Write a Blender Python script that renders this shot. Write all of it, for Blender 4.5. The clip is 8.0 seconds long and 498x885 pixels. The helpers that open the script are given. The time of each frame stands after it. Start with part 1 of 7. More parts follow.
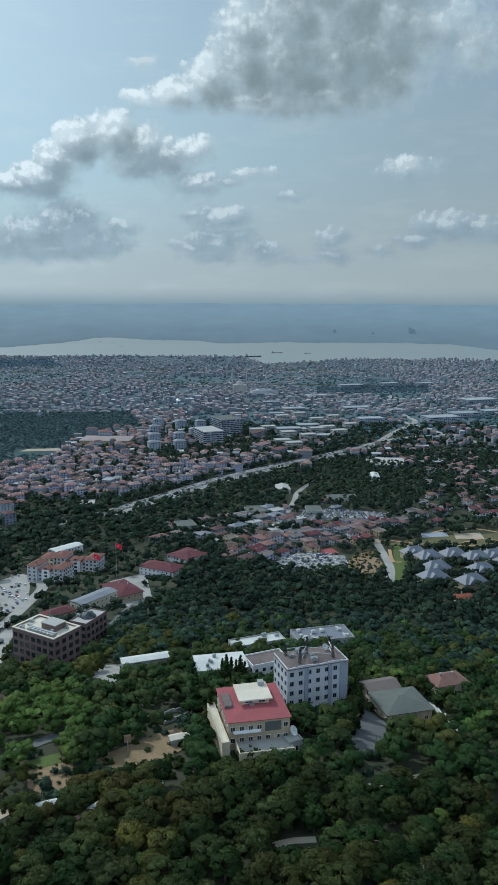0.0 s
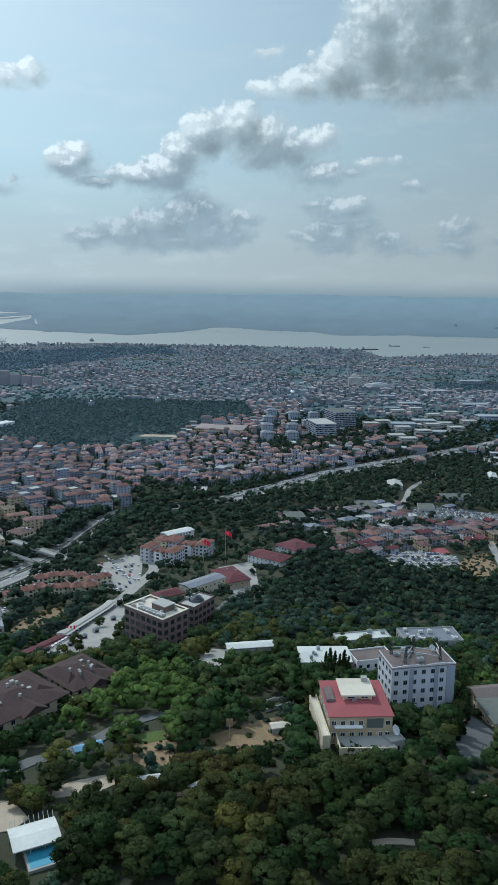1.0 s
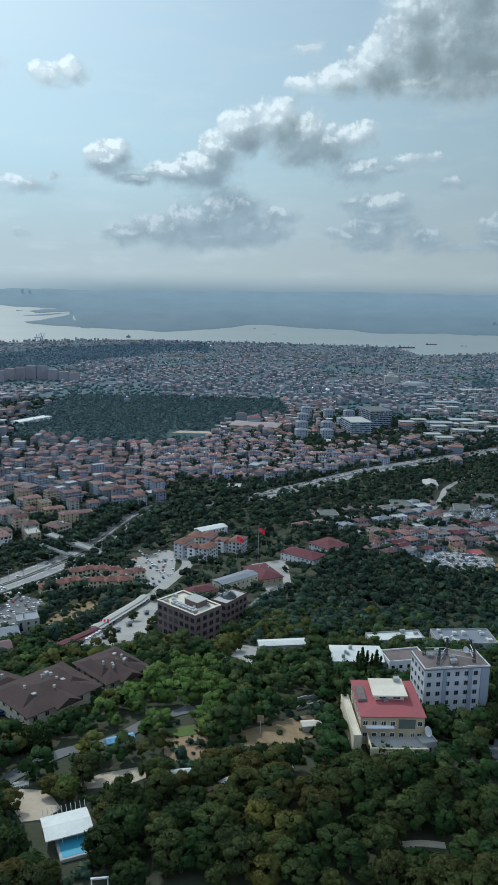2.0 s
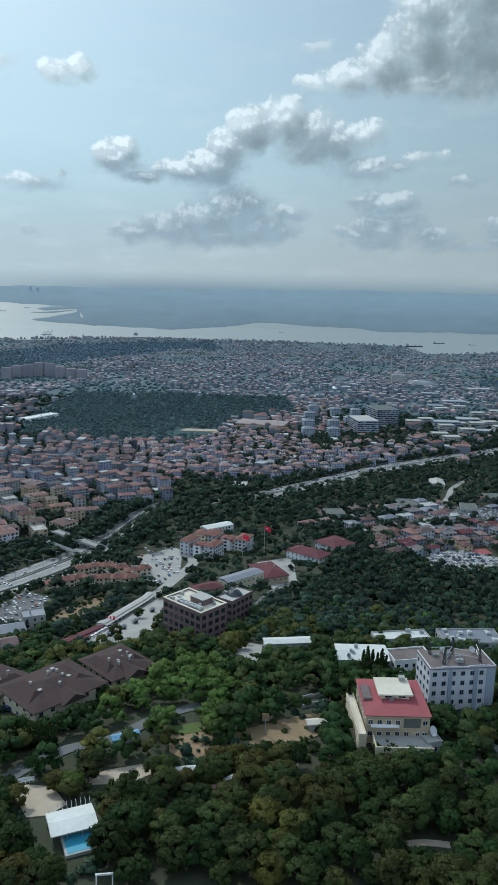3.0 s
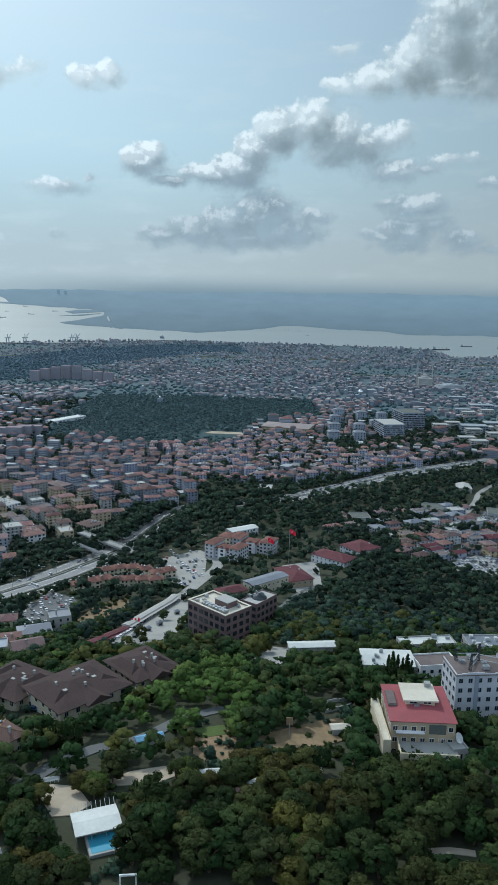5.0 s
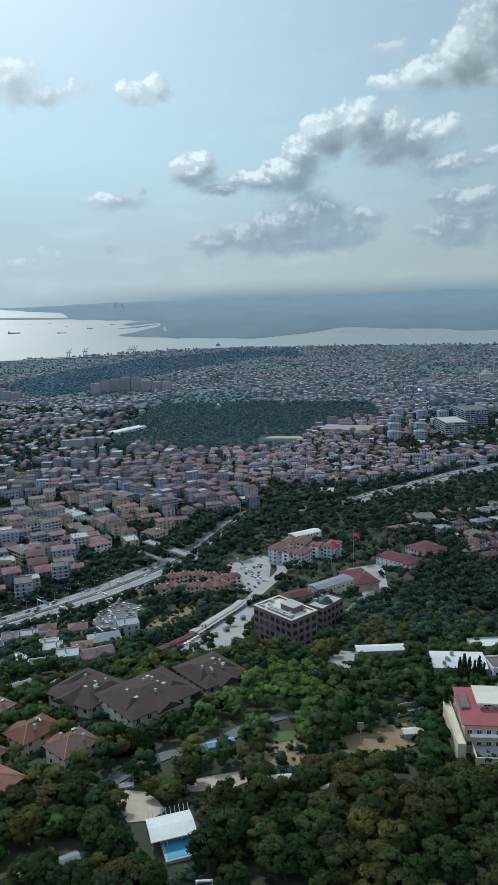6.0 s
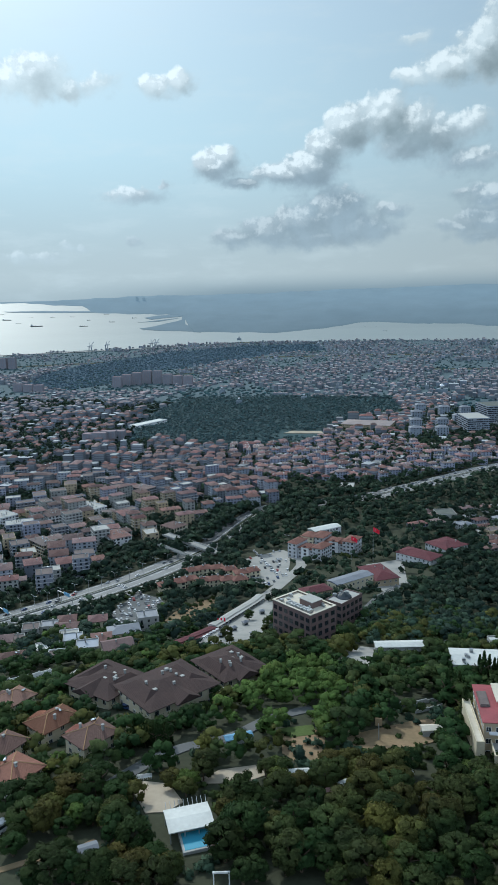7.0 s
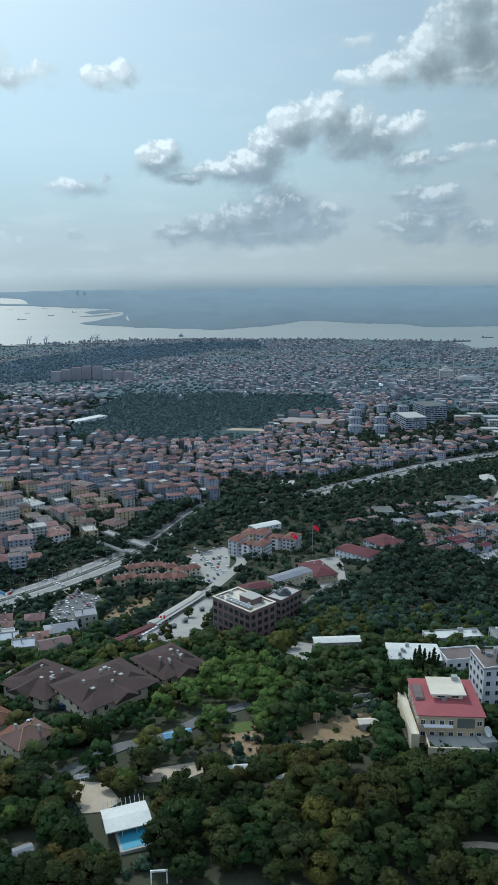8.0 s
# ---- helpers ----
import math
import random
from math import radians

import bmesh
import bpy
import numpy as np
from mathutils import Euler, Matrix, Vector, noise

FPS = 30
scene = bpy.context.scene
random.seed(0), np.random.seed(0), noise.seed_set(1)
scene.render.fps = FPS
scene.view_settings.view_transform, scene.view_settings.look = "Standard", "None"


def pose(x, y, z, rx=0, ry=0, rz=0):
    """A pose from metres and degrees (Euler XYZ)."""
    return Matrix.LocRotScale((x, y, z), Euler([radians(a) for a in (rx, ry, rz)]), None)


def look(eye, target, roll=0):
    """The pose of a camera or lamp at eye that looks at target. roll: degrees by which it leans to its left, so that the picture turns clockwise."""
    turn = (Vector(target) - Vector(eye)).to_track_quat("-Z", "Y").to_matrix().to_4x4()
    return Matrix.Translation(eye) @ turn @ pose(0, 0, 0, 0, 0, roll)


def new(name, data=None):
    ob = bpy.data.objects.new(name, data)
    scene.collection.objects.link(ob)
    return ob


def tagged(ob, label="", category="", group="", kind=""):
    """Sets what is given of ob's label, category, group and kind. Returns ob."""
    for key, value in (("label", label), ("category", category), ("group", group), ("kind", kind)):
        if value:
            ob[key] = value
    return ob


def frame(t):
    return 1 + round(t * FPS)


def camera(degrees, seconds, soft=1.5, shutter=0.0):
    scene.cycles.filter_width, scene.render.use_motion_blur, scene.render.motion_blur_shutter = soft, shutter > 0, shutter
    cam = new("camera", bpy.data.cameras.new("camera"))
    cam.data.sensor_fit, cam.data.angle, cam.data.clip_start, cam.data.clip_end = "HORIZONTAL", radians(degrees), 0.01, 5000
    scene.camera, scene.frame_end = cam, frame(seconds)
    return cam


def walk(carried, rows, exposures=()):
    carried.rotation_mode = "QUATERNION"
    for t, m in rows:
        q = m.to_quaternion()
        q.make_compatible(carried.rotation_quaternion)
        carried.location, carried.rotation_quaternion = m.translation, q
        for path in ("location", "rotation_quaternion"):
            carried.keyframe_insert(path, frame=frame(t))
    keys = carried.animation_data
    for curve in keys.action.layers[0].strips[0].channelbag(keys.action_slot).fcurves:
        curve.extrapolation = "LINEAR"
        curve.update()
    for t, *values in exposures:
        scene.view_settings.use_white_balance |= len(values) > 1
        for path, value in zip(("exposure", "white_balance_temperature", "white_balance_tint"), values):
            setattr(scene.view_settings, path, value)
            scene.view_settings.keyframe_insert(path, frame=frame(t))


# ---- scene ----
cam = camera(36.23, 8.0, soft=1.1)
EYE = 260.0
ROWS = [
    (0, 79.82, -0.22, 0.04),
    (0.5, 79.52, -0.02, 3.09),
    (1, 79.11, -0.90, 8.75),
    (1.5, 78.97, -1.18, 10.88),
    (2, 78.86, -1.10, 11.42),
    (3.5, 78.64, -1.37, 12.28),
    (4, 78.59, -1.33, 12.72),
    (5.5, 79.19, -0.06, 15.35),
    (6, 79.27, 1.77, 17.87),
    (6.5, 79.27, 1.58, 19.73),
    (7, 78.89, 1.59, 19.46),
    (7.5, 78.70, 1.30, 17.72),
    (8, 78.61, 0.29, 15.21),
]
walk(cam, [(t, pose(0, 0, EYE, rx, ry, rz)) for t, rx, ry, rz in ROWS], [(0.0, 0.04, 5630, 4), (0.5, 0.13, 5630, 4), (1.0, 0.09, 5630, 4), (2.0, 0.10, 5630, 4), (5.5, 0.07, 5630, 4), (7.5, 0.14, 5630, 4), (8.0, 0.12, 5630, 4)])

# ---- world, sun, exposure ----
SUN_AZ, SUN_EL = 46.0, 40.0          # degrees left of the first heading, degrees up
world = bpy.data.worlds.new("sky")
scene.world = world
world.use_nodes = True
WT = world.node_tree
WT.nodes.clear()


def node(tree, kind, **values):
    n = tree.nodes.new(kind)
    for key, value in values.items():
        if key == "operation":
            n.operation = value
        elif key == "data_type":
            n.data_type = value
        elif key == "blend_type":
            n.blend_type = value
    return n


def plug(tree, target, source):
    if isinstance(source, (int, float)):
        target.default_value = source
    elif isinstance(source, (tuple, list)):
        size = len(target.default_value)
        target.default_value = tuple(source)[:size] if len(source) >= size else tuple(source) + (1.0,)
    else:
        tree.links.new(source, target)


def math_(tree, op, a, b=0.0, c=0.0, clamp=False):
    n = node(tree, "ShaderNodeMath", operation=op)
    n.use_clamp = clamp
    for i, s in enumerate((a, b, c)):
        plug(tree, n.inputs[i], s)
    return n.outputs[0]


def vec_(tree, op, a, b=(0, 0, 0), out=0):
    n = node(tree, "ShaderNodeVectorMath", operation=op)
    plug(tree, n.inputs[0], a)
    plug(tree, n.inputs[1], b)
    return n.outputs[out]


def mix_(tree, fac, a, b, blend="MIX"):
    n = node(tree, "ShaderNodeMix", data_type="RGBA", blend_type=blend)
    plug(tree, n.inputs[0], fac)
    plug(tree, n.inputs[6], a)
    plug(tree, n.inputs[7], b)
    return n.outputs[2]


def range_(tree, value, a, b, c=0.0, d=1.0):
    n = node(tree, "ShaderNodeMapRange")
    n.interpolation_type = "SMOOTHSTEP"
    for i, s in enumerate((value, a, b, c, d)):
        plug(tree, n.inputs[i], s)
    return n.outputs[0]


def noise_(tree, vector, scale, detail=4.0, rough=0.55, out=0):
    n = node(tree, "ShaderNodeTexNoise")
    if vector is not None:
        plug(tree, n.inputs["Vector"], vector)
    n.inputs["Scale"].default_value = scale
    n.inputs["Detail"].default_value = detail
    n.inputs["Roughness"].default_value = rough
    return n.outputs[out]


sky = WT.nodes.new("ShaderNodeTexSky")
sky.sky_type = "NISHITA"
sky.sun_disc = False
sky.sun_elevation = radians(SUN_EL)
sky.sun_rotation = radians(-SUN_AZ)
sky.altitude = 350
sky.dust_density = 3.0
sky.air_density = 1.0
gen = WT.nodes.new("ShaderNodeTexCoord").outputs["Generated"]
sep = WT.nodes.new("ShaderNodeSeparateXYZ")
WT.links.new(gen, sep.inputs[0])
deg = 57.29578
az = math_(WT, "MULTIPLY", math_(WT, "ARCTAN2", math_(WT, "MULTIPLY", sep.outputs[0], -1.0), sep.outputs[1]), deg)
el = math_(WT, "MULTIPLY", math_(WT, "ARCSINE", sep.outputs[2]), deg)
comb = WT.nodes.new("ShaderNodeCombineXYZ")
WT.links.new(az, comb.inputs[0])
WT.links.new(el, comb.inputs[1])
angles = comb.outputs[0]

# cumulus: degrees left, degrees up, half width, half height, weight
GREAT_CLOUD = [(7.68, 13.88, 1.28, 0.60, 0.8), (5.31, 14.41, 2.13, 1.06, 1.0), (2.52, 15.33, 2.34, 1.91, 1.1), (0.14, 16.38, 2.98, 2.98, 1.2), (0.55, 18.39, 1.91, 1.70, 1.0), (-3.02, 16.37, 4.04, 3.62, 1.3), (-2.98, 19.03, 3.19, 2.77, 1.2), (-6.94, 16.63, 4.04, 3.62, 1.3), (-6.86, 19.57, 4.04, 2.98, 1.2),
               (-9.60, 17.85, 3.40, 3.19, 1.2), (-9.69, 15.52, 2.34, 2.13, 1.0), (-4.64, 14.28, 4.89, 1.36, 1.0), (-0.26, 14.03, 4.04, 0.94, 0.9), (-4.47, 22.13, 5.96, 3.83, 1.2), (-9.44, 21.93, 4.68, 3.40, 1.2), (-12.98, 18.31, 2.55, 1.70, 0.55), (-15.26, 17.03, 1.91, 1.70, 0.5)]
LONG_CLOUD = [(21.49, 8.92, 1.79, 1.02, 1.0), (21.17, 9.56, 1.11, 0.68, 0.9), (19.62, 7.77, 1.62, 0.43, 0.7), (16.75, 8.11, 2.47, 0.85, 0.9), (14.74, 8.62, 2.21, 1.53, 1.1), (13.62, 9.96, 1.62, 1.19, 1.0), (12.15, 11.10, 1.53, 1.62, 1.1), (9.76, 11.62, 2.13, 1.53, 1.1), (7.93, 10.63, 2.47, 1.79, 1.2),
              (9.18, 12.42, 1.11, 0.72, 0.9), (5.92, 10.35, 1.79, 1.36, 1.0), (4.27, 10.83, 1.62, 0.94, 0.8), (3.49, 11.19, 1.02, 0.60, 0.7), (4.04, 8.61, 2.13, 0.77, 0.7), (1.87, 8.80, 1.79, 0.51, 0.55), (-0.06, 9.34, 2.13, 0.34, 0.4)]
FLAT_CLOUD = [(20.18, 3.92, 1.79, 0.72, 0.7), (17.96, 4.30, 1.91, 1.11, 0.9), (15.52, 4.76, 2.21, 1.53, 1.0), (13.00, 5.53, 2.38, 1.70, 1.1), (11.83, 4.46, 2.47, 1.36, 1.0), (14.70, 3.80, 4.04, 0.77, 0.8), (9.19, 5.49, 1.36, 0.55, 0.7), (9.37, 4.43, 1.28, 0.51, 0.5)]
BROKEN_CLOUD = [(2.14, 6.30, 2.21, 0.77, 0.8), (2.45, 4.52, 1.96, 1.11, 0.9), (4.45, 4.19, 1.79, 0.38, 0.6), (2.80, 3.54, 1.87, 0.51, 0.7), (-1.18, 3.85, 1.53, 0.77, 0.6), (0.67, 5.00, 1.28, 0.68, 0.5), (-3.56, 3.28, 1.79, 0.34, 0.5), (-5.92, 4.93, 1.36, 0.64, 0.7), (-6.20, 3.68, 1.45, 0.68, 0.7)]
EAST_CLOUDS = [(-11.10, 9.43, 2.04, 0.85, 0.6), (-13.99, 5.60, 2.64, 1.02, 0.9), (-12.28, 4.67, 1.79, 0.60, 0.7), (-16.29, 5.48, 1.53, 1.02, 0.8), (-18.38, 4.94, 1.70, 0.85, 0.8), (-9.32, 4.04, 1.11, 0.43, 0.5), (-2.95, 7.86, 0.94, 0.34, 0.4), (7.62, 16.39, 0.77, 0.34, 0.35)]
WEST_CLOUDS = [(33.83, 14.54, 2.38, 1.53, 1.0), (35.43, 14.35, 1.79, 1.19, 0.9), (31.55, 13.79, 1.19, 0.77, 0.8), (25.52, 14.13, 1.28, 0.77, 0.7), (23.85, 14.36, 0.94, 0.77, 0.7), (29.61, 14.17, 1.11, 0.68, 0.4), (27.69, 7.00, 1.96, 0.55, 0.55), (25.24, 7.73, 0.51, 0.30, 0.45), (27.66, 3.77, 0.64, 0.30, 0.5), (34.86, 2.91, 1.96, 0.43, 0.45), (32.47, 3.65, 0.55, 0.34, 0.5), (31.30, 3.44, 0.55, 0.30, 0.45)]
CLOUDS = GREAT_CLOUD + LONG_CLOUD + FLAT_CLOUD + BROKEN_CLOUD + EAST_CLOUDS + WEST_CLOUDS


def cloud_field(p):
    warp = vec_(WT, "SUBTRACT", noise_(WT, p, 0.5, 5.0, 0.55, 1), (0.5, 0.5, 0.5))
    q = vec_(WT, "ADD", p, vec_(WT, "MULTIPLY", warp, (2.0, 1.3, 0.0)))
    total = None
    for u, v, a, b, w in CLOUDS:
        d = vec_(WT, "LENGTH", vec_(WT, "MULTIPLY", vec_(WT, "SUBTRACT", q, (u, v, 0.0)), (1 / a, 1 / b, 0.0)), out=1)
        one = math_(WT, "MULTIPLY_ADD", d, -w, w * 1.08 + 0.08)
        total = one if total is None else math_(WT, "SMOOTH_MAX", total, one, 0.2)
    fine = noise_(WT, p, 0.85, 8.0, 0.6)
    return math_(WT, "ADD", total, math_(WT, "MULTIPLY_ADD", fine, 1.15, -0.575))


here = cloud_field(angles)
sunward = cloud_field(vec_(WT, "ADD", angles, (0.22, 0.34, 0.0)))
above = cloud_field(vec_(WT, "ADD", angles, (0.75, 1.0, 0.0)))
inward = cloud_field(vec_(WT, "ADD", angles, (-0.4, -0.6, 0.0)))
rim = range_(WT, math_(WT, "SUBTRACT", here, sunward), 0.05, 0.42)
swell = math_(WT, "MULTIPLY", range_(WT, math_(WT, "SUBTRACT", here, above), 0.2, 1.0), 0.48)
lit = math_(WT, "MAXIMUM", rim, swell)
lit = math_(WT, "MULTIPLY", lit, range_(WT, above, -0.1, 1.0, 1.0, 0.2))
lit = math_(WT, "MULTIPLY", lit, range_(WT, inward, -0.25, 0.45, 0.3, 1.0))
crisp, soft = range_(WT, here, 0.0, 0.30), range_(WT, here, -0.25, 0.62)
cover = math_(WT, "MULTIPLY_ADD", math_(WT, "SUBTRACT", crisp, soft), range_(WT, lit, 0.0, 0.5), soft)
under = range_(WT, above, -0.25, 1.35)
towards = range_(WT, az, -22.0, 36.0)
body = mix_(WT, under, (0.50, 0.555, 0.56), (0.245, 0.29, 0.295))
body = mix_(WT, range_(WT, el, 6.0, 13.0, 1.0, 0.0), body, (0.275, 0.335, 0.37))
body = mix_(WT, range_(WT, az, 22.0, 34.0, 0.0, 0.55), body, (0.70, 0.77, 0.77))
lit = math_(WT, "MULTIPLY", lit, range_(WT, el, 3.5, 11.0, 0.45, 1.0))
body = mix_(WT, 1.0, body, range_(WT, noise_(WT, angles, 0.55, 5.0, 0.55), 0.3, 0.7, 0.92, 1.14), "MULTIPLY")
cloud_colour = mix_(WT, lit, body, mix_(WT, towards, (0.67, 0.70, 0.67), (0.90, 0.93, 0.91)))
# clear air, thin veil towards the horizon and the cloudy side, paler towards the sun
clear = mix_(WT, 1.0, sky.outputs[0], (0.092, 0.092, 0.09), "MULTIPLY")
veil = mix_(WT, towards, (0.315, 0.375, 0.39), (0.54, 0.69, 0.73))
low = range_(WT, el, 4.0, 26.0, 1.0, 0.55)
air = mix_(WT, low, clear, veil)
grey = mix_(WT, towards, (0.375, 0.40, 0.385), (0.48, 0.53, 0.525))
air = mix_(WT, range_(WT, el, 1.0, 11.0, 0.95, 0.0), air, grey)
# torn stratus, streaked along the horizon
streak = noise_(WT, vec_(WT, "MULTIPLY", angles, (0.16, 0.55, 0.0)), 1.0, 6.0, 0.6)
thin = math_(WT, "MULTIPLY", range_(WT, streak, 0.46, 0.72), range_(WT, el, 2.0, 16.0, 0.28, 0.25))
air = mix_(WT, thin, air, mix_(WT, towards, (0.46, 0.49, 0.465), (0.68, 0.74, 0.735)))
dim = math_(WT, "MULTIPLY", range_(WT, el, -0.4, 1.5, 1.0, 0.0), math_(WT, "MULTIPLY_ADD", range_(WT, az, 18.0, 36.0), -0.75, 1.0))
final = mix_(WT, math_(WT, "MULTIPLY", cover, range_(WT, el, 2.0, 8.0, 0.7, 0.97)), air, cloud_colour)
# unseen sky behind the viewer, brightened and blued to fill shaded faces
behind = range_(WT, math_(WT, "ABSOLUTE", az), 55.0, 115.0)
final = mix_(WT, math_(WT, "MULTIPLY", behind, 0.7), final, (0.80, 0.92, 1.08))
final = mix_(WT, dim, final, (0.212, 0.275, 0.308))
back = WT.nodes.new("ShaderNodeBackground")
WT.links.new(final, back.inputs[0])
back.inputs[1].default_value = 1.0
wout = WT.nodes.new("ShaderNodeOutputWorld")
WT.links.new(back.outputs[0], wout.inputs[0])

sun_data = bpy.data.lights.new("sun", "SUN")
sun_data.energy = 2.3
sun_data.angle = radians(0.6)
sun_data.color = (1.0, 0.94, 0.84)
sun = new("sun", sun_data)
_s, _e = radians(SUN_AZ), radians(SUN_EL)
sun_dir = Vector((-math.sin(_s) * math.cos(_e), math.cos(_s) * math.cos(_e), math.sin(_e)))
sun.matrix_world = look(Vector((0, 0, 900)) + sun_dir * 100, (0, 0, 900))


# ---- materials ----
def material(name, colour, rough=0.8, spread=0.25, scale=0.3, bump=0.2, metal=0.0, second=None, random_by="", hue=0.0, ridges=0.0, fine=4.0):
    """Base colour that varies at two scales; random_by: "object" or "island" shifts the value of each piece."""
    m = bpy.data.materials.new(name)
    m.use_nodes = True
    t = m.node_tree
    b = t.nodes["Principled BSDF"]
    pos = t.nodes.new("ShaderNodeNewGeometry").outputs["Position"]
    if ridges:
        pos_local = t.nodes.new("ShaderNodeTexCoord").outputs["Object"]
    second = second or tuple(c * 0.6 for c in colour)
    big = noise_(t, pos, scale, 5.0)
    small = noise_(t, pos, scale * fine * 2.3, 4.0)
    c = mix_(t, range_(t, big, 0.35, 0.7), colour, second)
    c = mix_(t, spread, c, mix_(t, small, tuple(x * 0.45 for x in colour), tuple(min(1, x * 1.5) for x in colour)))
    if random_by:
        if random_by == "object":
            r = t.nodes.new("ShaderNodeObjectInfo").outputs["Random"]
        else:
            r = t.nodes.new("ShaderNodeNewGeometry").outputs["Random Per Island"]
        h = t.nodes.new("ShaderNodeHueSaturation")
        plug(t, h.inputs["Hue"], math_(t, "MULTIPLY_ADD", math_(t, "FRACT", math_(t, "MULTIPLY", r, 7.31)), 2 * hue, 0.5 - hue))
        plug(t, h.inputs["Saturation"], math_(t, "MULTIPLY_ADD", math_(t, "FRACT", math_(t, "MULTIPLY", r, 13.7)), 0.6, 0.7))
        plug(t, h.inputs["Value"], math_(t, "MULTIPLY_ADD", r, 0.85, 0.55))
        plug(t, h.inputs["Color"], c)
        c = h.outputs[0]
    t.links.new(c, b.inputs["Base Color"])
    b.inputs["Roughness"].default_value = rough
    b.inputs["Metallic"].default_value = metal
    if rough >= 0.75:
        b.inputs["Specular IOR Level"].default_value = 0.2
    height = small
    if ridges:
        w = t.nodes.new("ShaderNodeTexWave")
        w.inputs["Scale"].default_value = ridges
        w.inputs["Distortion"].default_value = 0.6
        t.links.new(pos_local, w.inputs["Vector"])
        height = math_(t, "ADD", math_(t, "MULTIPLY", small, 0.5), w.outputs["Fac"])
    if bump:
        bn = t.nodes.new("ShaderNodeBump")
        bn.inputs["Strength"].default_value = bump
        bn.inputs["Distance"].default_value = 0.3
        t.links.new(height, bn.inputs["Height"])
        t.links.new(bn.outputs[0], b.inputs["Normal"])
    return m


def glass_material(name, colour, rough=0.08):
    m = bpy.data.materials.new(name)
    m.use_nodes = True
    b = m.node_tree.nodes["Principled BSDF"]
    b.inputs["Base Color"].default_value = (*colour, 1)
    b.inputs["Roughness"].default_value = rough
    b.inputs["Specular IOR Level"].default_value = 0.7
    return m


M_GROUND = material("dry grass and soil", (0.050, 0.054, 0.033), 0.95, 0.6, 0.03, 0.4, second=(0.024, 0.034, 0.017), fine=9.0)
M_DIRT = material("bare earth", (0.25, 0.175, 0.105), 0.95, 0.5, 0.07, 0.3, second=(0.13, 0.11, 0.055))
M_SAND = material("trodden sand", (0.40, 0.34, 0.26), 0.95, 0.3, 0.05, 0.15, second=(0.27, 0.23, 0.17))
M_GRASS = material("mown grass", (0.085, 0.12, 0.035), 0.95, 0.6, 0.12, 0.4, second=(0.075, 0.085, 0.03))
M_ASPHALT = material("asphalt", (0.10, 0.105, 0.105), 0.85, 0.3, 0.04, 0.1, second=(0.15, 0.15, 0.148))
M_ROAD = material("worn highway concrete", (0.24, 0.237, 0.228), 0.85, 0.25, 0.03, 0.05, second=(0.185, 0.186, 0.18))
M_TANK = material("polished steel", (0.8, 0.8, 0.8), 0.22, 0.05, 1.0, 0.0, metal=1.0)
M_FIELD = material("dry verge", (0.12, 0.11, 0.055), 0.95, 0.5, 0.05, 0.4, second=(0.07, 0.08, 0.035), fine=10.0)
M_PAVING = material("pale paving", (0.32, 0.31, 0.285), 0.85, 0.3, 0.05, 0.1, second=(0.23, 0.23, 0.215))
M_CONCRETE = material("concrete", (0.36, 0.36, 0.34), 0.85, 0.25, 0.1, 0.1, second=(0.26, 0.26, 0.25))
M_MARK = material("road paint", (0.7, 0.7, 0.68), 0.7, 0.2, 0.5, 0.0)
M_STEEL = material("galvanised steel", (0.45, 0.47, 0.48), 0.45, 0.2, 0.5, 0.05, metal=0.7)
M_DARKSTEEL = material("dark steel", (0.06, 0.065, 0.07), 0.5, 0.2, 0.5, 0.05, metal=0.4)


def foliage(name, dark, middle, warm, share=0.5, rough=0.7):
    """Leaves whose hue drifts from tree to tree, with a little light coming through them."""
    m = bpy.data.materials.new(name)
    m.use_nodes = True
    t = m.node_tree
    b = t.nodes["Principled BSDF"]
    geo = t.nodes.new("ShaderNodeNewGeometry")
    pos = geo.outputs["Position"]
    stand = noise_(t, pos, 0.075, 2.0)
    c = mix_(t, range_(t, stand, 0.36, 0.56), dark, middle)
    c = mix_(t, math_(t, "MULTIPLY", range_(t, noise_(t, pos, 0.055, 3.0, out=0), 0.5, 0.68), share), c, warm)
    twig = noise_(t, pos, 1.6, 3.0)
    c = mix_(t, 0.45, c, mix_(t, twig, tuple(x * 0.35 for x in dark), tuple(x * 1.5 for x in middle)))
    h = t.nodes.new("ShaderNodeHueSaturation")
    r = geo.outputs["Random Per Island"]
    o = t.nodes.new("ShaderNodeObjectInfo").outputs["Random"]
    plug(t, h.inputs["Hue"], math_(t, "MULTIPLY_ADD", o, 0.045, 0.47))
    plug(t, h.inputs["Value"], math_(t, "ADD", math_(t, "MULTIPLY_ADD", r, 0.75, 0.42), math_(t, "MULTIPLY", o, 0.4)))
    plug(t, h.inputs["Color"], c)
    t.links.new(h.outputs[0], b.inputs["Base Color"])
    b.inputs["Roughness"].default_value = rough
    b.inputs["Specular IOR Level"].default_value = 0.06
    thin = t.nodes.new("ShaderNodeBsdfTranslucent")
    t.links.new(h.outputs[0], thin.inputs[0])
    both = t.nodes.new("ShaderNodeMixShader")
    both.inputs[0].default_value = 0.3
    t.links.new(b.outputs[0], both.inputs[1])
    t.links.new(thin.outputs[0], both.inputs[2])
    t.links.new(both.outputs[0], t.nodes["Material Output"].inputs[0])
    return m


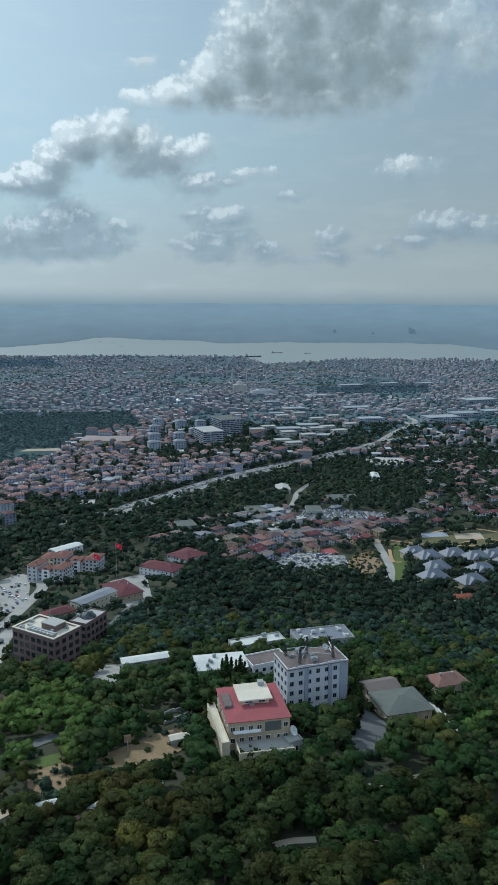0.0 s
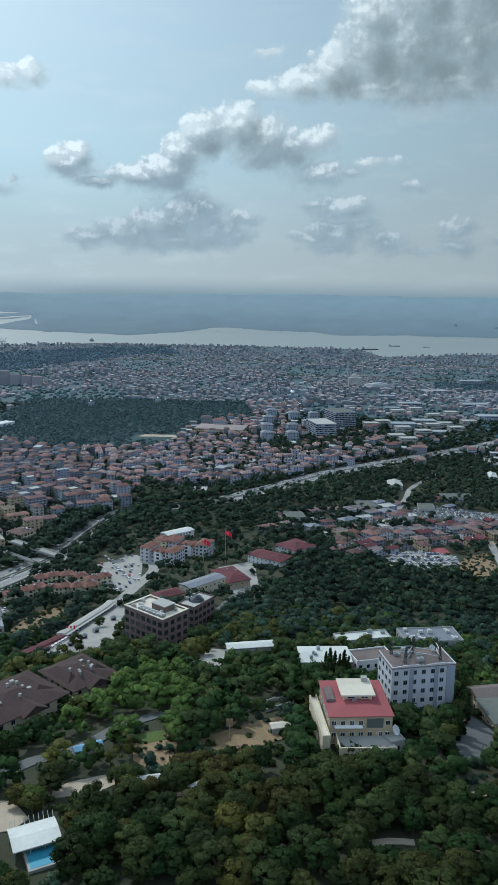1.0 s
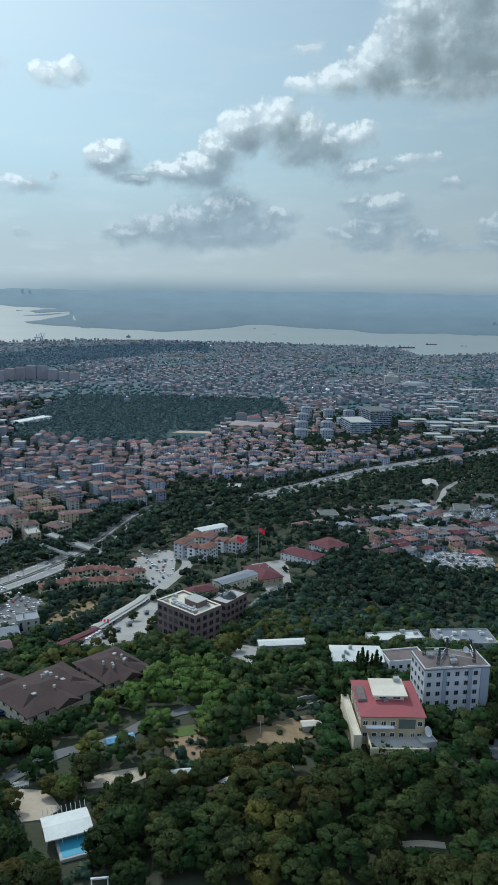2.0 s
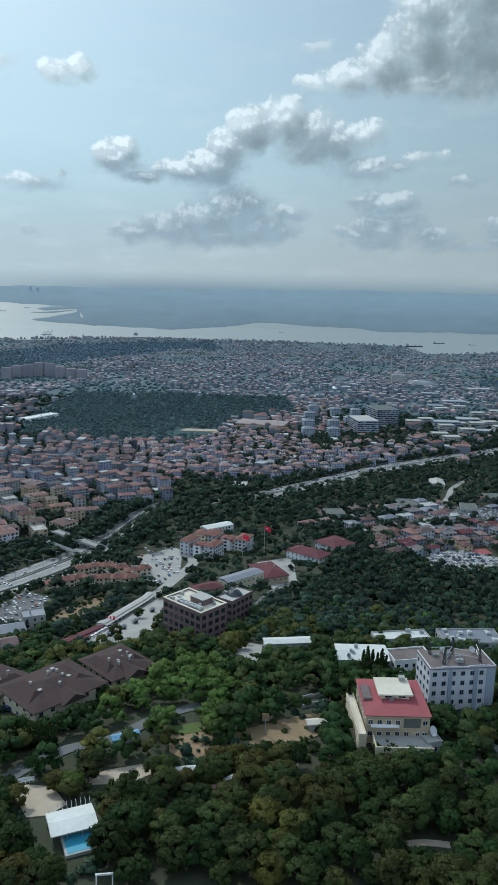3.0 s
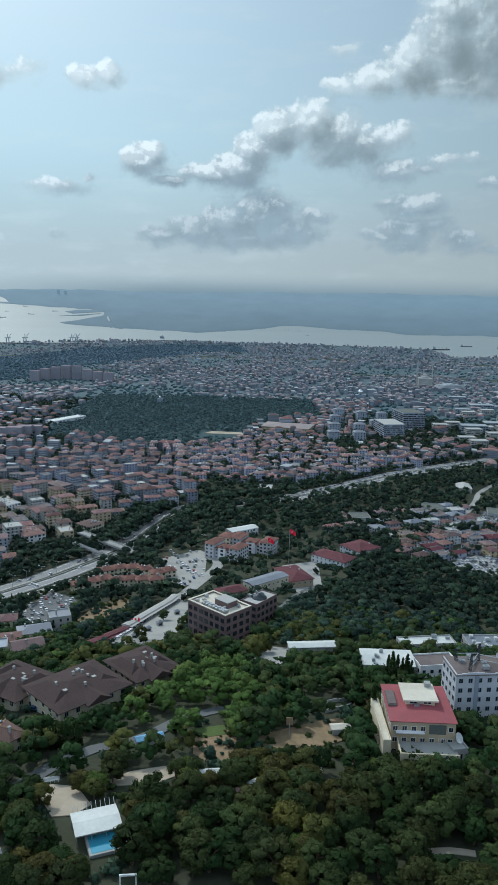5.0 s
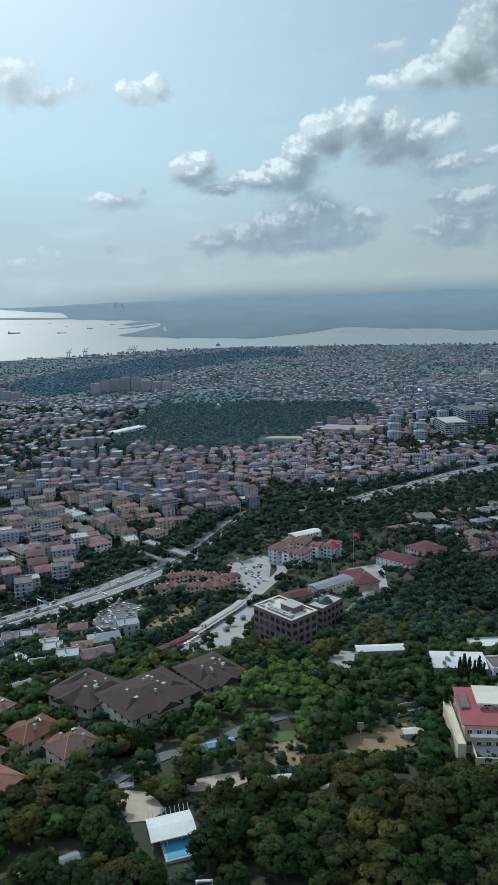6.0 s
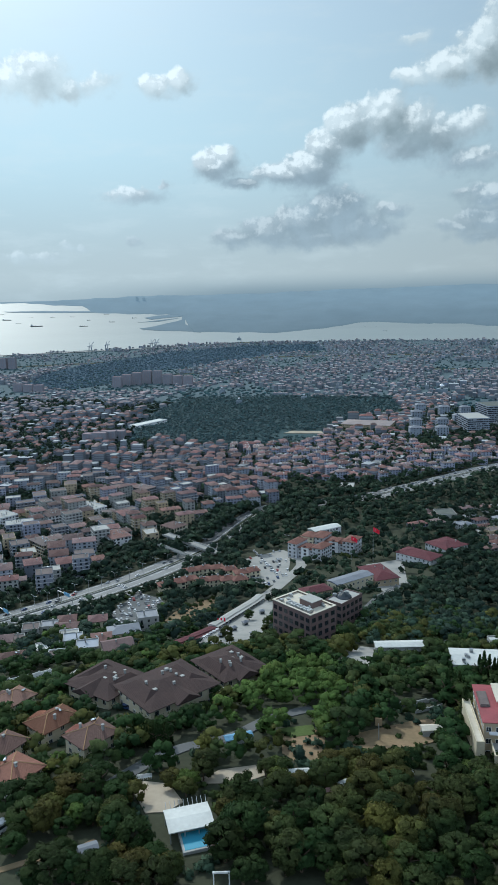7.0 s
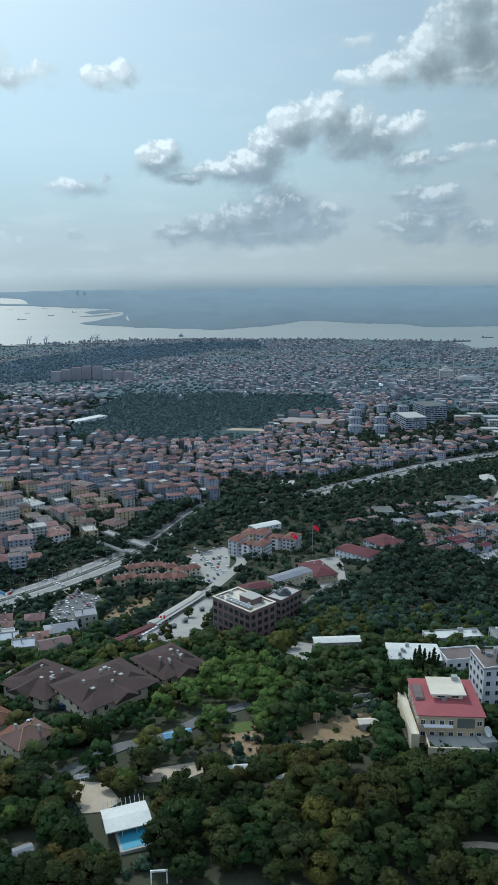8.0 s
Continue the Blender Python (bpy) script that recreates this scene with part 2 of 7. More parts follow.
M_LEAF = foliage("broad leaves", (0.026, 0.038, 0.016), (0.050, 0.070, 0.023), (0.115, 0.106, 0.028), 0.4)
M_LEAF_B = foliage("olive leaves", (0.042, 0.048, 0.017), (0.078, 0.081, 0.023), (0.15, 0.128, 0.028), 0.7)
M_LEAF_C = foliage("bright leaves", (0.052, 0.083, 0.023), (0.085, 0.126, 0.031), (0.13, 0.135, 0.033), 0.6)
M_NEEDLE = foliage("dark needles", (0.018, 0.036, 0.014), (0.031, 0.057, 0.018), (0.055, 0.068, 0.02), 0.5)
# two leaf colours made bluer to imitate haze over distant trees
M_LEAF_D = foliage("haze-tinted leaves of the farther wood", (0.026, 0.048, 0.036), (0.048, 0.080, 0.050), (0.066, 0.088, 0.048), 0.45)
M_LEAF_E = foliage("dark haze-tinted leaves of the farther wood", (0.018, 0.034, 0.028), (0.032, 0.054, 0.038), (0.05, 0.064, 0.036), 0.4)
M_BARK = material("bark", (0.12, 0.085, 0.06), 0.9, 0.4, 0.8, 0.5)
# wood colour shifted to blue, with the haze painted in
M_WOODS = material("far woods tinted with haze", (0.058, 0.100, 0.104), 0.9, 0.4, 0.02, 0.3, second=(0.043, 0.080, 0.090), random_by="island", hue=0.015)
# terracotta with its saturation lowered to imitate haze
M_TERRA = material("terracotta tiles muted for haze", (0.195, 0.118, 0.106), 0.85, 0.5, 0.12, 0.5, second=(0.125, 0.094, 0.095), random_by="object", hue=0.012, ridges=1.1)
M_VILLA = material("orange clay tiles", (0.245, 0.118, 0.085), 0.85, 0.35, 0.12, 0.5, second=(0.20, 0.092, 0.068), random_by="object", hue=0.01, ridges=1.1)
M_SCHOOLTILE = material("brick red clay tiles", (0.215, 0.105, 0.082), 0.85, 0.35, 0.12, 0.5, second=(0.17, 0.085, 0.07), ridges=1.1)
# hill wood colour is mostly painted haze blue
M_HILLWOOD = material("haze blue woods of the far hill", (0.062, 0.108, 0.145), 0.95, 0.15, 0.02, 0.0, second=(0.054, 0.096, 0.132))
# clay colour of the middle quarters, dulled to carry haze
M_MIDROOF = material("clay tiles muted for haze", (0.222, 0.135, 0.122), 0.85, 0.5, 0.08, 0.2, second=(0.15, 0.11, 0.11), random_by="island", hue=0.012)
M_CLAYPATH = material("orange clay path", (0.42, 0.26, 0.14), 0.95, 0.3, 0.1, 0.1, second=(0.34, 0.21, 0.12))
M_BROWNROOF = material("dark brown shingles", (0.066, 0.044, 0.040), 0.9, 0.4, 0.15, 0.3, second=(0.045, 0.032, 0.031), ridges=0.8)
M_MAROON = material("maroon roof sheets", (0.125, 0.040, 0.046), 0.8, 0.3, 0.1, 0.3, second=(0.085, 0.032, 0.038), ridges=0.9)
M_PINKROOF = material("faded red roof sheets", (0.30, 0.080, 0.088), 0.75, 0.2, 0.12, 0.25, second=(0.24, 0.075, 0.08), ridges=1.2)
M_SLATE = material("grey roof sheets", (0.165, 0.18, 0.21), 0.6, 0.3, 0.12, 0.2, second=(0.12, 0.135, 0.16), ridges=0.9)
M_GREYGREEN = material("grey green roof felt", (0.125, 0.135, 0.12), 0.85, 0.25, 0.12, 0.15, second=(0.095, 0.105, 0.095))
M_BROWNFELT = material("brown roof felt", (0.165, 0.135, 0.125), 0.9, 0.35, 0.12, 0.2, second=(0.115, 0.095, 0.09))
M_WHITEROOF = material("white coated roof", (0.54, 0.55, 0.515), 0.6, 0.3, 0.1, 0.08, second=(0.43, 0.44, 0.42))
M_PALEROOF = material("pale roof screed", (0.38, 0.375, 0.35), 0.85, 0.25, 0.1, 0.1, second=(0.36, 0.35, 0.32))
M_CREAMROOF = material("cream roof screed", (0.60, 0.55, 0.45), 0.85, 0.2, 0.1, 0.1, second=(0.5, 0.45, 0.36))
M_WHITEWALL = material("white render", (0.72, 0.71, 0.71), 0.85, 0.2, 0.15, 0.08, second=(0.60, 0.60, 0.61))
M_GREYWALL = material("pale grey wall render", (0.50, 0.50, 0.52), 0.85, 0.25, 0.15, 0.08, second=(0.42, 0.42, 0.44))
M_BLUEGREY = material("blue grey cladding", (0.27, 0.30, 0.35), 0.7, 0.15, 0.2, 0.05, second=(0.23, 0.26, 0.30))
M_CREAM = material("cream render", (0.60, 0.53, 0.38), 0.85, 0.2, 0.15, 0.08, second=(0.5, 0.44, 0.32))
M_BUFF = material("buff render", (0.44, 0.36, 0.24), 0.85, 0.2, 0.15, 0.08, second=(0.36, 0.29, 0.2))
M_DARKCLAD = material("dark brown cladding", (0.17, 0.11, 0.10), 0.6, 0.3, 0.2, 0.05, second=(0.13, 0.09, 0.085))
# wall colour pushed to blue in place of haze over the apartments
M_RENDER = material("render tinted blue for haze", (0.265, 0.28, 0.32), 0.85, 0.25, 0.08, 0.08, second=(0.185, 0.205, 0.245), random_by="object", hue=0.03)
M_GLASS = glass_material("window glass", (0.02, 0.026, 0.032))
M_FRAME = material("white frames", (0.7, 0.7, 0.68), 0.6, 0.1, 0.5, 0.0)
M_WATERPOOL = glass_material("pool water", (0.07, 0.30, 0.42), 0.12)
M_RED = material("red cloth", (0.85, 0.03, 0.07), 0.8, 0.15, 0.3, 0.1, second=(0.6, 0.02, 0.04))
M_PLASTICBLUE = material("blue tarpaulin", (0.16, 0.36, 0.55), 0.6, 0.2, 0.3, 0.1)
M_TYRE = material("tyre rubber", (0.02, 0.02, 0.02), 0.9, 0.2, 1.0, 0.0)
M_PAINTS = [material("car paint " + n, c, 0.3, 0.05, 1.0, 0.0) for n, c in (("white", (0.7, 0.7, 0.7)), ("silver", (0.4, 0.42, 0.44)), ("black", (0.02, 0.02, 0.025)), ("grey", (0.13, 0.14, 0.15)), ("red", (0.35, 0.03, 0.03)), ("blue", (0.04, 0.08, 0.2)))]
# blue-grey haze is put into the base colours of these far surfaces
M_FARROOF = material("haze-tinted roofs in the distance", (0.285, 0.225, 0.22), 0.9, 0.3, 0.01, 0.0, second=(0.19, 0.19, 0.205), random_by="island", hue=0.03)
M_FARWALL = material("haze-tinted walls in the distance", (0.245, 0.265, 0.29), 0.9, 0.3, 0.01, 0.0, second=(0.165, 0.195, 0.23), random_by="island", hue=0.03)
M_FARPALE = material("haze-tinted pale flat roofs in the distance", (0.32, 0.335, 0.34), 0.8, 0.3, 0.01, 0.0, second=(0.22, 0.24, 0.255), random_by="island", hue=0.02)
M_CITY = material("haze-tinted streets and yards of the far city", (0.088, 0.122, 0.135), 0.95, 0.4, 0.01, 0.0, second=(0.064, 0.096, 0.108), fine=6.0)
M_PINKFAR = material("haze-muted pinkish plaster in the distance", (0.275, 0.25, 0.27), 0.9, 0.4, 0.05, 0.0, second=(0.22, 0.21, 0.235))
M_HAZELAND = material("opposite shore", (0.05, 0.07, 0.08), 0.95, 0.25, 0.004, 0.0, second=(0.06, 0.08, 0.09), fine=9.0)
# the land glows: emission stands in for haze, stronger with height
_b = M_HAZELAND.node_tree.nodes["Principled BSDF"]
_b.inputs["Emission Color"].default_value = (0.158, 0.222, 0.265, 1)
_t = M_HAZELAND.node_tree
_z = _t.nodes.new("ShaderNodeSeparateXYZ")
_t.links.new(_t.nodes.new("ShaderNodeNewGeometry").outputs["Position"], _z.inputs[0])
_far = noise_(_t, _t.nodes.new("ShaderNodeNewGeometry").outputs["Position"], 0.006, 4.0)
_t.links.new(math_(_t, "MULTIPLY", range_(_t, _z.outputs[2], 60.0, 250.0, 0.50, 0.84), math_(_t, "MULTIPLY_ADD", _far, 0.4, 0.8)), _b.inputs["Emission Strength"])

# sea: long swell and fine ripple
M_SEA = bpy.data.materials.new("sea water")
M_SEA.use_nodes = True
_t = M_SEA.node_tree
_b = _t.nodes["Principled BSDF"]
_b.inputs["Base Color"].default_value = (0.215, 0.248, 0.245, 1)
_b.inputs["Specular Tint"].default_value = (1.0, 0.94, 0.80, 1)
_b.inputs["Roughness"].default_value = 0.52
_b.inputs["Specular IOR Level"].default_value = 1.0
_b.inputs["IOR"].default_value = 1.33
_p = _t.nodes.new("ShaderNodeNewGeometry").outputs["Position"]
_w = math_(_t, "ADD", noise_(_t, _p, 0.02, 3.0), math_(_t, "MULTIPLY", noise_(_t, _p, 0.11, 3.0), 0.5))
_bn = _t.nodes.new("ShaderNodeBump")
_bn.inputs["Strength"].default_value = 0.15
_bn.inputs["Distance"].default_value = 5.0
_t.links.new(_w, _bn.inputs["Height"])
_t.links.new(_bn.outputs[0], _b.inputs["Normal"])


# ---- mesh helpers ----
class Geo:
    """Collects boxes, roofs and other pieces of one mesh."""

    def __init__(self):
        self.v, self.f, self.m = [], [], []

    def add(self, verts, faces, mi=0):
        n = len(self.v)
        self.v.extend(verts)
        self.f.extend(tuple(n + i for i in q) for q in faces)
        self.m.extend([mi] * len(faces))

    def box(self, x, y, z, w, d, h, mi=0, rot=0.0, taper=1.0):
        c, s = math.cos(radians(rot)), math.sin(radians(rot))
        pts = []
        for zz, k in ((z, 1.0), (z + h, taper)):
            for sx, sy in ((-1, -1), (1, -1), (1, 1), (-1, 1)):
                px, py = sx * w * k / 2, sy * d * k / 2
                pts.append((x + px * c - py * s, y + px * s + py * c, zz))
        self.add(pts, [(3, 2, 1, 0), (4, 5, 6, 7), (0, 1, 5, 4), (1, 2, 6, 5), (2, 3, 7, 6), (3, 0, 4, 7)], mi)

    def hip(self, x, y, z, w, d, h, mi=0, ridge=None, eave=0.25, along="w"):
        """Hipped roof with a thick eave; ridge: its length (w - d by default, the full length for a gable)."""
        self.box(x, y, z, w, d, eave, mi)
        z += eave
        if along == "w":
            r = max(w - d, 0.2) if ridge is None else ridge
            a, b = (x - r / 2, y, z + h), (x + r / 2, y, z + h)
        else:
            r = max(d - w, 0.2) if ridge is None else ridge
            a, b = (x, y - r / 2, z + h), (x, y + r / 2, z + h)
        p = [(x - w / 2, y - d / 2, z), (x + w / 2, y - d / 2, z), (x + w / 2, y + d / 2, z), (x - w / 2, y + d / 2, z), a, b]
        if along == "w":
            self.add(p, [(0, 1, 5, 4), (1, 2, 5), (2, 3, 4, 5), (3, 0, 4)], mi)
        else:
            self.add(p, [(0, 1, 4), (1, 2, 5, 4), (2, 3, 5), (3, 0, 4, 5)], mi)

    def cyl(self, x, y, z, r, h, n=10, mi=0, top=None):
        top = r if top is None else top
        pts = [(x + q * math.cos(2 * math.pi * i / n), y + q * math.sin(2 * math.pi * i / n), zz) for zz, q in ((z, r), (z + h, top)) for i in range(n)]
        self.add(pts, [(i, (i + 1) % n, n + (i + 1) % n, n + i) for i in range(n)] + [tuple(range(n - 1, -1, -1)), tuple(range(n, 2 * n))], mi)

    def bar(self, a, b, r, mi=0):
        """Square bar from a to b."""
        a, b = Vector(a), Vector(b)
        d = (b - a).normalized()
        s = d.orthogonal().normalized() * r
        u = d.cross(s)
        pts = [tuple(p + s * i + u * j) for p in (a, b) for i, j in ((-1, -1), (1, -1), (1, 1), (-1, 1))]
        self.add(pts, [(3, 2, 1, 0), (4, 5, 6, 7), (0, 1, 5, 4), (1, 2, 6, 5), (2, 3, 7, 6), (3, 0, 4, 7)], mi)

    def mesh(self, name, mats, smooth=False):
        me = bpy.data.meshes.new(name)
        me.from_pydata(self.v, [], self.f)
        for m in mats:
            me.materials.append(m)
        if len(mats) > 1:
            me.polygons.foreach_set("material_index", self.m)
        if smooth:
            me.polygons.foreach_set("use_smooth", [True] * len(me.polygons))
        me.update()
        return me


def part(name, geo, mats, parent=None, label="", smooth=False):
    me = geo if isinstance(geo, bpy.types.Mesh) else geo.mesh(name, mats if isinstance(mats, (list, tuple)) else [mats], smooth)
    ob = new(name, me)
    if parent is not None:
        ob.parent = parent
    if label:
        tagged(ob, label)
    return ob


def thing(name, x, y, rot, label, category, group="", z=None):
    ob = new(name)
    ob.matrix_world = pose(x, y, ground_z(x, y) if z is None else z, 0, 0, rot)
    return tagged(ob, label, category, group)


# ---- ground ----
RADII = [0, 120, 180, 230, 270, 330, 400, 480, 580, 700, 850, 1000, 1300, 1700, 2200, 2600, 3000, 3300, 3600, 3900, 4200, 4500, 4700, 4900]
DROPS = [-128, -130, -136, -143, -150, -165, -186, -205, -220, -233, -243, -250, -258, -264, -266, -263.5, -250, -232, -214, -191, -154, -106, -62, -17]


def ground_z(x, y):
    return EYE + float(np.interp(math.hypot(x, y), RADII, DROPS))


def polar(name, a0, a1, na, radii_of, lift_of, mats, caps=False):
    """A sheet in polar steps round the hill: radii_of(az) gives the radii, lift_of(az, r) its height above the ground."""
    g = Geo()
    rows = []
    for i in range(na + 1):
        a = a0 + (a1 - a0) * i / na
        rr = radii_of(a)
        rows.append(len(rr))
        for r in rr:
            x, y = -r * math.sin(radians(a)), r * math.cos(radians(a))
            g.v.append((x, y, ground_z(x, y) + lift_of(a, r)))
    n = rows[0]
    for i in range(na):
        for j in range(n - 1):
            g.f.append((i * n + j, i * n + j + 1, (i + 1) * n + j + 1, (i + 1) * n + j))
            g.m.append(0)
    return part(name, g, mats, smooth=True)


_rad = [0.02, 60] + list(np.arange(120, 1000, 20)) + list(np.arange(1000, 4920, 60)) + [4920]
ground = polar("ground", -180, 180, 240, lambda a: _rad, lambda a, r: 0.0, [M_GROUND])
tagged(ground, "dry grassy hillside falling to a wide built-up plain", "ground", kind="structure")



def street_radii(a):
    r0 = 1060 + 560 * max(0.0, min(1.0, (12 - a) / 9))
    return [r0 + (3480 - r0) * i / 60 for i in range(61)]


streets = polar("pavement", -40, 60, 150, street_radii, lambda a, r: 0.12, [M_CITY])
tagged(streets, "haze-tinted streets and yards of the crowded plain", "ground", kind="structure")

# what is taken, on a two metre raster
GX0, GY0, GN = -1200, 60, 900
TAKEN = np.zeros((GN, GN), bool)      # no trees
HARD = np.zeros((GN, GN), bool)       # no shrubs either
_ix = GX0 + 2.0 * np.arange(GN)[:, None] + 1
_iy = GY0 + 2.0 * np.arange(GN)[None, :] + 1


def take_rect(x, y, rot, w, d, margin=1.0, hard=False):
    c, s = math.cos(radians(rot)), math.sin(radians(rot))
    u, v = (_ix - x) * c + (_iy - y) * s, -(_ix - x) * s + (_iy - y) * c
    hit = (abs(u) < w / 2 + margin) & (abs(v) < d / 2 + margin)
    TAKEN[hit] = True
    if hard:
        HARD[hit] = True


def inside(poly, px, py):
    r = np.zeros(np.broadcast(px, py).shape, bool)
    for (x0, y0), (x1, y1) in zip(poly, poly[1:] + poly[:1]):
        cut = (y0 > py) != (y1 > py)
        r ^= cut & (px < (x1 - x0) * (py - y0) / ((y1 - y0) or 1e-9) + x0)
    return r


def nearer(pts, step):
    """The same points, step metres nearer the camera, for keeping its view clear."""
    return [(x * (1 - step / math.hypot(x, y)), y * (1 - step / math.hypot(x, y))) for x, y in pts]


def take_poly(poly, front=0.0):
    TAKEN[inside(poly, _ix, _iy)] = True
    HARD[inside(poly, _ix, _iy)] = True
    while front > 0:
        TAKEN[inside(nearer(poly, front), _ix, _iy)] = True
        front -= 5.0


def take_line(pts, width, front=0.0, hard=True):
    if front:
        take_line(nearer(pts, front), width, hard=False)
    for (x0, y0), (x1, y1) in zip(pts, pts[1:]):
        take_rect((x0 + x1) / 2, (y0 + y1) / 2, math.degrees(math.atan2(y1 - y0, x1 - x0)), math.hypot(x1 - x0, y1 - y0), width, 1.5, hard)


def is_free(x, y):
    i, j = int((x - GX0) / 2), int((y - GY0) / 2)
    return not (0 <= i < GN and 0 <= j < GN) or not TAKEN[i, j]


def smooth_line(pts, step=12.0):
    """A gently bent line through pts."""
    p = [Vector((*q, 0)) for q in pts]
    p = [p[0] * 2 - p[1]] + p + [p[-1] * 2 - p[-2]]
    out = []
    for a, b, c, d in zip(p, p[1:], p[2:], p[3:]):
        n = max(2, int((c - b).length / step))
        for i in range(n):
            t = i / n
            q = 0.5 * ((2 * b) + (c - a) * t + (2 * a - 5 * b + 4 * c - d) * t * t + (3 * b - a - 3 * c + d) * t ** 3)
            out.append((q.x, q.y))
    out.append((p[-2].x, p[-2].y))
    return out


def strip(name, pts, width, mat, lift=0.25, side=0.0, label="", category="road", kind="structure", thick=0.6, take=True, clear=9.0):
    """A road: a slab along a bent line, side metres off its middle."""
    line = smooth_line(pts)
    if take:
        take_line(line, width + 2, clear)
    g = Geo()
    n = len(line)
    for i, (x, y) in enumerate(line):
        a, b = line[max(i - 1, 0)], line[min(i + 1, n - 1)]
        dx, dy = b[0] - a[0], b[1] - a[1]
        k = math.hypot(dx, dy) or 1
        nx, ny = -dy / k, dx / k
        for o, dz in ((side - width / 2, -thick), (side - width / 2, 0), (side + width / 2, 0), (side + width / 2, -thick)):
            g.v.append((x + nx * o, y + ny * o, ground_z(x + nx * o, y + ny * o) + lift + dz))
    for i in range(n - 1):
        for j in range(3):
            g.f.append((4 * i + j, 4 * i + j + 1, 4 * i + j + 5, 4 * i + j + 4))
            g.m.append(0)
    ob = part(name, g, [mat])
    return tagged(ob, label, category, kind=kind)


def patch(name, poly, mat, lift=0.2, label="", category="ground", take=True):
    """A level-edged piece of paving or bare ground that follows the slope."""
    near = min(math.hypot(*p) for p in poly) < 460
    if take:
        take_poly(poly, 15.0 if near else 9.0)
    bm = bmesh.new()
    bm.faces.new([bm.verts.new((x, y, 0)) for x, y in poly])
    bmesh.ops.triangulate(bm, faces=bm.faces[:])
    for _ in range(3):
        long_edges = [e for e in bm.edges if e.calc_length() > 12]
        if long_edges:
            bmesh.ops.subdivide_edges(bm, edges=long_edges, cuts=1)
            bmesh.ops.triangulate(bm, faces=[f for f in bm.faces if len(f.verts) > 3])
    for v in bm.verts:
        v.co.z = ground_z(v.co.x, v.co.y) + lift
    bmesh.ops.recalc_face_normals(bm, faces=bm.faces[:])
    for f in bm.faces:
        if f.normal.z < 0:
            f.normal_flip()
    rim = bmesh.ops.extrude_face_region(bm, geom=bm.faces[:])
    bmesh.ops.translate(bm, verts=[e for e in rim["geom"] if isinstance(e, bmesh.types.BMVert)], vec=(0, 0, -0.8))
    bmesh.ops.recalc_face_normals(bm, faces=bm.faces[:])
    me = bpy.data.meshes.new(name)
    bm.to_mesh(me)
    bm.free()
    me.materials.append(mat)
    return tagged(new(name, me), label, category, kind="structure")


# ---- sea and far shore ----
NEAR_SHORE = sorted([(-18.0, 3396), (-8.3, 3403), (-3.3, 3229), (-1.2, 3223), (0.5, 3427), (6.0, 3467), (18.1, 3484), (19.4, 3545), (25.8, 3454), (29.9, 3408), (34.0, 3411), (37.9, 3349)] + [(-60, 3300), (60, 3200)])
FAR_SHORE = sorted([(-18.0, 3769), (-14.8, 3937), (-10.8, 3963), (-2.5, 3948), (3.9, 3991), (1.8, 3909), (8.2, 4034), (9.4, 4079), (11.5, 4098), (12.7, 3987), (17.3, 3807), (21.5, 3890), (23.8, 3937), (24.3, 4404), (25.7, 4490), (27.2, 4508), (29.6, 4545), (31.2, 4603), (31.4, 4760), (33.9, 4802), (35.3, 4860), (37.2, 4990)] + [(-60, 3700), (60, 4860)])


def shore(table, a):
    w = 25 * noise.noise((a * 0.9, len(table), 0.3)) + 12 * noise.noise((a * 3.1, 2.0, len(table)))
    return float(np.interp(a, [p[0] for p in table], [p[1] for p in table])) + w


def sea_radii(a):
    r0 = shore(NEAR_SHORE, a) - 25
    r1 = max(min(shore(FAR_SHORE, a), 4880), r0 + 20)
    return [r0 + (r1 - r0) * i / 24 for i in range(25)]


sea = polar("water", -60, 60, 360, sea_radii, lambda a, r: 1.2, [M_SEA])
tagged(sea, "pale grey blue strait with sun glitter", "water", kind="structure")


def far_radii(a):
    r0 = min(shore(FAR_SHORE, a), 4880)
    return [r0 - 10] + [r0 + (4915 - r0) * (i / 12) ** 1.2 for i in range(13)]


def far_lift(a, r):
    r0 = min(shore(FAR_SHORE, a), 4880)
    if r < r0:
        return 0.0
    k = min(1.0, (r - r0) / 350)
    hill = 10 + 10 * noise.noise((a * 0.25, r * 0.002, 1.7)) + 6 * noise.noise((a * 1.1, r * 0.004, 5.1))
    return 3.0 + k * max(0, hill) * (0.25 if a > 33 else 1.0) + k * 16 * max(0, min(1, (24 - a) / 20))


far_land = polar("backdrop", -60, 60, 360, far_radii, far_lift, [M_HAZELAND])
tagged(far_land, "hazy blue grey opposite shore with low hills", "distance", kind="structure")

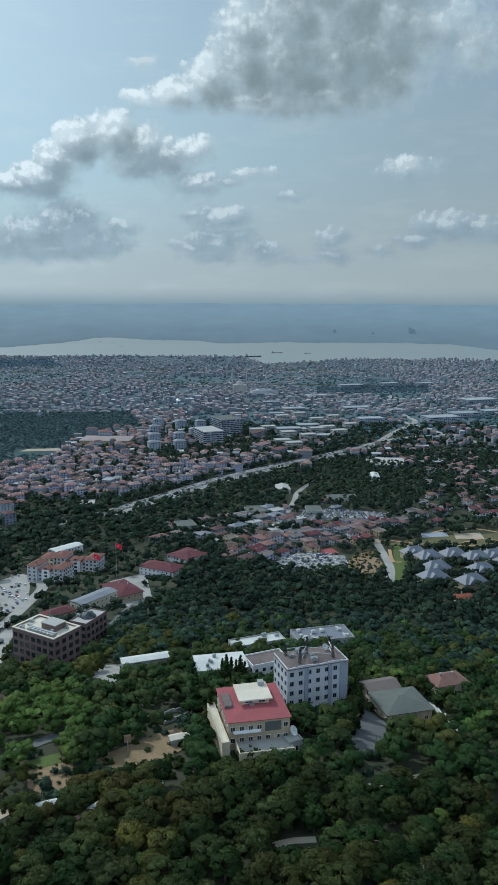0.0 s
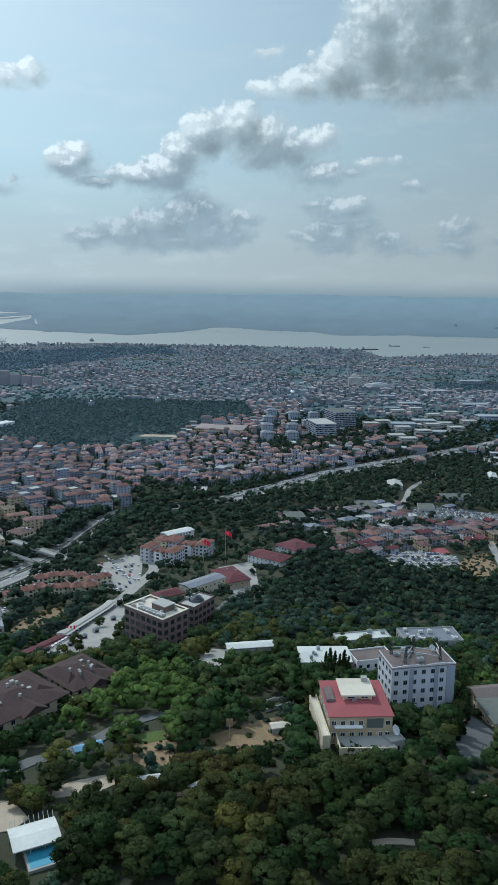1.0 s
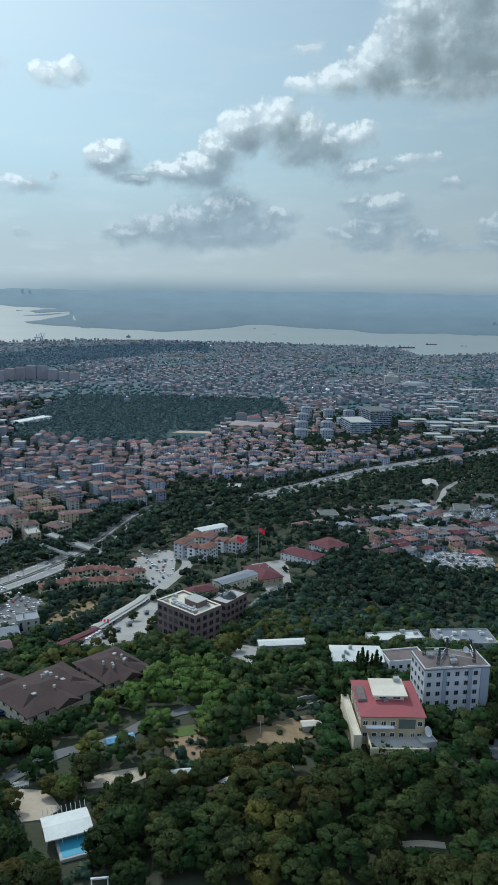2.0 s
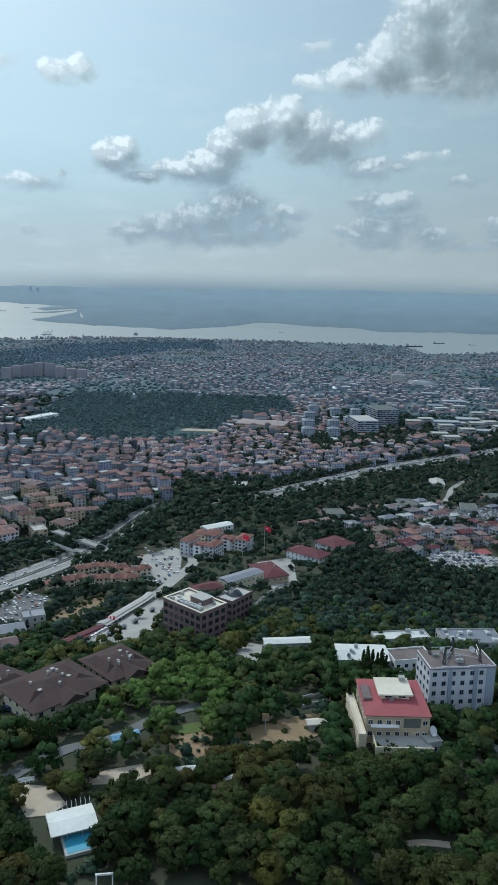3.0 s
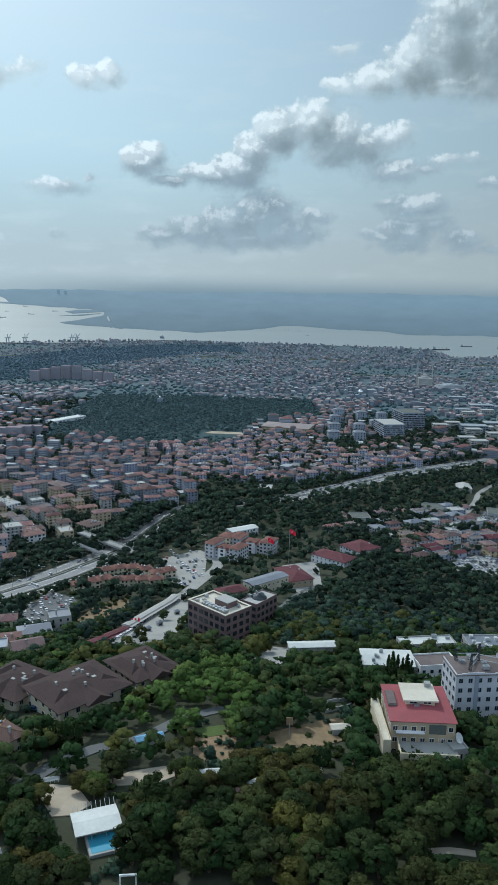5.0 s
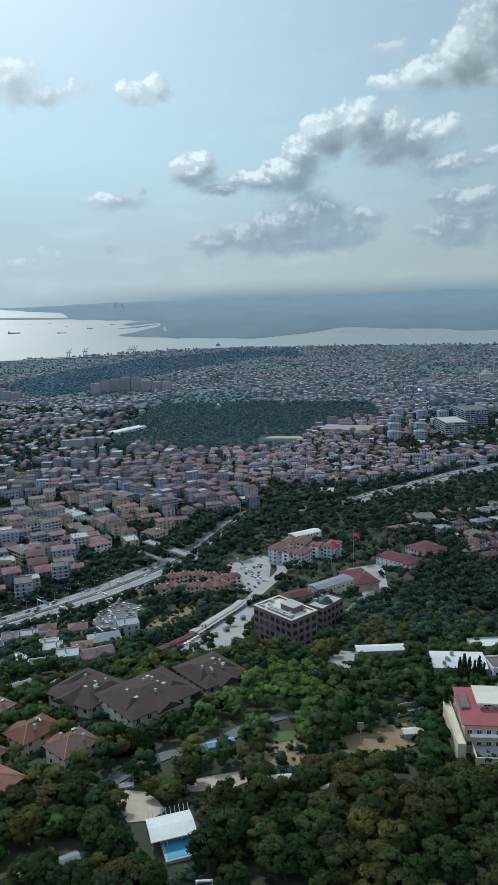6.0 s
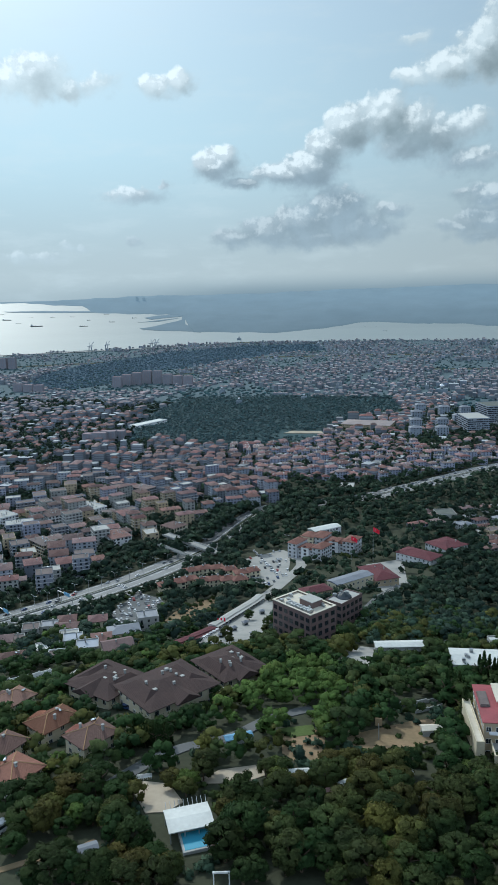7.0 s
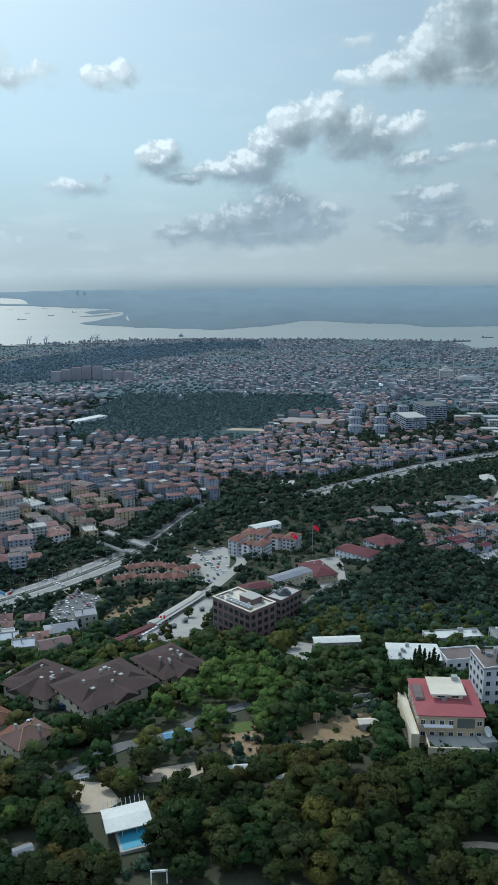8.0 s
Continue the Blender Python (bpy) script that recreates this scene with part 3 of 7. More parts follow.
# low spits, glowing in the same haze colour
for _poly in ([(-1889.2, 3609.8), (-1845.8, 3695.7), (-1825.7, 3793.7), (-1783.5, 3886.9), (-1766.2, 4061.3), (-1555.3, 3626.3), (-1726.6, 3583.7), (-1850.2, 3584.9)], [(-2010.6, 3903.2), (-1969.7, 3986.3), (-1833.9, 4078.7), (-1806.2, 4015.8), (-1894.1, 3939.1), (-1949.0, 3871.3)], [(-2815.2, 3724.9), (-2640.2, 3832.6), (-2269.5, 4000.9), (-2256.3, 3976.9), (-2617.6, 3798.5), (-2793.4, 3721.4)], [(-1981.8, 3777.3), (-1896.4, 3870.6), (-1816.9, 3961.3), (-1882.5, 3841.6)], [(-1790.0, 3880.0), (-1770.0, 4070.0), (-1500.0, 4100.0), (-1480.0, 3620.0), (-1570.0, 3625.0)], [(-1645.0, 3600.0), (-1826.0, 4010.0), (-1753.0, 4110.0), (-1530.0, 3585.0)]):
    patch("backdrop", _poly, M_HAZELAND, 2.6, "low hazy spit of the opposite shore", "distance", False)
# ---- roads ----
HIGHWAY = [(-334.3, 341.3), (-317.8, 384.2), (-301.7, 424.7), (-286.3, 475.6), (-272.6, 544.8), (-263.8, 608.7)] + [(-266.5, 785.3), (-218.7, 836.2), (-163.4, 886.5), (-106.0, 987.5), (-34.2, 1103.5), (54.3, 1212.4), (160.6, 1336.0), (234.2, 1417.5)]
take_line(smooth_line(HIGHWAY[:5], 30), 46, 16)
take_line(smooth_line(HIGHWAY[9:], 30), 30, 16)
# the middle stretch gets darker asphalt to imitate shade among its trees
for _part, _clear in ((HIGHWAY[:6], 9.0), (HIGHWAY[5:9], 0.0), (HIGHWAY[8:], 16.0)):
    strip("road", _part, 13.5, M_ASPHALT if _clear == 0.0 else M_ROAD, 0.5, -9.2, "grey asphalt carriageway of a busy highway", clear=_clear)
    strip("road", _part, 13.5, M_ASPHALT if _clear == 0.0 else M_ROAD, 0.5, 9.2, "grey asphalt carriageway running away from the bay", clear=_clear)
    strip("median", _part, 4.6, M_GROUND, 0.6, 0.0, "planted median between the carriageways", "verge", take=False)
    strip("median", _part, 0.6, M_CONCRETE, 1.3, -2.0, "concrete barrier between the carriageways", "barrier", take=False)
strip("road", HIGHWAY[:5], 11.0, M_PAVING, 0.5, -25.5, "pale concrete side road beside the highway")
for off in (-13.4, -5.2, 5.2, 13.4):
    strip("lane_line", HIGHWAY[:12], 0.35, M_MARK, 0.53, off, "white painted lane line", "marking", thick=0.02, take=False)
FAR_ROAD = [(234.2, 1417.5), (311.7, 1601.3), (385.3, 1748.4), (383.9, 1872.7), (398.3, 2102.4), (426.6, 2302.0)]
strip("road", FAR_ROAD, 13, M_PAVING, 0.6, 0, "pale road climbing into the far quarter")
strip("road", [(350.9, 1774.1), (390.4, 1629.4), (430.1, 1507.3), (470.8, 1415.2), (520.0, 1330.0)], 15, M_PAVING, 0.6, 0, "pale dual road leaving the interchange")
strip("road", [(212.6, 1416.6), (292.7, 1501.2), (371.6, 1548.5), (450.0, 1570.0)], 12, M_PAVING, 0.6, 0, "grey slip road of the interchange")
strip("road", [(116.0, 595.5), (124.7, 636.9), (128.7, 681.3), (129.8, 724.7), (131.1, 760.1)], 7.5, M_PAVING, 0.3, 0, "pale new street bending uphill")
strip("road", [(-107.3, 172.8), (-103.6, 185.2), (-96.5, 198.5), (-83.7, 210.4), (-77.4, 226.5), (-65.2, 241.0)], 5.5, M_ASPHALT, 0.3, 0, "grey lane between hedges", clear=2.0)
strip("road", [(-212.3, 245.6), (-194.9, 253.7), (-180.7, 262.6), (-180.7, 271.6)], 5, M_PAVING, 0.3, 0, "pale drive behind a white wall")
strip("road", [(-155.9, 307.1), (-151.1, 329.5), (-156.0, 380.2), (-160.8, 441.8), (-161.5, 492.2), (-162.7, 538.7), (-167.1, 586.8), (-197.8, 621.4)], 9, M_PAVING, 0.3, 0, "wide pale street past the shops", clear=4.0)
strip("road", [(-92.4, 378.4), (-88.1, 433.7), (-86.4, 482.2), (-80.6, 517.3), (-62.0, 561.8)], 6.5, M_ASPHALT, 0.3, 0, "grey lane along the wood's edge")
strip("road", [(6.0, 172.2), (11.9, 174.6), (17.7, 175.2)], 2.6, M_SAND, 0.2, 0, "pale footpath among the trees", clear=5.0)
strip("road", [(33.5, 202.8), (44.3, 206.8), (55.7, 212.2)], 2.6, M_SAND, 0.2, 0, "pale footpath among the trees", clear=4.0)
strip("road", [(38.9, 851.9), (57.5, 946.4), (69.4, 1019.2), (110.0, 1119.9)], 7, M_PAVING, 0.4, 0, "pale street rising to the highway")
strip("road", [(-116.1, 127.9), (-108.5, 135.2), (-100.8, 140.7), (-97.0, 146.4)], 2.2, M_DIRT, 0.2, 0, "sandy track between pines", clear=1.0)

# ---- open ground ----
patch("plaza", [(-149.1, 326.5), (-154.9, 377.3), (-160.6, 422.2), (-160.7, 464.5), (-151.1, 462.4), (-123.0, 373.1), (-119.4, 330.5), (-129.1, 313.5)], M_PAVING, 0.35, "pale paved forecourt with small kiosks")
patch("car_park", [(-247.5, 405.5), (-258.0, 467.6), (-232.0, 452.4), (-221.2, 439.2), (-205.7, 377.3), (-220.7, 373.5)], M_ASPHALT, 0.3, "asphalt car park with rows of cars")
patch("car_park", [(61.5, 897.2), (83.6, 913.8), (169.5, 886.5), (163.1, 851.2), (64.7, 847.0)], M_ASPHALT, 0.3, "long asphalt car park full of pale cars")
patch("car_park", [(20.1, 651.3), (48.8, 703.4), (90.7, 689.7), (89.5, 648.6), (58.5, 627.7), (29.3, 630.4)], M_PAVING, 0.3, "crowded yard of parked cars")
# asphalt, its dark colour also standing in for tree shadow
patch("yard", [(33.7, 240.9), (44.4, 264.3), (50.6, 249.9), (42.5, 224.2), (36.8, 225.1), (33.6, 235.1)], M_ASPHALT, 0.25, "asphalt yard coloured dark for tree shade")
patch("sand_court", [(-101.8, 172.9), (-98.5, 176.1), (-90.8, 176.4), (-82.8, 168.6), (-85.0, 162.7), (-90.4, 160.7)], M_SAND, 0.3, "round sandy riding court")
patch("sand_patch", [(-83.4, 181.8), (-79.7, 188.1), (-68.8, 194.9), (-65.8, 188.7), (-69.9, 183.1), (-81.3, 179.1)], M_SAND, 0.25, "long patch of bare sand")
patch("meadow", [(-69.3, 216.8), (-61.6, 223.8), (-56.1, 221.0), (-49.8, 202.8), (-57.1, 197.4), (-65.2, 203.6)], M_DIRT, 0.2, "dry brown clearing in the wood")
patch("lawn", [(-71.2, 219.9), (-61.3, 226.4), (-58.5, 219.3), (-65.7, 214.5)], M_GRASS, 0.3, "bright green grass bank")
patch("yard", [(-52.4, 213.7), (-33.0, 214.3), (-17.4, 230.4), (-19.1, 249.7), (-31.2, 239.6), (-45.6, 224.5)], M_DIRT, 0.2, "earth yard with sheds and stored material")
patch("lawn", [(120.4, 601.4), (128.7, 598.6), (151.4, 693.9), (154.3, 735.4), (144.8, 730.2)], M_GRASS, 0.2, "green grass verge of a new street")
patch("park", [(136.3, 736.5), (191.4, 776.9), (271.1, 797.3), (316.0, 789.3), (292.4, 727.6), (252.2, 739.1), (179.9, 728.2)], M_FIELD, 0.2, "park of dry lawns with clay paths")
for _pts in ([(123.1, 742.7), (145.2, 753.7), (171.5, 741.3), (204.8, 737.0), (239.2, 737.8), (277.3, 732.6)], [(198.2, 793.0), (224.5, 811.5), (251.0, 816.5), (271.6, 802.7), (297.0, 787.2)], [(138.3, 716.4), (135.1, 692.8), (133.0, 668.0), (141.0, 668.8)], [(219.8, 749.9), (242.9, 769.0), (260.1, 763.4), (285.9, 756.5)]):
    strip("path", _pts, 3.2, M_CLAYPATH, 0.4, 0, "winding orange clay path in the park", "path", thick=0.3)
patch("sand_court", [(220.6, 789.7), (251.7, 797.9), (247.8, 769.5), (216.7, 764.1)], M_SAND, 0.45, "pale sandy play court in the park")
patch("play_court", [(185.2, 789.3), (214.5, 797.1), (212.1, 776.1), (182.3, 768.6)], M_BLUEGREY, 0.45, "blue grey play court in the park")
patch("play_court", [(66.9, 710.5), (82.0, 717.8), (86.6, 700.6), (70.2, 688.3)], M_PINKROOF, 0.5, "faded red ball court")
patch("building_plot", [(84.9, 644.0), (98.8, 690.4), (121.2, 713.2), (122.4, 658.0), (108.5, 605.9), (88.3, 613.8)], M_DIRT, 0.2, "bare building plot with steps of earth")
patch("yard", [(-113.3, 592.7), (-87.5, 621.2), (-70.4, 530.0), (-83.1, 507.8), (-104.7, 536.4)], M_PAVING, 0.3, "paved school yard")
patch("car_park", [(-216.7, 584.4), (-197.8, 621.4), (-179.0, 593.8), (-159.3, 520.0), (-172.2, 498.3), (-194.8, 530.8)], M_PAVING, 0.3, "pale paved parking area under trees")
patch("meadow", [(-193.1, 360.5), (-209.5, 441.4), (-193.5, 463.1), (-185.2, 437.7), (-179.5, 376.7)], M_DIRT, 0.2, "dry grass slope beside the shops")
patch("yard", [(-71.2, 301.8), (-69.4, 341.6), (-55.4, 340.2), (-55.6, 297.5)], M_PAVING, 0.2, "small paved yard with a parked car")

# ---- buildings ----
def window_mesh(w, h, frame):
    f, p = Geo(), Geo()
    for sx in (-1, 1):
        f.box(sx * (w / 2), 0, -h / 2, 0.1, 0.22, h)
    for z in (-h / 2 - 0.05, h / 2 - 0.05):
        f.box(0, 0, z, w + 0.1, 0.24, 0.1)
    f.box(0, 0, -h / 2, 0.06, 0.18, h)
    p.box(0, 0, -h / 2, w, 0.1, h)
    return f.mesh("window", [frame]), p.mesh("pane", [M_GLASS])


WINDOWS = {}


def put_window(parent, x, y, z, rot, w=1.3, h=1.5, frame=None):
    key = (w, h, frame.name if frame else "")
    if key not in WINDOWS:
        WINDOWS[key] = window_mesh(w, h, frame or M_FRAME)
    a = part("window", WINDOWS[key][0], None, parent)
    a.matrix_basis = pose(x, y, z, 0, 0, rot)
    part("pane", WINDOWS[key][1], None, a)


def slots(w, d, floors, fh, pitch, sides="fblr", sill=1.7, skip=0.0, rng=None):
    """Places for windows on the four faces: x, y, z, rot."""
    for side in sides:
        span = w if side in "fb" else d
        n = max(1, int(span / pitch))
        for k in range(floors):
            for i in range(n):
                if rng and rng.random() < skip:
                    continue
                o = (i + 0.5) * span / n - span / 2
                z = k * fh + sill
                if side == "f":
                    yield o, -d / 2, z, 0
                elif side == "b":
                    yield o, d / 2, z, 180
                elif side == "l":
                    yield -w / 2, o, z, -90
                else:
                    yield w / 2, o, z, 90


def building(name, label, x, y, rot, w, d, floors, fh=3.2, roof="hip", roof_h=2.4, over=0.7, wall=M_RENDER, roofing=M_TERRA, detail=1, pitch=3.4, ww=1.4, wh=1.5,
             category="house", group="", sides="fblr", chimneys=1, take=True, seed=0, sink=7.0, bands=False, clear=None, heater=0, frame=None):
    """Walls, roof, windows, chimneys; detail 2 makes each window a part."""
    rng = random.Random(int(abs(x) * 31 + abs(y) * 17 + seed))
    if take:
        take_rect(x, y, rot, w, d, 1.5, True)
        for step in clear if clear is not None else ((5, 10, 14) if detail == 2 else (5, 9)):
            k = step / math.hypot(x, y)
            take_rect(x * (1 - k), y * (1 - k), rot, w, d, 1.0)
    h = floors * fh
    root = thing(name, x, y, rot, label, category, group)
    g = Geo()
    g.box(0, 0, -sink, w, d, h + sink)
    part("wall", g, wall, root)
    if bands:
        b = Geo()
        for k in range(1, floors):
            b.box(0, 0, k * fh - 0.15, w + 0.24, d + 0.24, 0.3)
        part("floor_band", b, M_FRAME, root)
    r = Geo()
    if roof == "hip":
        r.hip(0, 0, h, w + 2 * over, d + 2 * over, roof_h, along="w" if w >= d else "d")
    elif roof == "gable":
        if w >= d:
            r.hip(0, 0, h, w + 2 * over, d + 2 * over, roof_h, ridge=w + 2 * over, along="w")
        else:
            r.hip(0, 0, h, w + 2 * over, d + 2 * over, roof_h, ridge=d + 2 * over, along="d")
    else:
        r.box(0, 0, h, w - 0.5, d - 0.5, 0.2)
        p = Geo()
        for sx in (-1, 1):
            p.box(sx * (w / 2 - 0.14), 0, h, 0.3, d + 0.02, 0.8)
            p.box(0, sx * (d / 2 - 0.14), h, w - 0.6, 0.3, 0.8)
        part("parapet", p, wall, root)
    part("roof", r, roofing, root)
    if detail == 2:
        for sx, sy, sz, a in slots(w, d, floors, fh, pitch, sides):
            put_window(root, sx, sy, sz, a, ww, wh, frame)
    elif detail == 1:
        wg = Geo()
        for sx, sy, sz, a in slots(w, d, floors, fh, pitch, sides, rng=rng, skip=0.08):
            if a % 180 == 0:
                wg.box(sx, sy, sz - wh / 2, ww * rng.choice((0.8, 1, 1.5)), 0.12, wh)
            else:
                wg.box(sx, sy, sz - wh / 2, 0.12, ww * rng.choice((0.8, 1, 1.5)), wh)
        if wg.v:
            tagged(part("window", wg, M_GLASS, root), "dark window panes", kind="stuff")
    for i in range(chimneys):
        c = Geo()
        cx, cy = rng.uniform(-0.3, 0.3) * w, rng.uniform(-0.25, 0.25) * d
        c.box(cx, cy, h, 0.7, 0.7, roof_h * 0.7 + 1.4)
        c.box(cx, cy, h + roof_h * 0.7 + 1.4, 0.95, 0.95, 0.15)
        part("chimney", c, M_CONCRETE, root)
    for i in range(heater):
        t = part("water_heater", TANK, None, root)
        t.matrix_basis = pose(rng.uniform(-0.35, 0.35) * w, rng.uniform(-0.35, 0.35) * d, h + (roof_h * 0.6 if roof != "flat" else 0.2) + 0.9, 0, 90, rng.uniform(0, 180))
    return root, h


_g = Geo()
for _a, _b, _c, _d in ((0.1, 0.45, -0.95, 0.15), (0.45, 0.5, -0.8, 0.2), (0.5, 0.5, -0.6, 1.2), (0.5, 0.45, 0.6, 0.2), (0.45, 0.1, 0.8, 0.15)):
    _g.cyl(0, 0, _c, _a, _d, 12, top=_b)
for _a in (-0.5, 0.5):
    _g.bar((0, 0, _a), (1.2, 0, _a), 0.06)
TANK = _g.mesh("water_heater", [M_TANK], True)


def roof_units(root, h, n, w, d, rng, mat=M_STEEL):
    """Fans, ducts and boxes standing on a flat roof."""
    for _ in range(n):
        g = Geo()
        x, y = rng.uniform(-w, w) / 2, rng.uniform(-d, d) / 2
        a, b, c = rng.uniform(1.0, 2.6), rng.uniform(0.8, 1.8), rng.uniform(0.7, 1.5)
        g.box(x, y, h + 0.25, a, b, c)
        for sx in (-1, 1):
            g.box(x + sx * a * 0.35, y, h, 0.12, b, 0.25)
        g.cyl(x, y, h + 0.25 + c, min(a, b) * 0.35, 0.18, 10)
        part("roof_unit", g, mat, root)


def dish(root, x, y, z, r, turn):
    """Satellite dish on a post."""
    g, rings, n = Geo(), 4, 14
    for j in range(rings + 1):
        q = r * j / rings
        for i in range(n):
            t = 2 * math.pi * i / n
            g.v.append((q * math.cos(t), -0.35 * r + 0.45 * r * (q / r) ** 2 * -1 + 0.35 * r, q * math.sin(t)))
    for j in range(rings):
        for i in range(n):
            g.f.append((j * n + i, j * n + (i + 1) % n, (j + 1) * n + (i + 1) % n, (j + 1) * n + i))
            g.m.append(0)
    g.bar((0, 0.1, 0), (0, -r * 0.9, 0), 0.05)
    me = g.mesh("dish", [M_FRAME], True)
    o = part("dish", me, None, root)
    o.matrix_basis = pose(x, y, z + r * 1.1, -35, 0, turn)
    p = Geo()
    p.cyl(x, y, z - 0.3, 0.09, r * 1.15 + 0.3, 8)
    part("post", p, M_STEEL, root)


RNG = random.Random(4)

# broadcasting house with the faded red roof
_r, _h = building("red_roof_building", "three storey cream office with a faded red sheet roof", 1.5, 238.6, 11.5, 20.5, 22.6, 3, 4.0, "hip", 0.9, 0.5, M_BUFF, M_PINKROOF, 2, 2.6, 1.5, 1.6, "office", chimneys=0)
_g = Geo(); _g.box(0.5, 2.5, _h, 9.5, 9.5, 2.4); part("roof_storey", _g, M_CREAM, _r)
_g = Geo(); _g.box(0.5, 2.5, _h + 2.4, 11.5, 11.5, 0.5); part("roof_slab", _g, M_CREAMROOF, _r)
for _x in (-1.8, 2.8):
    put_window(_r, _x, -2.3, _h + 1.75, 0, 2.4, 1.0)
_g = Geo(); _g.box(4.2, 6.6, _h + 2.9, 2.0, 2.0, 1.4); part("stair_head", _g, M_CONCRETE, _r)
_g = Geo(); _g.box(-8.6, 1.5, _h + 0.5, 3.0, 9.0, 0.5); _g.box(-8.6, 1.5, _h + 1.0, 2.6, 8.4, 0.25); part("sunken_roof", _g, M_BROWNFELT, _r)
roof_units(_r, _h + 0.7, 4, 3, 8, RNG)
_g = Geo(); _g.box(-4.2, -12.1, _h - 3.3, 9.0, 1.6, 0.3); part("canopy", _g, M_WHITEWALL, _r)
_g = Geo(); _g.box(1.0, -15.4, -7, 18.0, 8.0, 12.2); part("forecourt", _g, M_PAVING, _r)
_g = Geo(); _g.box(1.0, -19.25, -7, 18.3, 0.4, 13.1); _g.box(-7.95, -15.3, -7, 0.4, 7.9, 13.1); part("forecourt_wall", _g, M_CREAM, _r)
_g = Geo(); _g.box(4.6, -11.36, _h - 4.0, 5.4, 0.2, 3.2); part("shutter", _g, M_GREYGREEN, _r)
_w = building("terrace_wing", "long cream terrace wing with a tall outer wall", -9.9, 232.1, -76.0, 25.0, 2.5, 2, 3.4, "flat", wall=M_CREAM, roofing=M_CREAMROOF, detail=0, category="office", chimneys=0)
_w = building("gate_lodge", "small buff annexe with a grey felt roof", 10.4, 232.6, 19.0, 5.6, 7.0, 2, 3.0, "flat", wall=M_BUFF, roofing=M_GREYGREEN, detail=2, pitch=2.5, category="annexe", chimneys=0)
_w = building("gate_lodge", "low pale roofed shed beside the annexe", 14.3, 228.2, 27.2, 5.2, 6.2, 1, 3.6, "flat", wall=M_CONCRETE, roofing=M_PALEROOF, detail=1, category="annexe", chimneys=0)
dish(_w[0], 0.5, 0.5, _w[1] + 0.25, 1.7, 30)

# white five storey block
_x, _y, _rot, _w, _d = 23.9, 271.7, 19.2, 24.7, 13.9
_r, _h = building("white_block", "pale grey five storey office block with roof aerials", _x, _y, _rot, _w, _d, 5, 3.7, "hip", 1.0, 0.4, M_GREYWALL, M_BROWNFELT, 2, 3.4, 1.5, 1.7, "office", sides="flr", chimneys=0, frame=M_BLUEGREY)
for _x, _ww in ((-0.19 * _w, 1.5), (0.2 * _w, 1.5), (0.43 * _w, 0.13 * _w)):
    _g = Geo(); _g.box(_x, -_d / 2 - 0.1, -6, _ww, 0.4, _h + 5.6); part("cladding_band", _g, M_BLUEGREY, _r)
_g = Geo()
for _s in (-1, 1):
    _g.box(_s * (_w / 2 - 0.1), 0, _h - 0.2, 0.35, _d + 0.3, 0.9)
for _k in range(12):
    _g.box(-_w / 2 + (_k + 0.5) * _w / 12, -_d / 2 + 0.05, _h - 0.2, _w / 12 - 0.02, 0.35, 0.75 + 0.5 * abs(math.sin(_k * 0.55)))
part("parapet", _g, M_GREYWALL, _r)


def lattice_mast(root, x, y, z, h, lean, w=0.9):
    """Square lattice mast of thin steel bars, with cross pieces."""
    g = Geo()
    n = max(3, int(h / 1.3))
    for sx in (-1, 1):
        for sy in (-1, 1):
            g.bar((x + sx * w / 2, y + sy * w / 2, z), (x + lean + sx * w / 4, y + sy * w / 4, z + h), 0.07)
    for k in range(n):
        a, b, q = k / n, (k + 1) / n, w / 2 * (1 - 0.5 * k / n)
        for sy in (-1, 1):
            g.bar((x + lean * a - q, y + sy * q, z + h * a), (x + lean * b + q, y + sy * q, z + h * b), 0.045)
            g.bar((x + lean * a + q, y + sy * q, z + h * a), (x + lean * b - q, y + sy * q, z + h * b), 0.045)
    g.bar((x + lean - 1.4, y, z + h * 0.96), (x + lean + 1.4, y, z + h * 0.96), 0.06)
    g.bar((x + lean - 1.0, y, z + h * 0.82), (x + lean + 1.0, y, z + h * 0.82), 0.06)
    part("aerial_mast", g, M_DARKSTEEL, root)


for _x, _y, _q, _l in ((-6.5, -4.5, 6.5, 0.3), (7.5, -4.0, 6.0, -0.4), (-1.0, 2.0, 7.5, 0.2), (9.0, 3.5, 5.5, 0.3), (-9.0, 3.0, 5.0, -0.2)):
    lattice_mast(_r, _x, _y, _h + 0.4, _q, _l)
_g = Geo()
for _x0, _y0, _x1, _y1 in ((-6.5, -4.5, -1.0, 2.0), (-1.0, 2.0, 7.5, -4.0), (7.5, -4.0, 9.0, 3.5), (-9.0, 3.0, -1.0, 2.0)):
    for _q in (1.6, 3.6):
        _g.bar((_x0, _y0, _h + _q), (_x1, _y1, _h + _q + 0.4), 0.11)
part("aerial_frame", _g, M_STEEL, _r)
dish(_r, 7, 3, _h + 0.6, 1.3, 20)
roof_units(_r, _h + 0.8, 7, 18, 10, RNG)

# low buildings behind
_r, _h = building("white_roof_hall", "low hall with a white coated flat roof", -12.2, 311.8, 11.2, 22.0, 14.8, 2, 3.4, "gable", 0.9, 0.3, M_CONCRETE, M_WHITEROOF, 1, category="hall", chimneys=0)
roof_units(_r, _h + 0.8, 4, 16, 12, RNG)
_r, _h = building("link_block", "brown roofed block with white end walls", 8.1, 315.1, 23.2, 17.6, 11.0, 2, 3.8, "flat", wall=M_WHITEWALL, roofing=M_BROWNFELT, detail=1, category="office", chimneys=0)
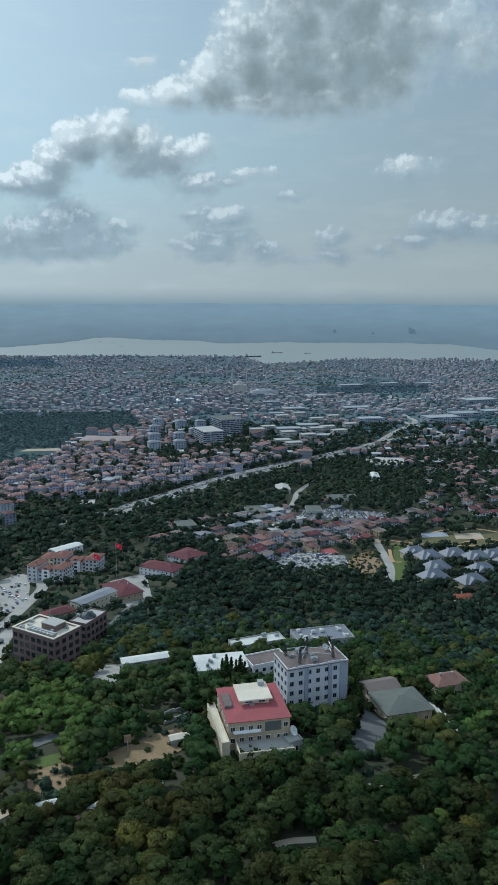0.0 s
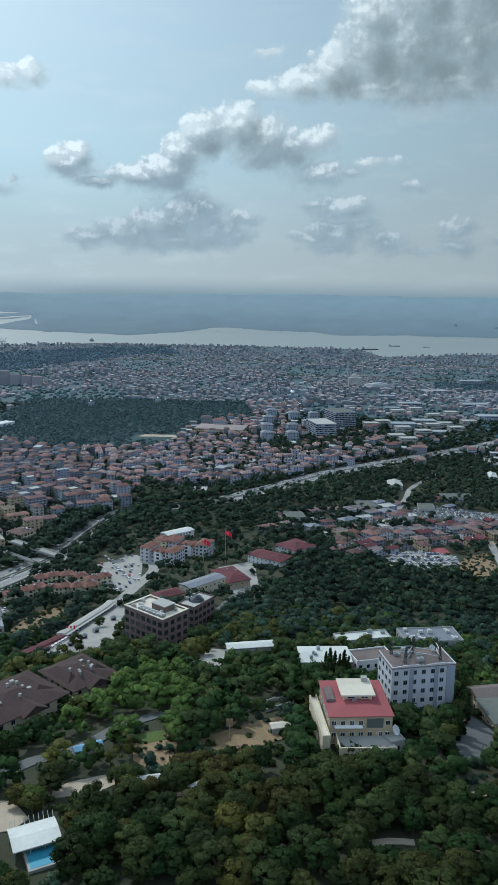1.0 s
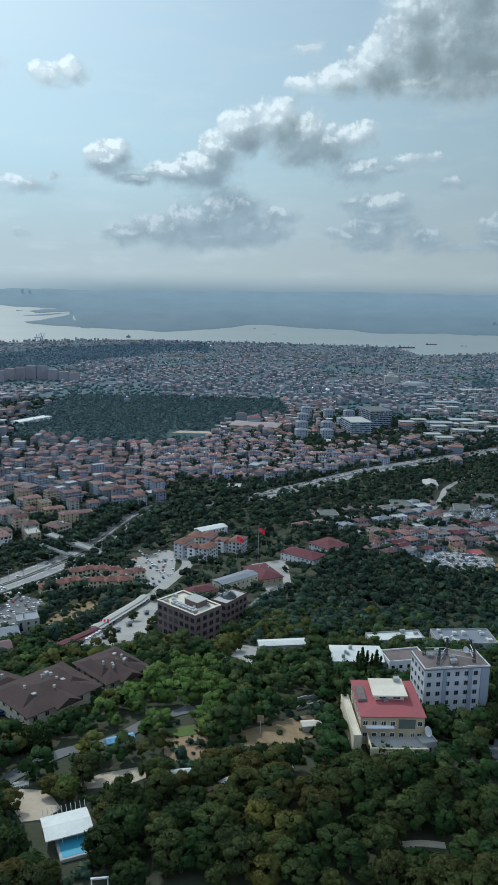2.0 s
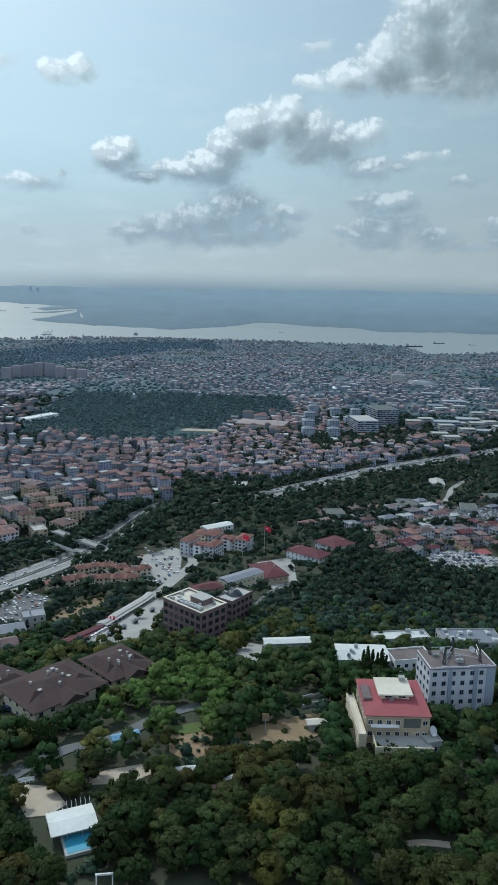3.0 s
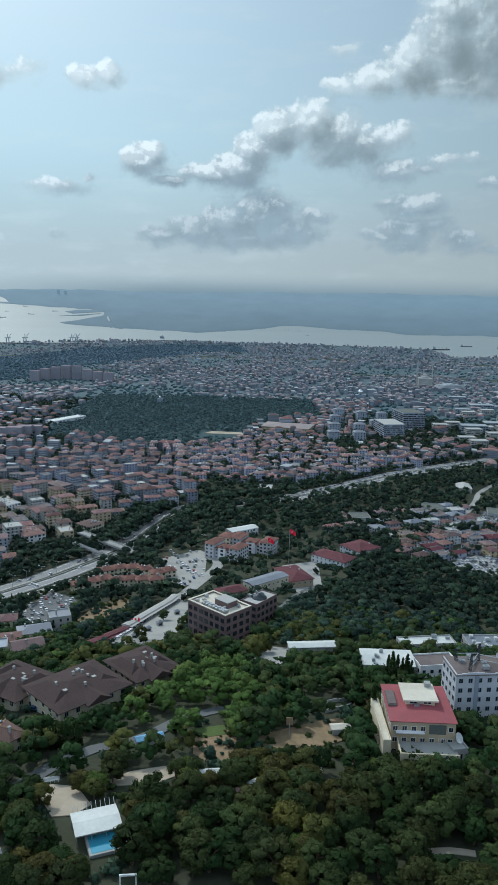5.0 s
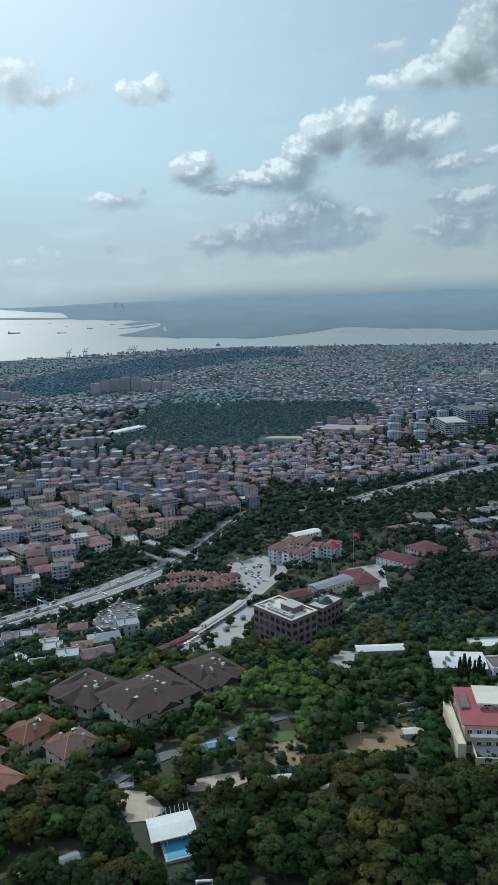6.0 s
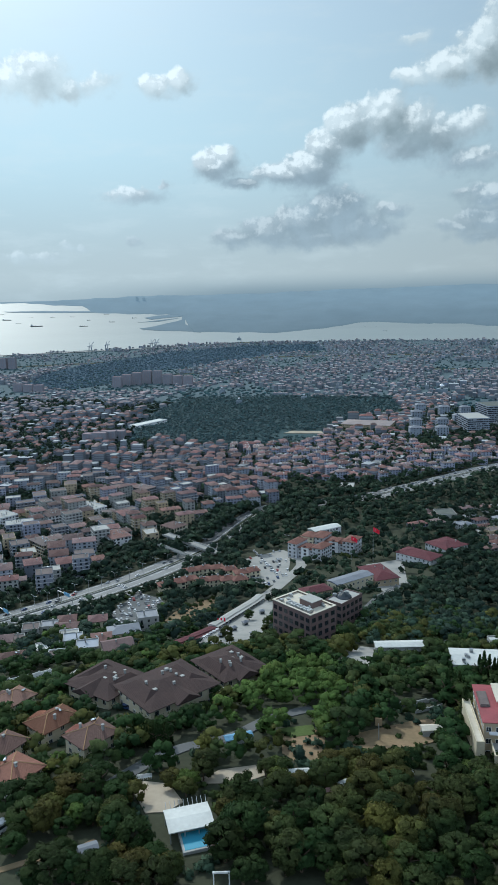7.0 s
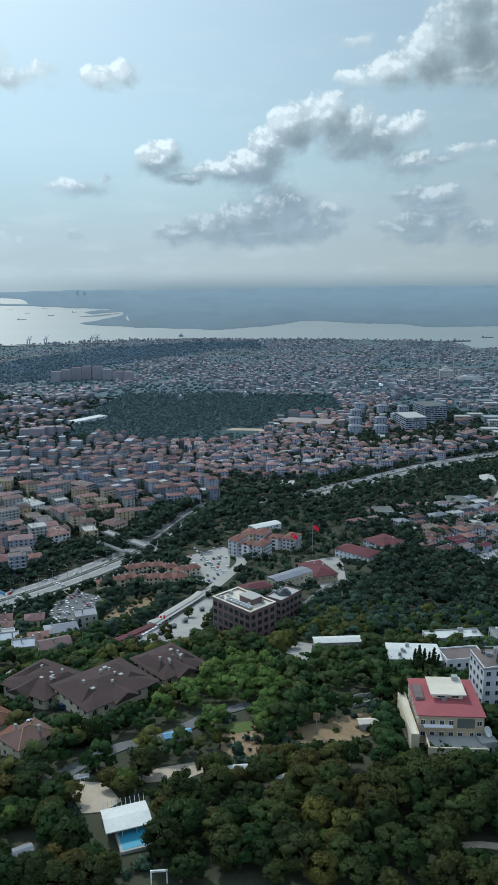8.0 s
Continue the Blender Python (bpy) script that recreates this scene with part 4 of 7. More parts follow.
_r, _h = building("white_roof_hall", "long low hall with pale metal roof", 4.5, 368.7, 21.0, 28.3, 9.4, 2, 3.3, "flat", wall=M_CONCRETE, roofing=M_WHITEROOF, detail=1, category="hall", chimneys=0)
roof_units(_r, _h + 0.2, 5, 26, 8, RNG)
_r, _h = building("plant_block", "grey service block with a cluttered pale roof", 40.2, 389.8, 14.1, 31.3, 16.7, 2, 3.8, "flat", wall=M_CONCRETE, roofing=M_SLATE, detail=1, category="office", chimneys=0)
roof_units(_r, _h + 0.2, 16, 26, 14, RNG, M_WHITEROOF)
_r, _h = building("long_shed", "long shed with a bright white roof", -48.3, 334.5, 19.1, 22.4, 6.2, 1, 4.2, "gable", 0.7, 0.4, M_CONCRETE, M_WHITEROOF, 1, category="shed", chimneys=0, clear=(5, 10, 15, 20))
_r, _h = building("hip_hall", "pavilion with a grey green hipped felt roof", 57.0, 263.0, 15.0, 17.6, 16.1, 1, 4.6, "hip", 2.4, 0.8, M_BUFF, M_GREYGREEN, 2, 3.6, category="hall", chimneys=0)
_r, _h = building("brown_hall", "low hall with a dark brown felt roof", 52.3, 280.1, 18.6, 12.9, 8.5, 2, 3.0, "gable", 1.6, 0.6, M_CREAM, M_BROWNFELT, 1, category="hall", chimneys=0)
_r, _h = building("villa", "terracotta tiled villa in the wood", 82.9, 294.8, 18.2, 13.9, 9.5, 2, 3.1, "hip", 2.8, 0.8, M_CREAM, M_VILLA, 2, 3.5, category="villa", chimneys=2)
_r, _h = building("villa", "small orange tiled house beside the wood", 161.4, 538.5, 10.3, 15.3, 15.4, 1, 3.6, "hip", 2.6, 0.7, M_WHITEWALL, M_VILLA, 1, category="villa")

# dark glass office
_r_w, _r_d = (-98.0, 347.4, -30.5, 27.3, 17.6)[3:]
_r, _h = building("dark_office", "dark brown five storey office with a pale roof", -98.0, 347.4, -30.5, 27.3, 17.6, 5, 4.0, "flat", wall=M_DARKCLAD, roofing=M_CREAMROOF, detail=2, pitch=3.6, ww=2.4, wh=2.2, category="office", chimneys=0, frame=M_DARKSTEEL)
_g = Geo()
for _s in (-1, 1):
    _g.box(_s * (_r_w / 2 - 0.3), 0, _h + 0.81, 1.0, _r_d + 0.6, 0.35)
    _g.box(0, _s * (_r_d / 2 - 0.3), _h + 0.81, _r_w - 1.7, 1.0, 0.35)
part("roof_lip", _g, M_CREAMROOF, _r)
_g = Geo(); _g.box(3, 2, _h + 0.2, 9, 7, 3.0); part("stair_head", _g, M_DARKCLAD, _r)
_g = Geo(); _g.box(3, 2, _h + 3.2, 9.6, 7.6, 0.3); part("stair_roof", _g, M_PALEROOF, _r)
for _i in range(7):
    _g = Geo(); _g.box(-4 + 2.4 * _i, -6, _h + 0.6, 1.9, 3.2, 1.5); _g.cyl(-4 + 2.4 * _i, -6, _h + 2.1, 0.7, 0.25, 10); part("chiller", _g, M_STEEL, _r)
roof_units(_r, _h + 0.2, 8, 24, 16, RNG)
_r, _h = building("dark_office", "lower dark wing with domed skylight", -90.0, 404.0, -23.3, 11.3, 20.0, 4, 4.2, "flat", wall=M_DARKCLAD, roofing=M_PALEROOF, detail=2, pitch=3.6, ww=2.4, wh=2.2, category="office", chimneys=0, frame=M_DARKSTEEL)
_g = Geo()
for _k in range(5):
    _g.cyl(0, 0, _h + 0.2 + 0.6 * _k, 4.5 * math.cos(_k * 0.31), 0.6, 16, top=4.5 * math.cos((_k + 1) * 0.31))
part("skylight", _g, M_GLASS, _r)
roof_units(_r, _h + 0.2, 5, 16, 12, RNG)

# school and neighbours
def school(x, y, rot, w, d, floors, label):
    """Long block with raised end pavilions, each under its own tiled roof."""
    take_rect(x, y, rot, w + 4, d + 4, 1.5, True)
    take_rect(x * 0.985, y * 0.985, rot, w, d, 1.0)
    root = thing("school", x, y, rot, label, "school", "school wings")
    fh, e = 3.2, 0.27 * w
    for ox, ww, dd, fl in ((-w / 2 + e / 2, e, d, floors), (0.0, w - 2 * e, d * 0.78, floors - 1), (w / 2 - e / 2, e, d, floors)):
        h = fl * fh
        g = Geo(); g.box(ox, 0, -7, ww - 0.02, dd, h + 7); part("wall", g, M_GREYWALL, root)
        g = Geo(); g.hip(ox, 0, h, ww + 1.6, dd + 1.8, 2.3, along="w" if ww > dd else "d"); part("roof", g, M_SCHOOLTILE, root)
        g = Geo(); g.box(ox, 0, h - 0.5, ww + 0.3, dd + 0.3, 0.35); part("cornice", g, M_FRAME, root)
        for sx, sy, sz, a in slots(ww, dd, fl, fh, 3.4, "fl" if ox < 0 else ("f" if ox == 0 else "fr")):
            put_window(root, ox + sx, sy, sz, a, 1.9, 1.8)
    g = Geo(); g.hip(0, -d * 0.2, floors * fh - 1.6, e, d * 0.6, 2.2, along="d"); part("gable_roof", g, M_SCHOOLTILE, root)
    g = Geo(); g.box(0, -d * 0.2, -7, e * 0.8, d * 0.5, floors * fh + 5.3); part("stair_tower", g, M_WHITEWALL, root)
    for k in range(floors):
        g = Geo(); g.box(0, -d * 0.45 - 0.03, k * fh + 1.0, 2.6, 0.1, 1.9); part("stair_window", g, M_GLASS, root)


school(-164.7, 604.8, -17.3, 34.0, 17.0, 4, "four storey pale school with orange tiled roofs")
school(-148.0, 636.0, -10.3, 40.0, 18.0, 4, "four storey school wing with orange tiled roofs")
_r, _h = building("school", "school stair block with orange tiled roof", -172.3, 636.1, -11.5, 12.0, 15.0, 4, 3.4, "hip", 2.0, 0.6, M_CREAM, M_SCHOOLTILE, 1, category="school", chimneys=0)
_r, _h = building("sports_hall", "white vaulted sports hall", -174.7, 697.6, 48.1, 31.2, 12.3, 2, 3.4, "gable", 1.2, 0.3, M_WHITEWALL, M_WHITEROOF, 1, category="hall", chimneys=0)
_r, _h = building("sports_hall", "long yellow walled hall with a grey metal roof", -109.5, 512.3, 53.2, 33.7, 11.9, 2, 4.2, "gable", 1.0, 0.4, M_CREAM, M_SLATE, 2, 4.0, category="hall", chimneys=0)
_r, _h = building("canteen", "buff two storey house with a brown hipped roof", -94.2, 539.7, 36.9, 18.4, 30.0, 2, 3.8, "hip", 3.2, 0.9, M_BUFF, M_MAROON, 2, 4.0, category="house", chimneys=2)
_r, _h = building("canteen", "low annexe with a maroon hipped roof", -128.8, 486.3, 43.9, 20.7, 11.7, 1, 4.5, "hip", 2.0, 0.6, M_BUFF, M_MAROON, 1, category="house", chimneys=0)
_r, _h = building("barrack", "long white two storey house under a maroon roof", -73.8, 618.4, -25.0, 33.0, 18.3, 2, 3.3, "hip", 3.0, 0.9, M_WHITEWALL, M_MAROON, 2, 4.0, category="house", chimneys=0)
_r, _h = building("barrack", "white house under a maroon hipped roof", -55.7, 665.3, -39.0, 25.1, 26.2, 2, 3.3, "hip", 3.0, 0.9, M_WHITEWALL, M_MAROON, 1, category="house", chimneys=1)

# hotel of three dark roofed halls
for _a in ((-118.8, 232.8, 58.8, 29.1, 24.4), (-144.9, 234.7, -16.8, 22.8, 21.3), (-106.4, 264.2, 56.7, 19.3, 22.7)):
    _x, _y, _rot, _w, _d = _a
    _w, _d = _w * 0.96, _d * 0.94
    _r, _h = building("hotel_hall", "cream walled hall under a broad dark brown hipped roof", _x, _y, _rot, _w, _d, 2, 3.6, "hip", 2.7, 1.5, M_CREAM, M_BROWNROOF, 2, 4.2, 1.6, 1.8, "hotel", chimneys=5, group="dark roofed halls")
    _g = Geo(); _g.hip(0, -_d / 2 + 3.0, _h - 0.3, 10, 13, 2.5, ridge=13, along="d"); part("porch_roof", _g, M_BROWNROOF, _r)
    for _k in (-1, 1):
        _g = Geo(); _g.hip(_k * _w * 0.32, _d * 0.05, _h + 0.4, _w * 0.34, _d * 0.7, 2.3, ridge=_d * 0.42, along="d"); part("cross_roof", _g, M_BROWNROOF, _r)
    for _k in range(3):
        _g = Geo(); _g.box(RNG.uniform(-0.3, 0.3) * _w, RNG.uniform(-0.3, 0.3) * _d, _h + 1.3, 1.5, 1.3, 1.2); part("skylight", _g, M_PALEROOF, _r)

# tiled villas
for _a in ((-144.9, 198.7, -22.3, 10.4, 14.4), (-125.0, 190.6, -24.3, 10.5, 12.7), (-149.5, 178.0, -11.0, 9.1, 11.4), (-135.1, 164.3, -14.5, 11.8, 11.8), (-174.2, 216.6, -16.6, 9.6, 10.8)):
    _r, _h = building("villa", "two storey villa under a terracotta hipped roof", *_a, 2, 2.8, "hip", 2.8, 0.9, M_CREAM, M_VILLA, 2, 3.8, category="villa", chimneys=2, group="tiled villas", clear=(4, 7), heater=1)
    _w, _d = _a[3], _a[4]
    _g = Geo(); _g.box(-_w * 0.42, -_d * 0.12, -5, _w * 0.5, _d * 0.42, _h + 4.4); part("side_wing", _g, M_CREAM, _r)
    _g = Geo(); _g.hip(-_w * 0.45, -_d * 0.12, _h - 0.6, _w * 0.62, _d * 0.52, 2.0, ridge=_w * 0.3, along="w"); part("wing_roof", _g, M_VILLA, _r)
    _x, _y, _e = _w / 2 + 0.9, _d / 2 + 0.9, max(abs(_d - _w), 0.2) / 2
    _p, _q = ((0, -_e, _h + 3.05), (0, _e, _h + 3.05)) if _d > _w else ((-_e, 0, _h + 3.05), (_e, 0, _h + 3.05))
    _g = Geo(); _g.bar(_p, _q, 0.13)
    for _sx in (-1, 1):
        for _sy in (-1, 1):
            _g.bar((_sx * _x, _sy * _y, _h + 0.28), _q if (_sy > 0 if _d > _w else _sx > 0) else _p, 0.12)
    part("ridge_tiles", _g, M_CLAYPATH, _r)

# rows of terracotta houses by the highway
for _x, _y in [(-238.2, 474.1), (-233.5, 483.6), (-227.9, 493.5), (-217.1, 491.9), (-209.2, 497.1), (-200.0, 499.0), (-190.8, 501.1), (-239.2, 521.8), (-232.5, 531.2), (-222.8, 535.1), (-210.7, 531.4), (-196.9, 522.4), (-191.8, 531.5)]:
    building("row_house", "small terracotta roofed row house", _x, _y, 38, 11, 9, 2, 2.8, "hip", 2.2, 0.6, M_CREAM, M_SCHOOLTILE, 1, category="house", group="row houses", chimneys=2, heater=1, clear=(4, 8, 12, 15))

# houses between hotel and highway
for _x, _y, _rot, _w, _d, _fl, _roof, _rm in (
        (-227.3, 311.8, 30, 13, 10, 1, "flat", M_WHITEROOF), (-216.8, 320.1, 30, 10, 10, 2, "flat", M_BLUEGREY), (-194.4, 298.8, 30, 11, 10, 2, "flat", M_BLUEGREY), (-264.9, 349.5, 30, 10, 10, 2, "flat", M_BROWNFELT),
        (-256.5, 356.0, 30, 10, 9, 2, "flat", M_SLATE), (-265.0, 332.9, 30, 12, 10, 1, "flat", M_BROWNFELT), (-177.0, 297.8, 40, 14, 11, 2, "gable", M_TERRA), (-198.2, 341.1, 35, 17, 11, 2, "hip", M_SLATE), (-197.5, 367.4, 35, 12, 11, 3, "flat", M_SLATE),
        (-253.8, 370.2, 30, 11, 10, 2, "hip", M_TERRA), (-232.3, 370.2, 30, 11, 10, 2, "hip", M_TERRA), (-181.6, 358.8, 40, 16, 6, 1, "flat", M_BROWNFELT), (-263.4, 320.9, 30, 12, 10, 2, "hip", M_TERRA)):
    building("house", "modern house with %s" % {"flat": "a flat pale roof", "hip": "a red hipped roof", "gable": "a pitched roof"}[_roof], _x, _y, _rot, _w, _d, _fl, 3.2, _roof, 2.2, 0.5, M_CONCRETE if _roof == "flat" else M_CREAM, _rm, 1, category="house", chimneys=1)

# shops along the forecourt
for _p, _q, _m, _l, _hh in (((-157.5, 314.1), (-157.7, 370.7), M_MAROON, "low shop row under a maroon roof and canopy", 2.3), ((-158.4, 369.1), (-162.7, 465.6), M_PALEROOF, "long pale roofed shop row with a deep canopy", 3.4)):
    _len = math.hypot(_q[0] - _p[0], _q[1] - _p[1])
    _rot = math.degrees(math.atan2(_q[1] - _p[1], _q[0] - _p[0]))
    _x, _y = (_p[0] + _q[0]) / 2, (_p[1] + _q[1]) / 2
    take_rect(_x, _y, _rot, _len, 5.0, 1.5, True)
    take_rect(_x + 3.0, _y, _rot, _len, 5.0, 1.0)
    _r = thing("shop_row", _x, _y, _rot, _l, "shop", "shops")
    _n, _z = int(_len / 6), ground_z(_x, _y)
    _st = []
    for _i in range(_n + 1):
        _t = _i / _n
        _st.append((-_len / 2 + _len * _t, ground_z(_p[0] + (_q[0] - _p[0]) * _t, _p[1] + (_q[1] - _p[1]) * _t) - _z))
    for _name, _mat, _sec in (("wall", M_WHITEWALL, ((-1.9, -4.0), (-1.9, _hh), (1.9, _hh), (1.9, -4.0))), ("roof", _m, ((-2.4, _hh + 0.01), (-2.4, _hh + 0.2), (0.0, _hh + 0.7), (2.4, _hh + 0.2), (2.4, _hh + 0.01))), ("awning", _m, ((-4.2, _hh - 0.75), (-4.2, _hh - 0.6), (-1.92, _hh - 0.2), (-1.92, _hh - 0.35)))):
        _g, _c = Geo(), len(_sec)
        _g.v = [(_u, _a, _dz + _b) for _u, _dz in _st for _a, _b in _sec]
        for _i in range(_n):
            _g.f += [(_c * _i + _k, _c * _i + (_k + 1) % _c, _c * _i + _c + (_k + 1) % _c, _c * _i + _c + _k) for _k in range(_c)]
        _g.f += [tuple(range(_c - 1, -1, -1)), tuple(range(_c * _n, _c * _n + _c))]
        _g.m = [0] * len(_g.f)
        part(_name, _g, _mat, _r)
    for (_u, _a), (_v, _b) in zip(_st, _st[1:]):
        put_window(_r, (_u + _v) / 2, -1.92, (_a + _b) / 2 + 1.1, 0, 3.6, 1.5)
        _g = Geo(); _g.box(_u + 0.2, -4.0, _a - 2, 0.16, 0.16, _hh + 1.3); part("post", _g, M_FRAME, _r)
for _i in range(5):
    _x, _y = -162.8, 383.7
    _r = thing("banner", _x + 1.6 * _i, _y - 5 + 1.1 * _i, 35, "red and white banner on a short pole", "banner", "shop banners")
    _g = Geo(); _g.cyl(0, 0, -1, 0.06, 6.5, 6); part("pole", _g, M_STEEL, _r)
    _g = Geo(); _g.box(0.55, 0, 2.2, 0.9, 0.06, 2.8); part("cloth", _g, M_RED, _r)

# pool pavilion
_x, _y, _rot, _w, _d = -75.8, 157.0, 35.0, 11.8, 9.2
take_rect(_x, _y, _rot, _w + 2, _d + 10, 2.5, True)
take_rect(_x * 0.95, _y * 0.95, _rot, _w, _d + 8, 1)
_r = thing("pool_pavilion", _x, _y, _rot, "open pavilion with a white sheet roof", "pavilion")
_g = Geo(); _g.hip(0, 0, 3.6, _w, _d, 0.5, ridge=_w); part("roof", _g, M_WHITEROOF, _r)
for _sx in (-1, -0.33, 0.33, 1):
    for _sy in (-1, 1):
        _g = Geo(); _g.box(_sx * (_w / 2 - 0.4), _sy * (_d / 2 - 0.4), -1.5, 0.25, 0.25, 5.1); part("post", _g, M_STEEL, _r)
for _i in range(10):
    _g = Geo(); _g.bar((-_w / 2 + 0.8 + _i * _w / 10, _d / 2 - 0.2, 4.0), (-_w / 2 + 0.8 + _i * _w / 10, _d / 2 + 0.9, 5.4), 0.05); part("rod", _g, M_FRAME, _r)
_g = Geo(); _g.box(0.12 * _w, -_d / 2 - 1.4, -1.2, _w * 0.8, 7.5, 3.0, 0)
_p = part("pool_rim", _g, M_CONCRETE, _r)
_g = Geo(); _g.box(0.12 * _w, -_d / 2 - 1.4, 1.6, _w * 0.8 - 1.2, 6.3, 0.25); part("pool_water", _g, M_WATERPOOL, _r)

# sheds and tents in the clearing
for _a, _m, _l in (((-40.9, 187.3, 47.5, 4.9, 2.9), M_WHITEROOF, "small white roofed shed"), ((-28.5, 197.6, 24.3, 8.2, 1.8), M_WHITEROOF, "long white roofed shed"), ((-45.2, 181.2, 37.7, 7.4, 2.1), M_TERRA, "small orange roofed shed"),
                   ((-80.5, 206.0, 36.1, 8.6, 2.9), M_PLASTICBLUE, "blue and white awning over a yard"), ((-22.8, 231.4, 21.2, 6.2, 3.2), M_CREAMROOF, "pale roofed open shelter"),
                   ((-95.5, 139.2, 42.7, 5.9, 3.8), M_SLATE, "grey roofed hut among pines"), ((-56.0, 189.1, 20.9, 6.3, 2.5), M_WHITEROOF, "long pale roofed shed")):
    building("shed", _l, *_a, 1, 2.6, "gable", 0.7, 0.3, M_CONCRETE, _m, 0, category="shed", chimneys=0, clear=(4,))

# grey roofed terraces on the hill
for _x, _y in [(155.6, 686.0), (165.5, 671.7), (162.3, 628.9), (151.3, 595.5), (191.4, 682.7), (210.2, 674.4), (200.6, 626.1), (179.8, 584.9), (228.2, 681.9), (232.9, 659.4), (250.4, 680.0)]:
    take_rect(_x, _y, 20, 25, 16, 2, True)
    take_rect(_x * 0.99, _y * 0.99, 20, 25, 16, 1)
    _r = thing("terrace_house", _x, _y, 20 + RNG.uniform(-4, 4), "pale house under a broad grey metal roof with dormers", "house", "grey roofed houses")
    _g = Geo(); _g.box(0, 0, -6, 22, 13, 12); part("wall", _g, M_BUFF, _r)
    _g = Geo(); _g.hip(0, 0, 6.0, 24, 15.5, 6.2, ridge=9, along="w"); part("roof", _g, M_SLATE, _r)
    _g = Geo(); _g.hip(-2.5, -4.2, 6.1, 12.5, 9.0, 4.4, ridge=6, along="d"); part("cross_roof", _g, M_SLATE, _r)
    for _k in (-6.8, 3.6, 6.8):
        _g = Geo(); _g.hip(_k, -4.6, 7.0, 2.2, 3.2, 0.9, ridge=3.2, along="d"); _g.box(_k, -5.2, 6.4, 1.9, 1.8, 1.0); _d = part("dormer", _g, M_SLATE, _r)
        _g = Geo(); _g.box(_k, -6.13, 6.5, 1.3, 0.08, 0.8); part("pane", _g, M_GLASS, _d)
    for _s in (-1, 1):
        for _k in (-1, 1):
            put_window(_r, _s * 5.6 + _k * 2.4, -6.5, 1.8, 0, 1.6, 1.6)
            put_window(_r, _s * 5.6 + _k * 2.4, -6.5, 4.6, 0, 1.6, 1.4)
        _g = Geo(); _g.box(_s * 5.6, 2.0, 7.5, 0.8, 0.8, 4.6); _g.box(_s * 5.6, 2.0, 12.1, 1.1, 1.1, 0.2); part("chimney", _g, M_CONCRETE, _r)

# garden walls, benches, billboard, bus, gate
def wall_line(name, pts, h, label, mat=M_WHITEWALL, posts=True):
    line = smooth_line(pts, 5.0)
    _m = line[len(line) // 2]
    root = thing(name, _m[0], _m[1], 0, label, "wall")
    z0 = ground_z(*_m)
    for (x0, y0), (x1, y1) in zip(line, line[1:]):
        g = Geo()
        z = min(ground_z(x0, y0), ground_z(x1, y1)) - z0
        g.box((x0 + x1) / 2 - _m[0], (y0 + y1) / 2 - _m[1], z - 1.5, math.hypot(x1 - x0, y1 - y0), 0.3, h + 1.5, 0, math.degrees(math.atan2(y1 - y0, x1 - x0)))
        part("panel", g, mat, root)
        if posts:
            g = Geo(); g.box(x0 - _m[0], y0 - _m[1], z - 1.5, 0.5, 0.5, h + 2.0); part("post", g, mat, root)
    take_line(line, 2.0, 6.0)


wall_line("garden_wall", [(-205.2, 246.4), (-199.5, 252.0), (-194.7, 259.6), (-188.2, 266.8)], 2.6, "white rendered garden wall with posts")
wall_line("boundary_wall", [(70.3, 272.8), (71.9, 265.9), (73.6, 252.4), (74.8, 242.5)], 2.0, "stepped white boundary wall beside a pavilion", M_WHITEWALL, False)
wall_line("compound_wall", [(-38.9, 351.0), (-26.3, 371.0), (-10.8, 394.3)], 3.0, "grey concrete compound wall beside the sheds", M_CONCRETE, False)
wall_line("retaining_wall", [(-30.0, 248.0), (-26.1, 252.3), (-21.7, 257.5)], 1.6, "low pale retaining wall in the clearing", M_CONCRETE, False)
wall_line("retaining_wall", [(-38.9, 251.9), (-31.6, 257.0), (-23.3, 263.9)], 1.6, "low pale retaining wall among shrubs", M_CONCRETE, False)
for _x, _y in [(-101.9, 174.8), (-101.1, 175.7), (-100.2, 176.6), (-99.3, 177.2), (-98.3, 177.8)]:
    _r = thing("bench", _x, _y, 15, "white wooden bench beside the sandy court", "bench", "court benches")
    _g = Geo(); _g.box(0, 0, 0.75, 2.2, 0.6, 0.1); part("seat", _g, M_FRAME, _r)
    _g = Geo(); _g.box(0, 0.3, 0.85, 2.2, 0.08, 0.8); part("backrest", _g, M_FRAME, _r)
    for _s in (-1, 1):
        _g = Geo(); _g.box(_s * 0.9, 0, 0, 0.1, 0.5, 0.75); part("leg", _g, M_FRAME, _r)
_x, _y = -38.3, 221.8
_r = thing("billboard", _x, _y, 10, "weathered panel on a tall steel post", "billboard")
_g = Geo(); _g.cyl(0, 0, -1, 0.2, 7, 8); part("post", _g, M_STEEL, _r)
_g = Geo(); _g.box(0, 0, 5.2, 2.2, 0.3, 2.6); part("panel", _g, M_DIRT, _r)
_x, _y = -124.7, 139.4
take_rect(_x, _y, 40, 12, 5, 2, True)
_r = thing("bus", _x, _y, 75, "white coach with dark blue windows beside pines", "bus")
_g = Geo(); _g.box(0, 0, 0.5, 11.5, 2.5, 1.2); _g.box(0, 0, 2.6, 11.3, 2.4, 0.5); part("body", _g, M_PAINTS[0], _r)
_g = Geo(); _g.box(0, 0, 1.7, 11.4, 2.44, 0.9); part("window_band", _g, M_GLASS, _r)
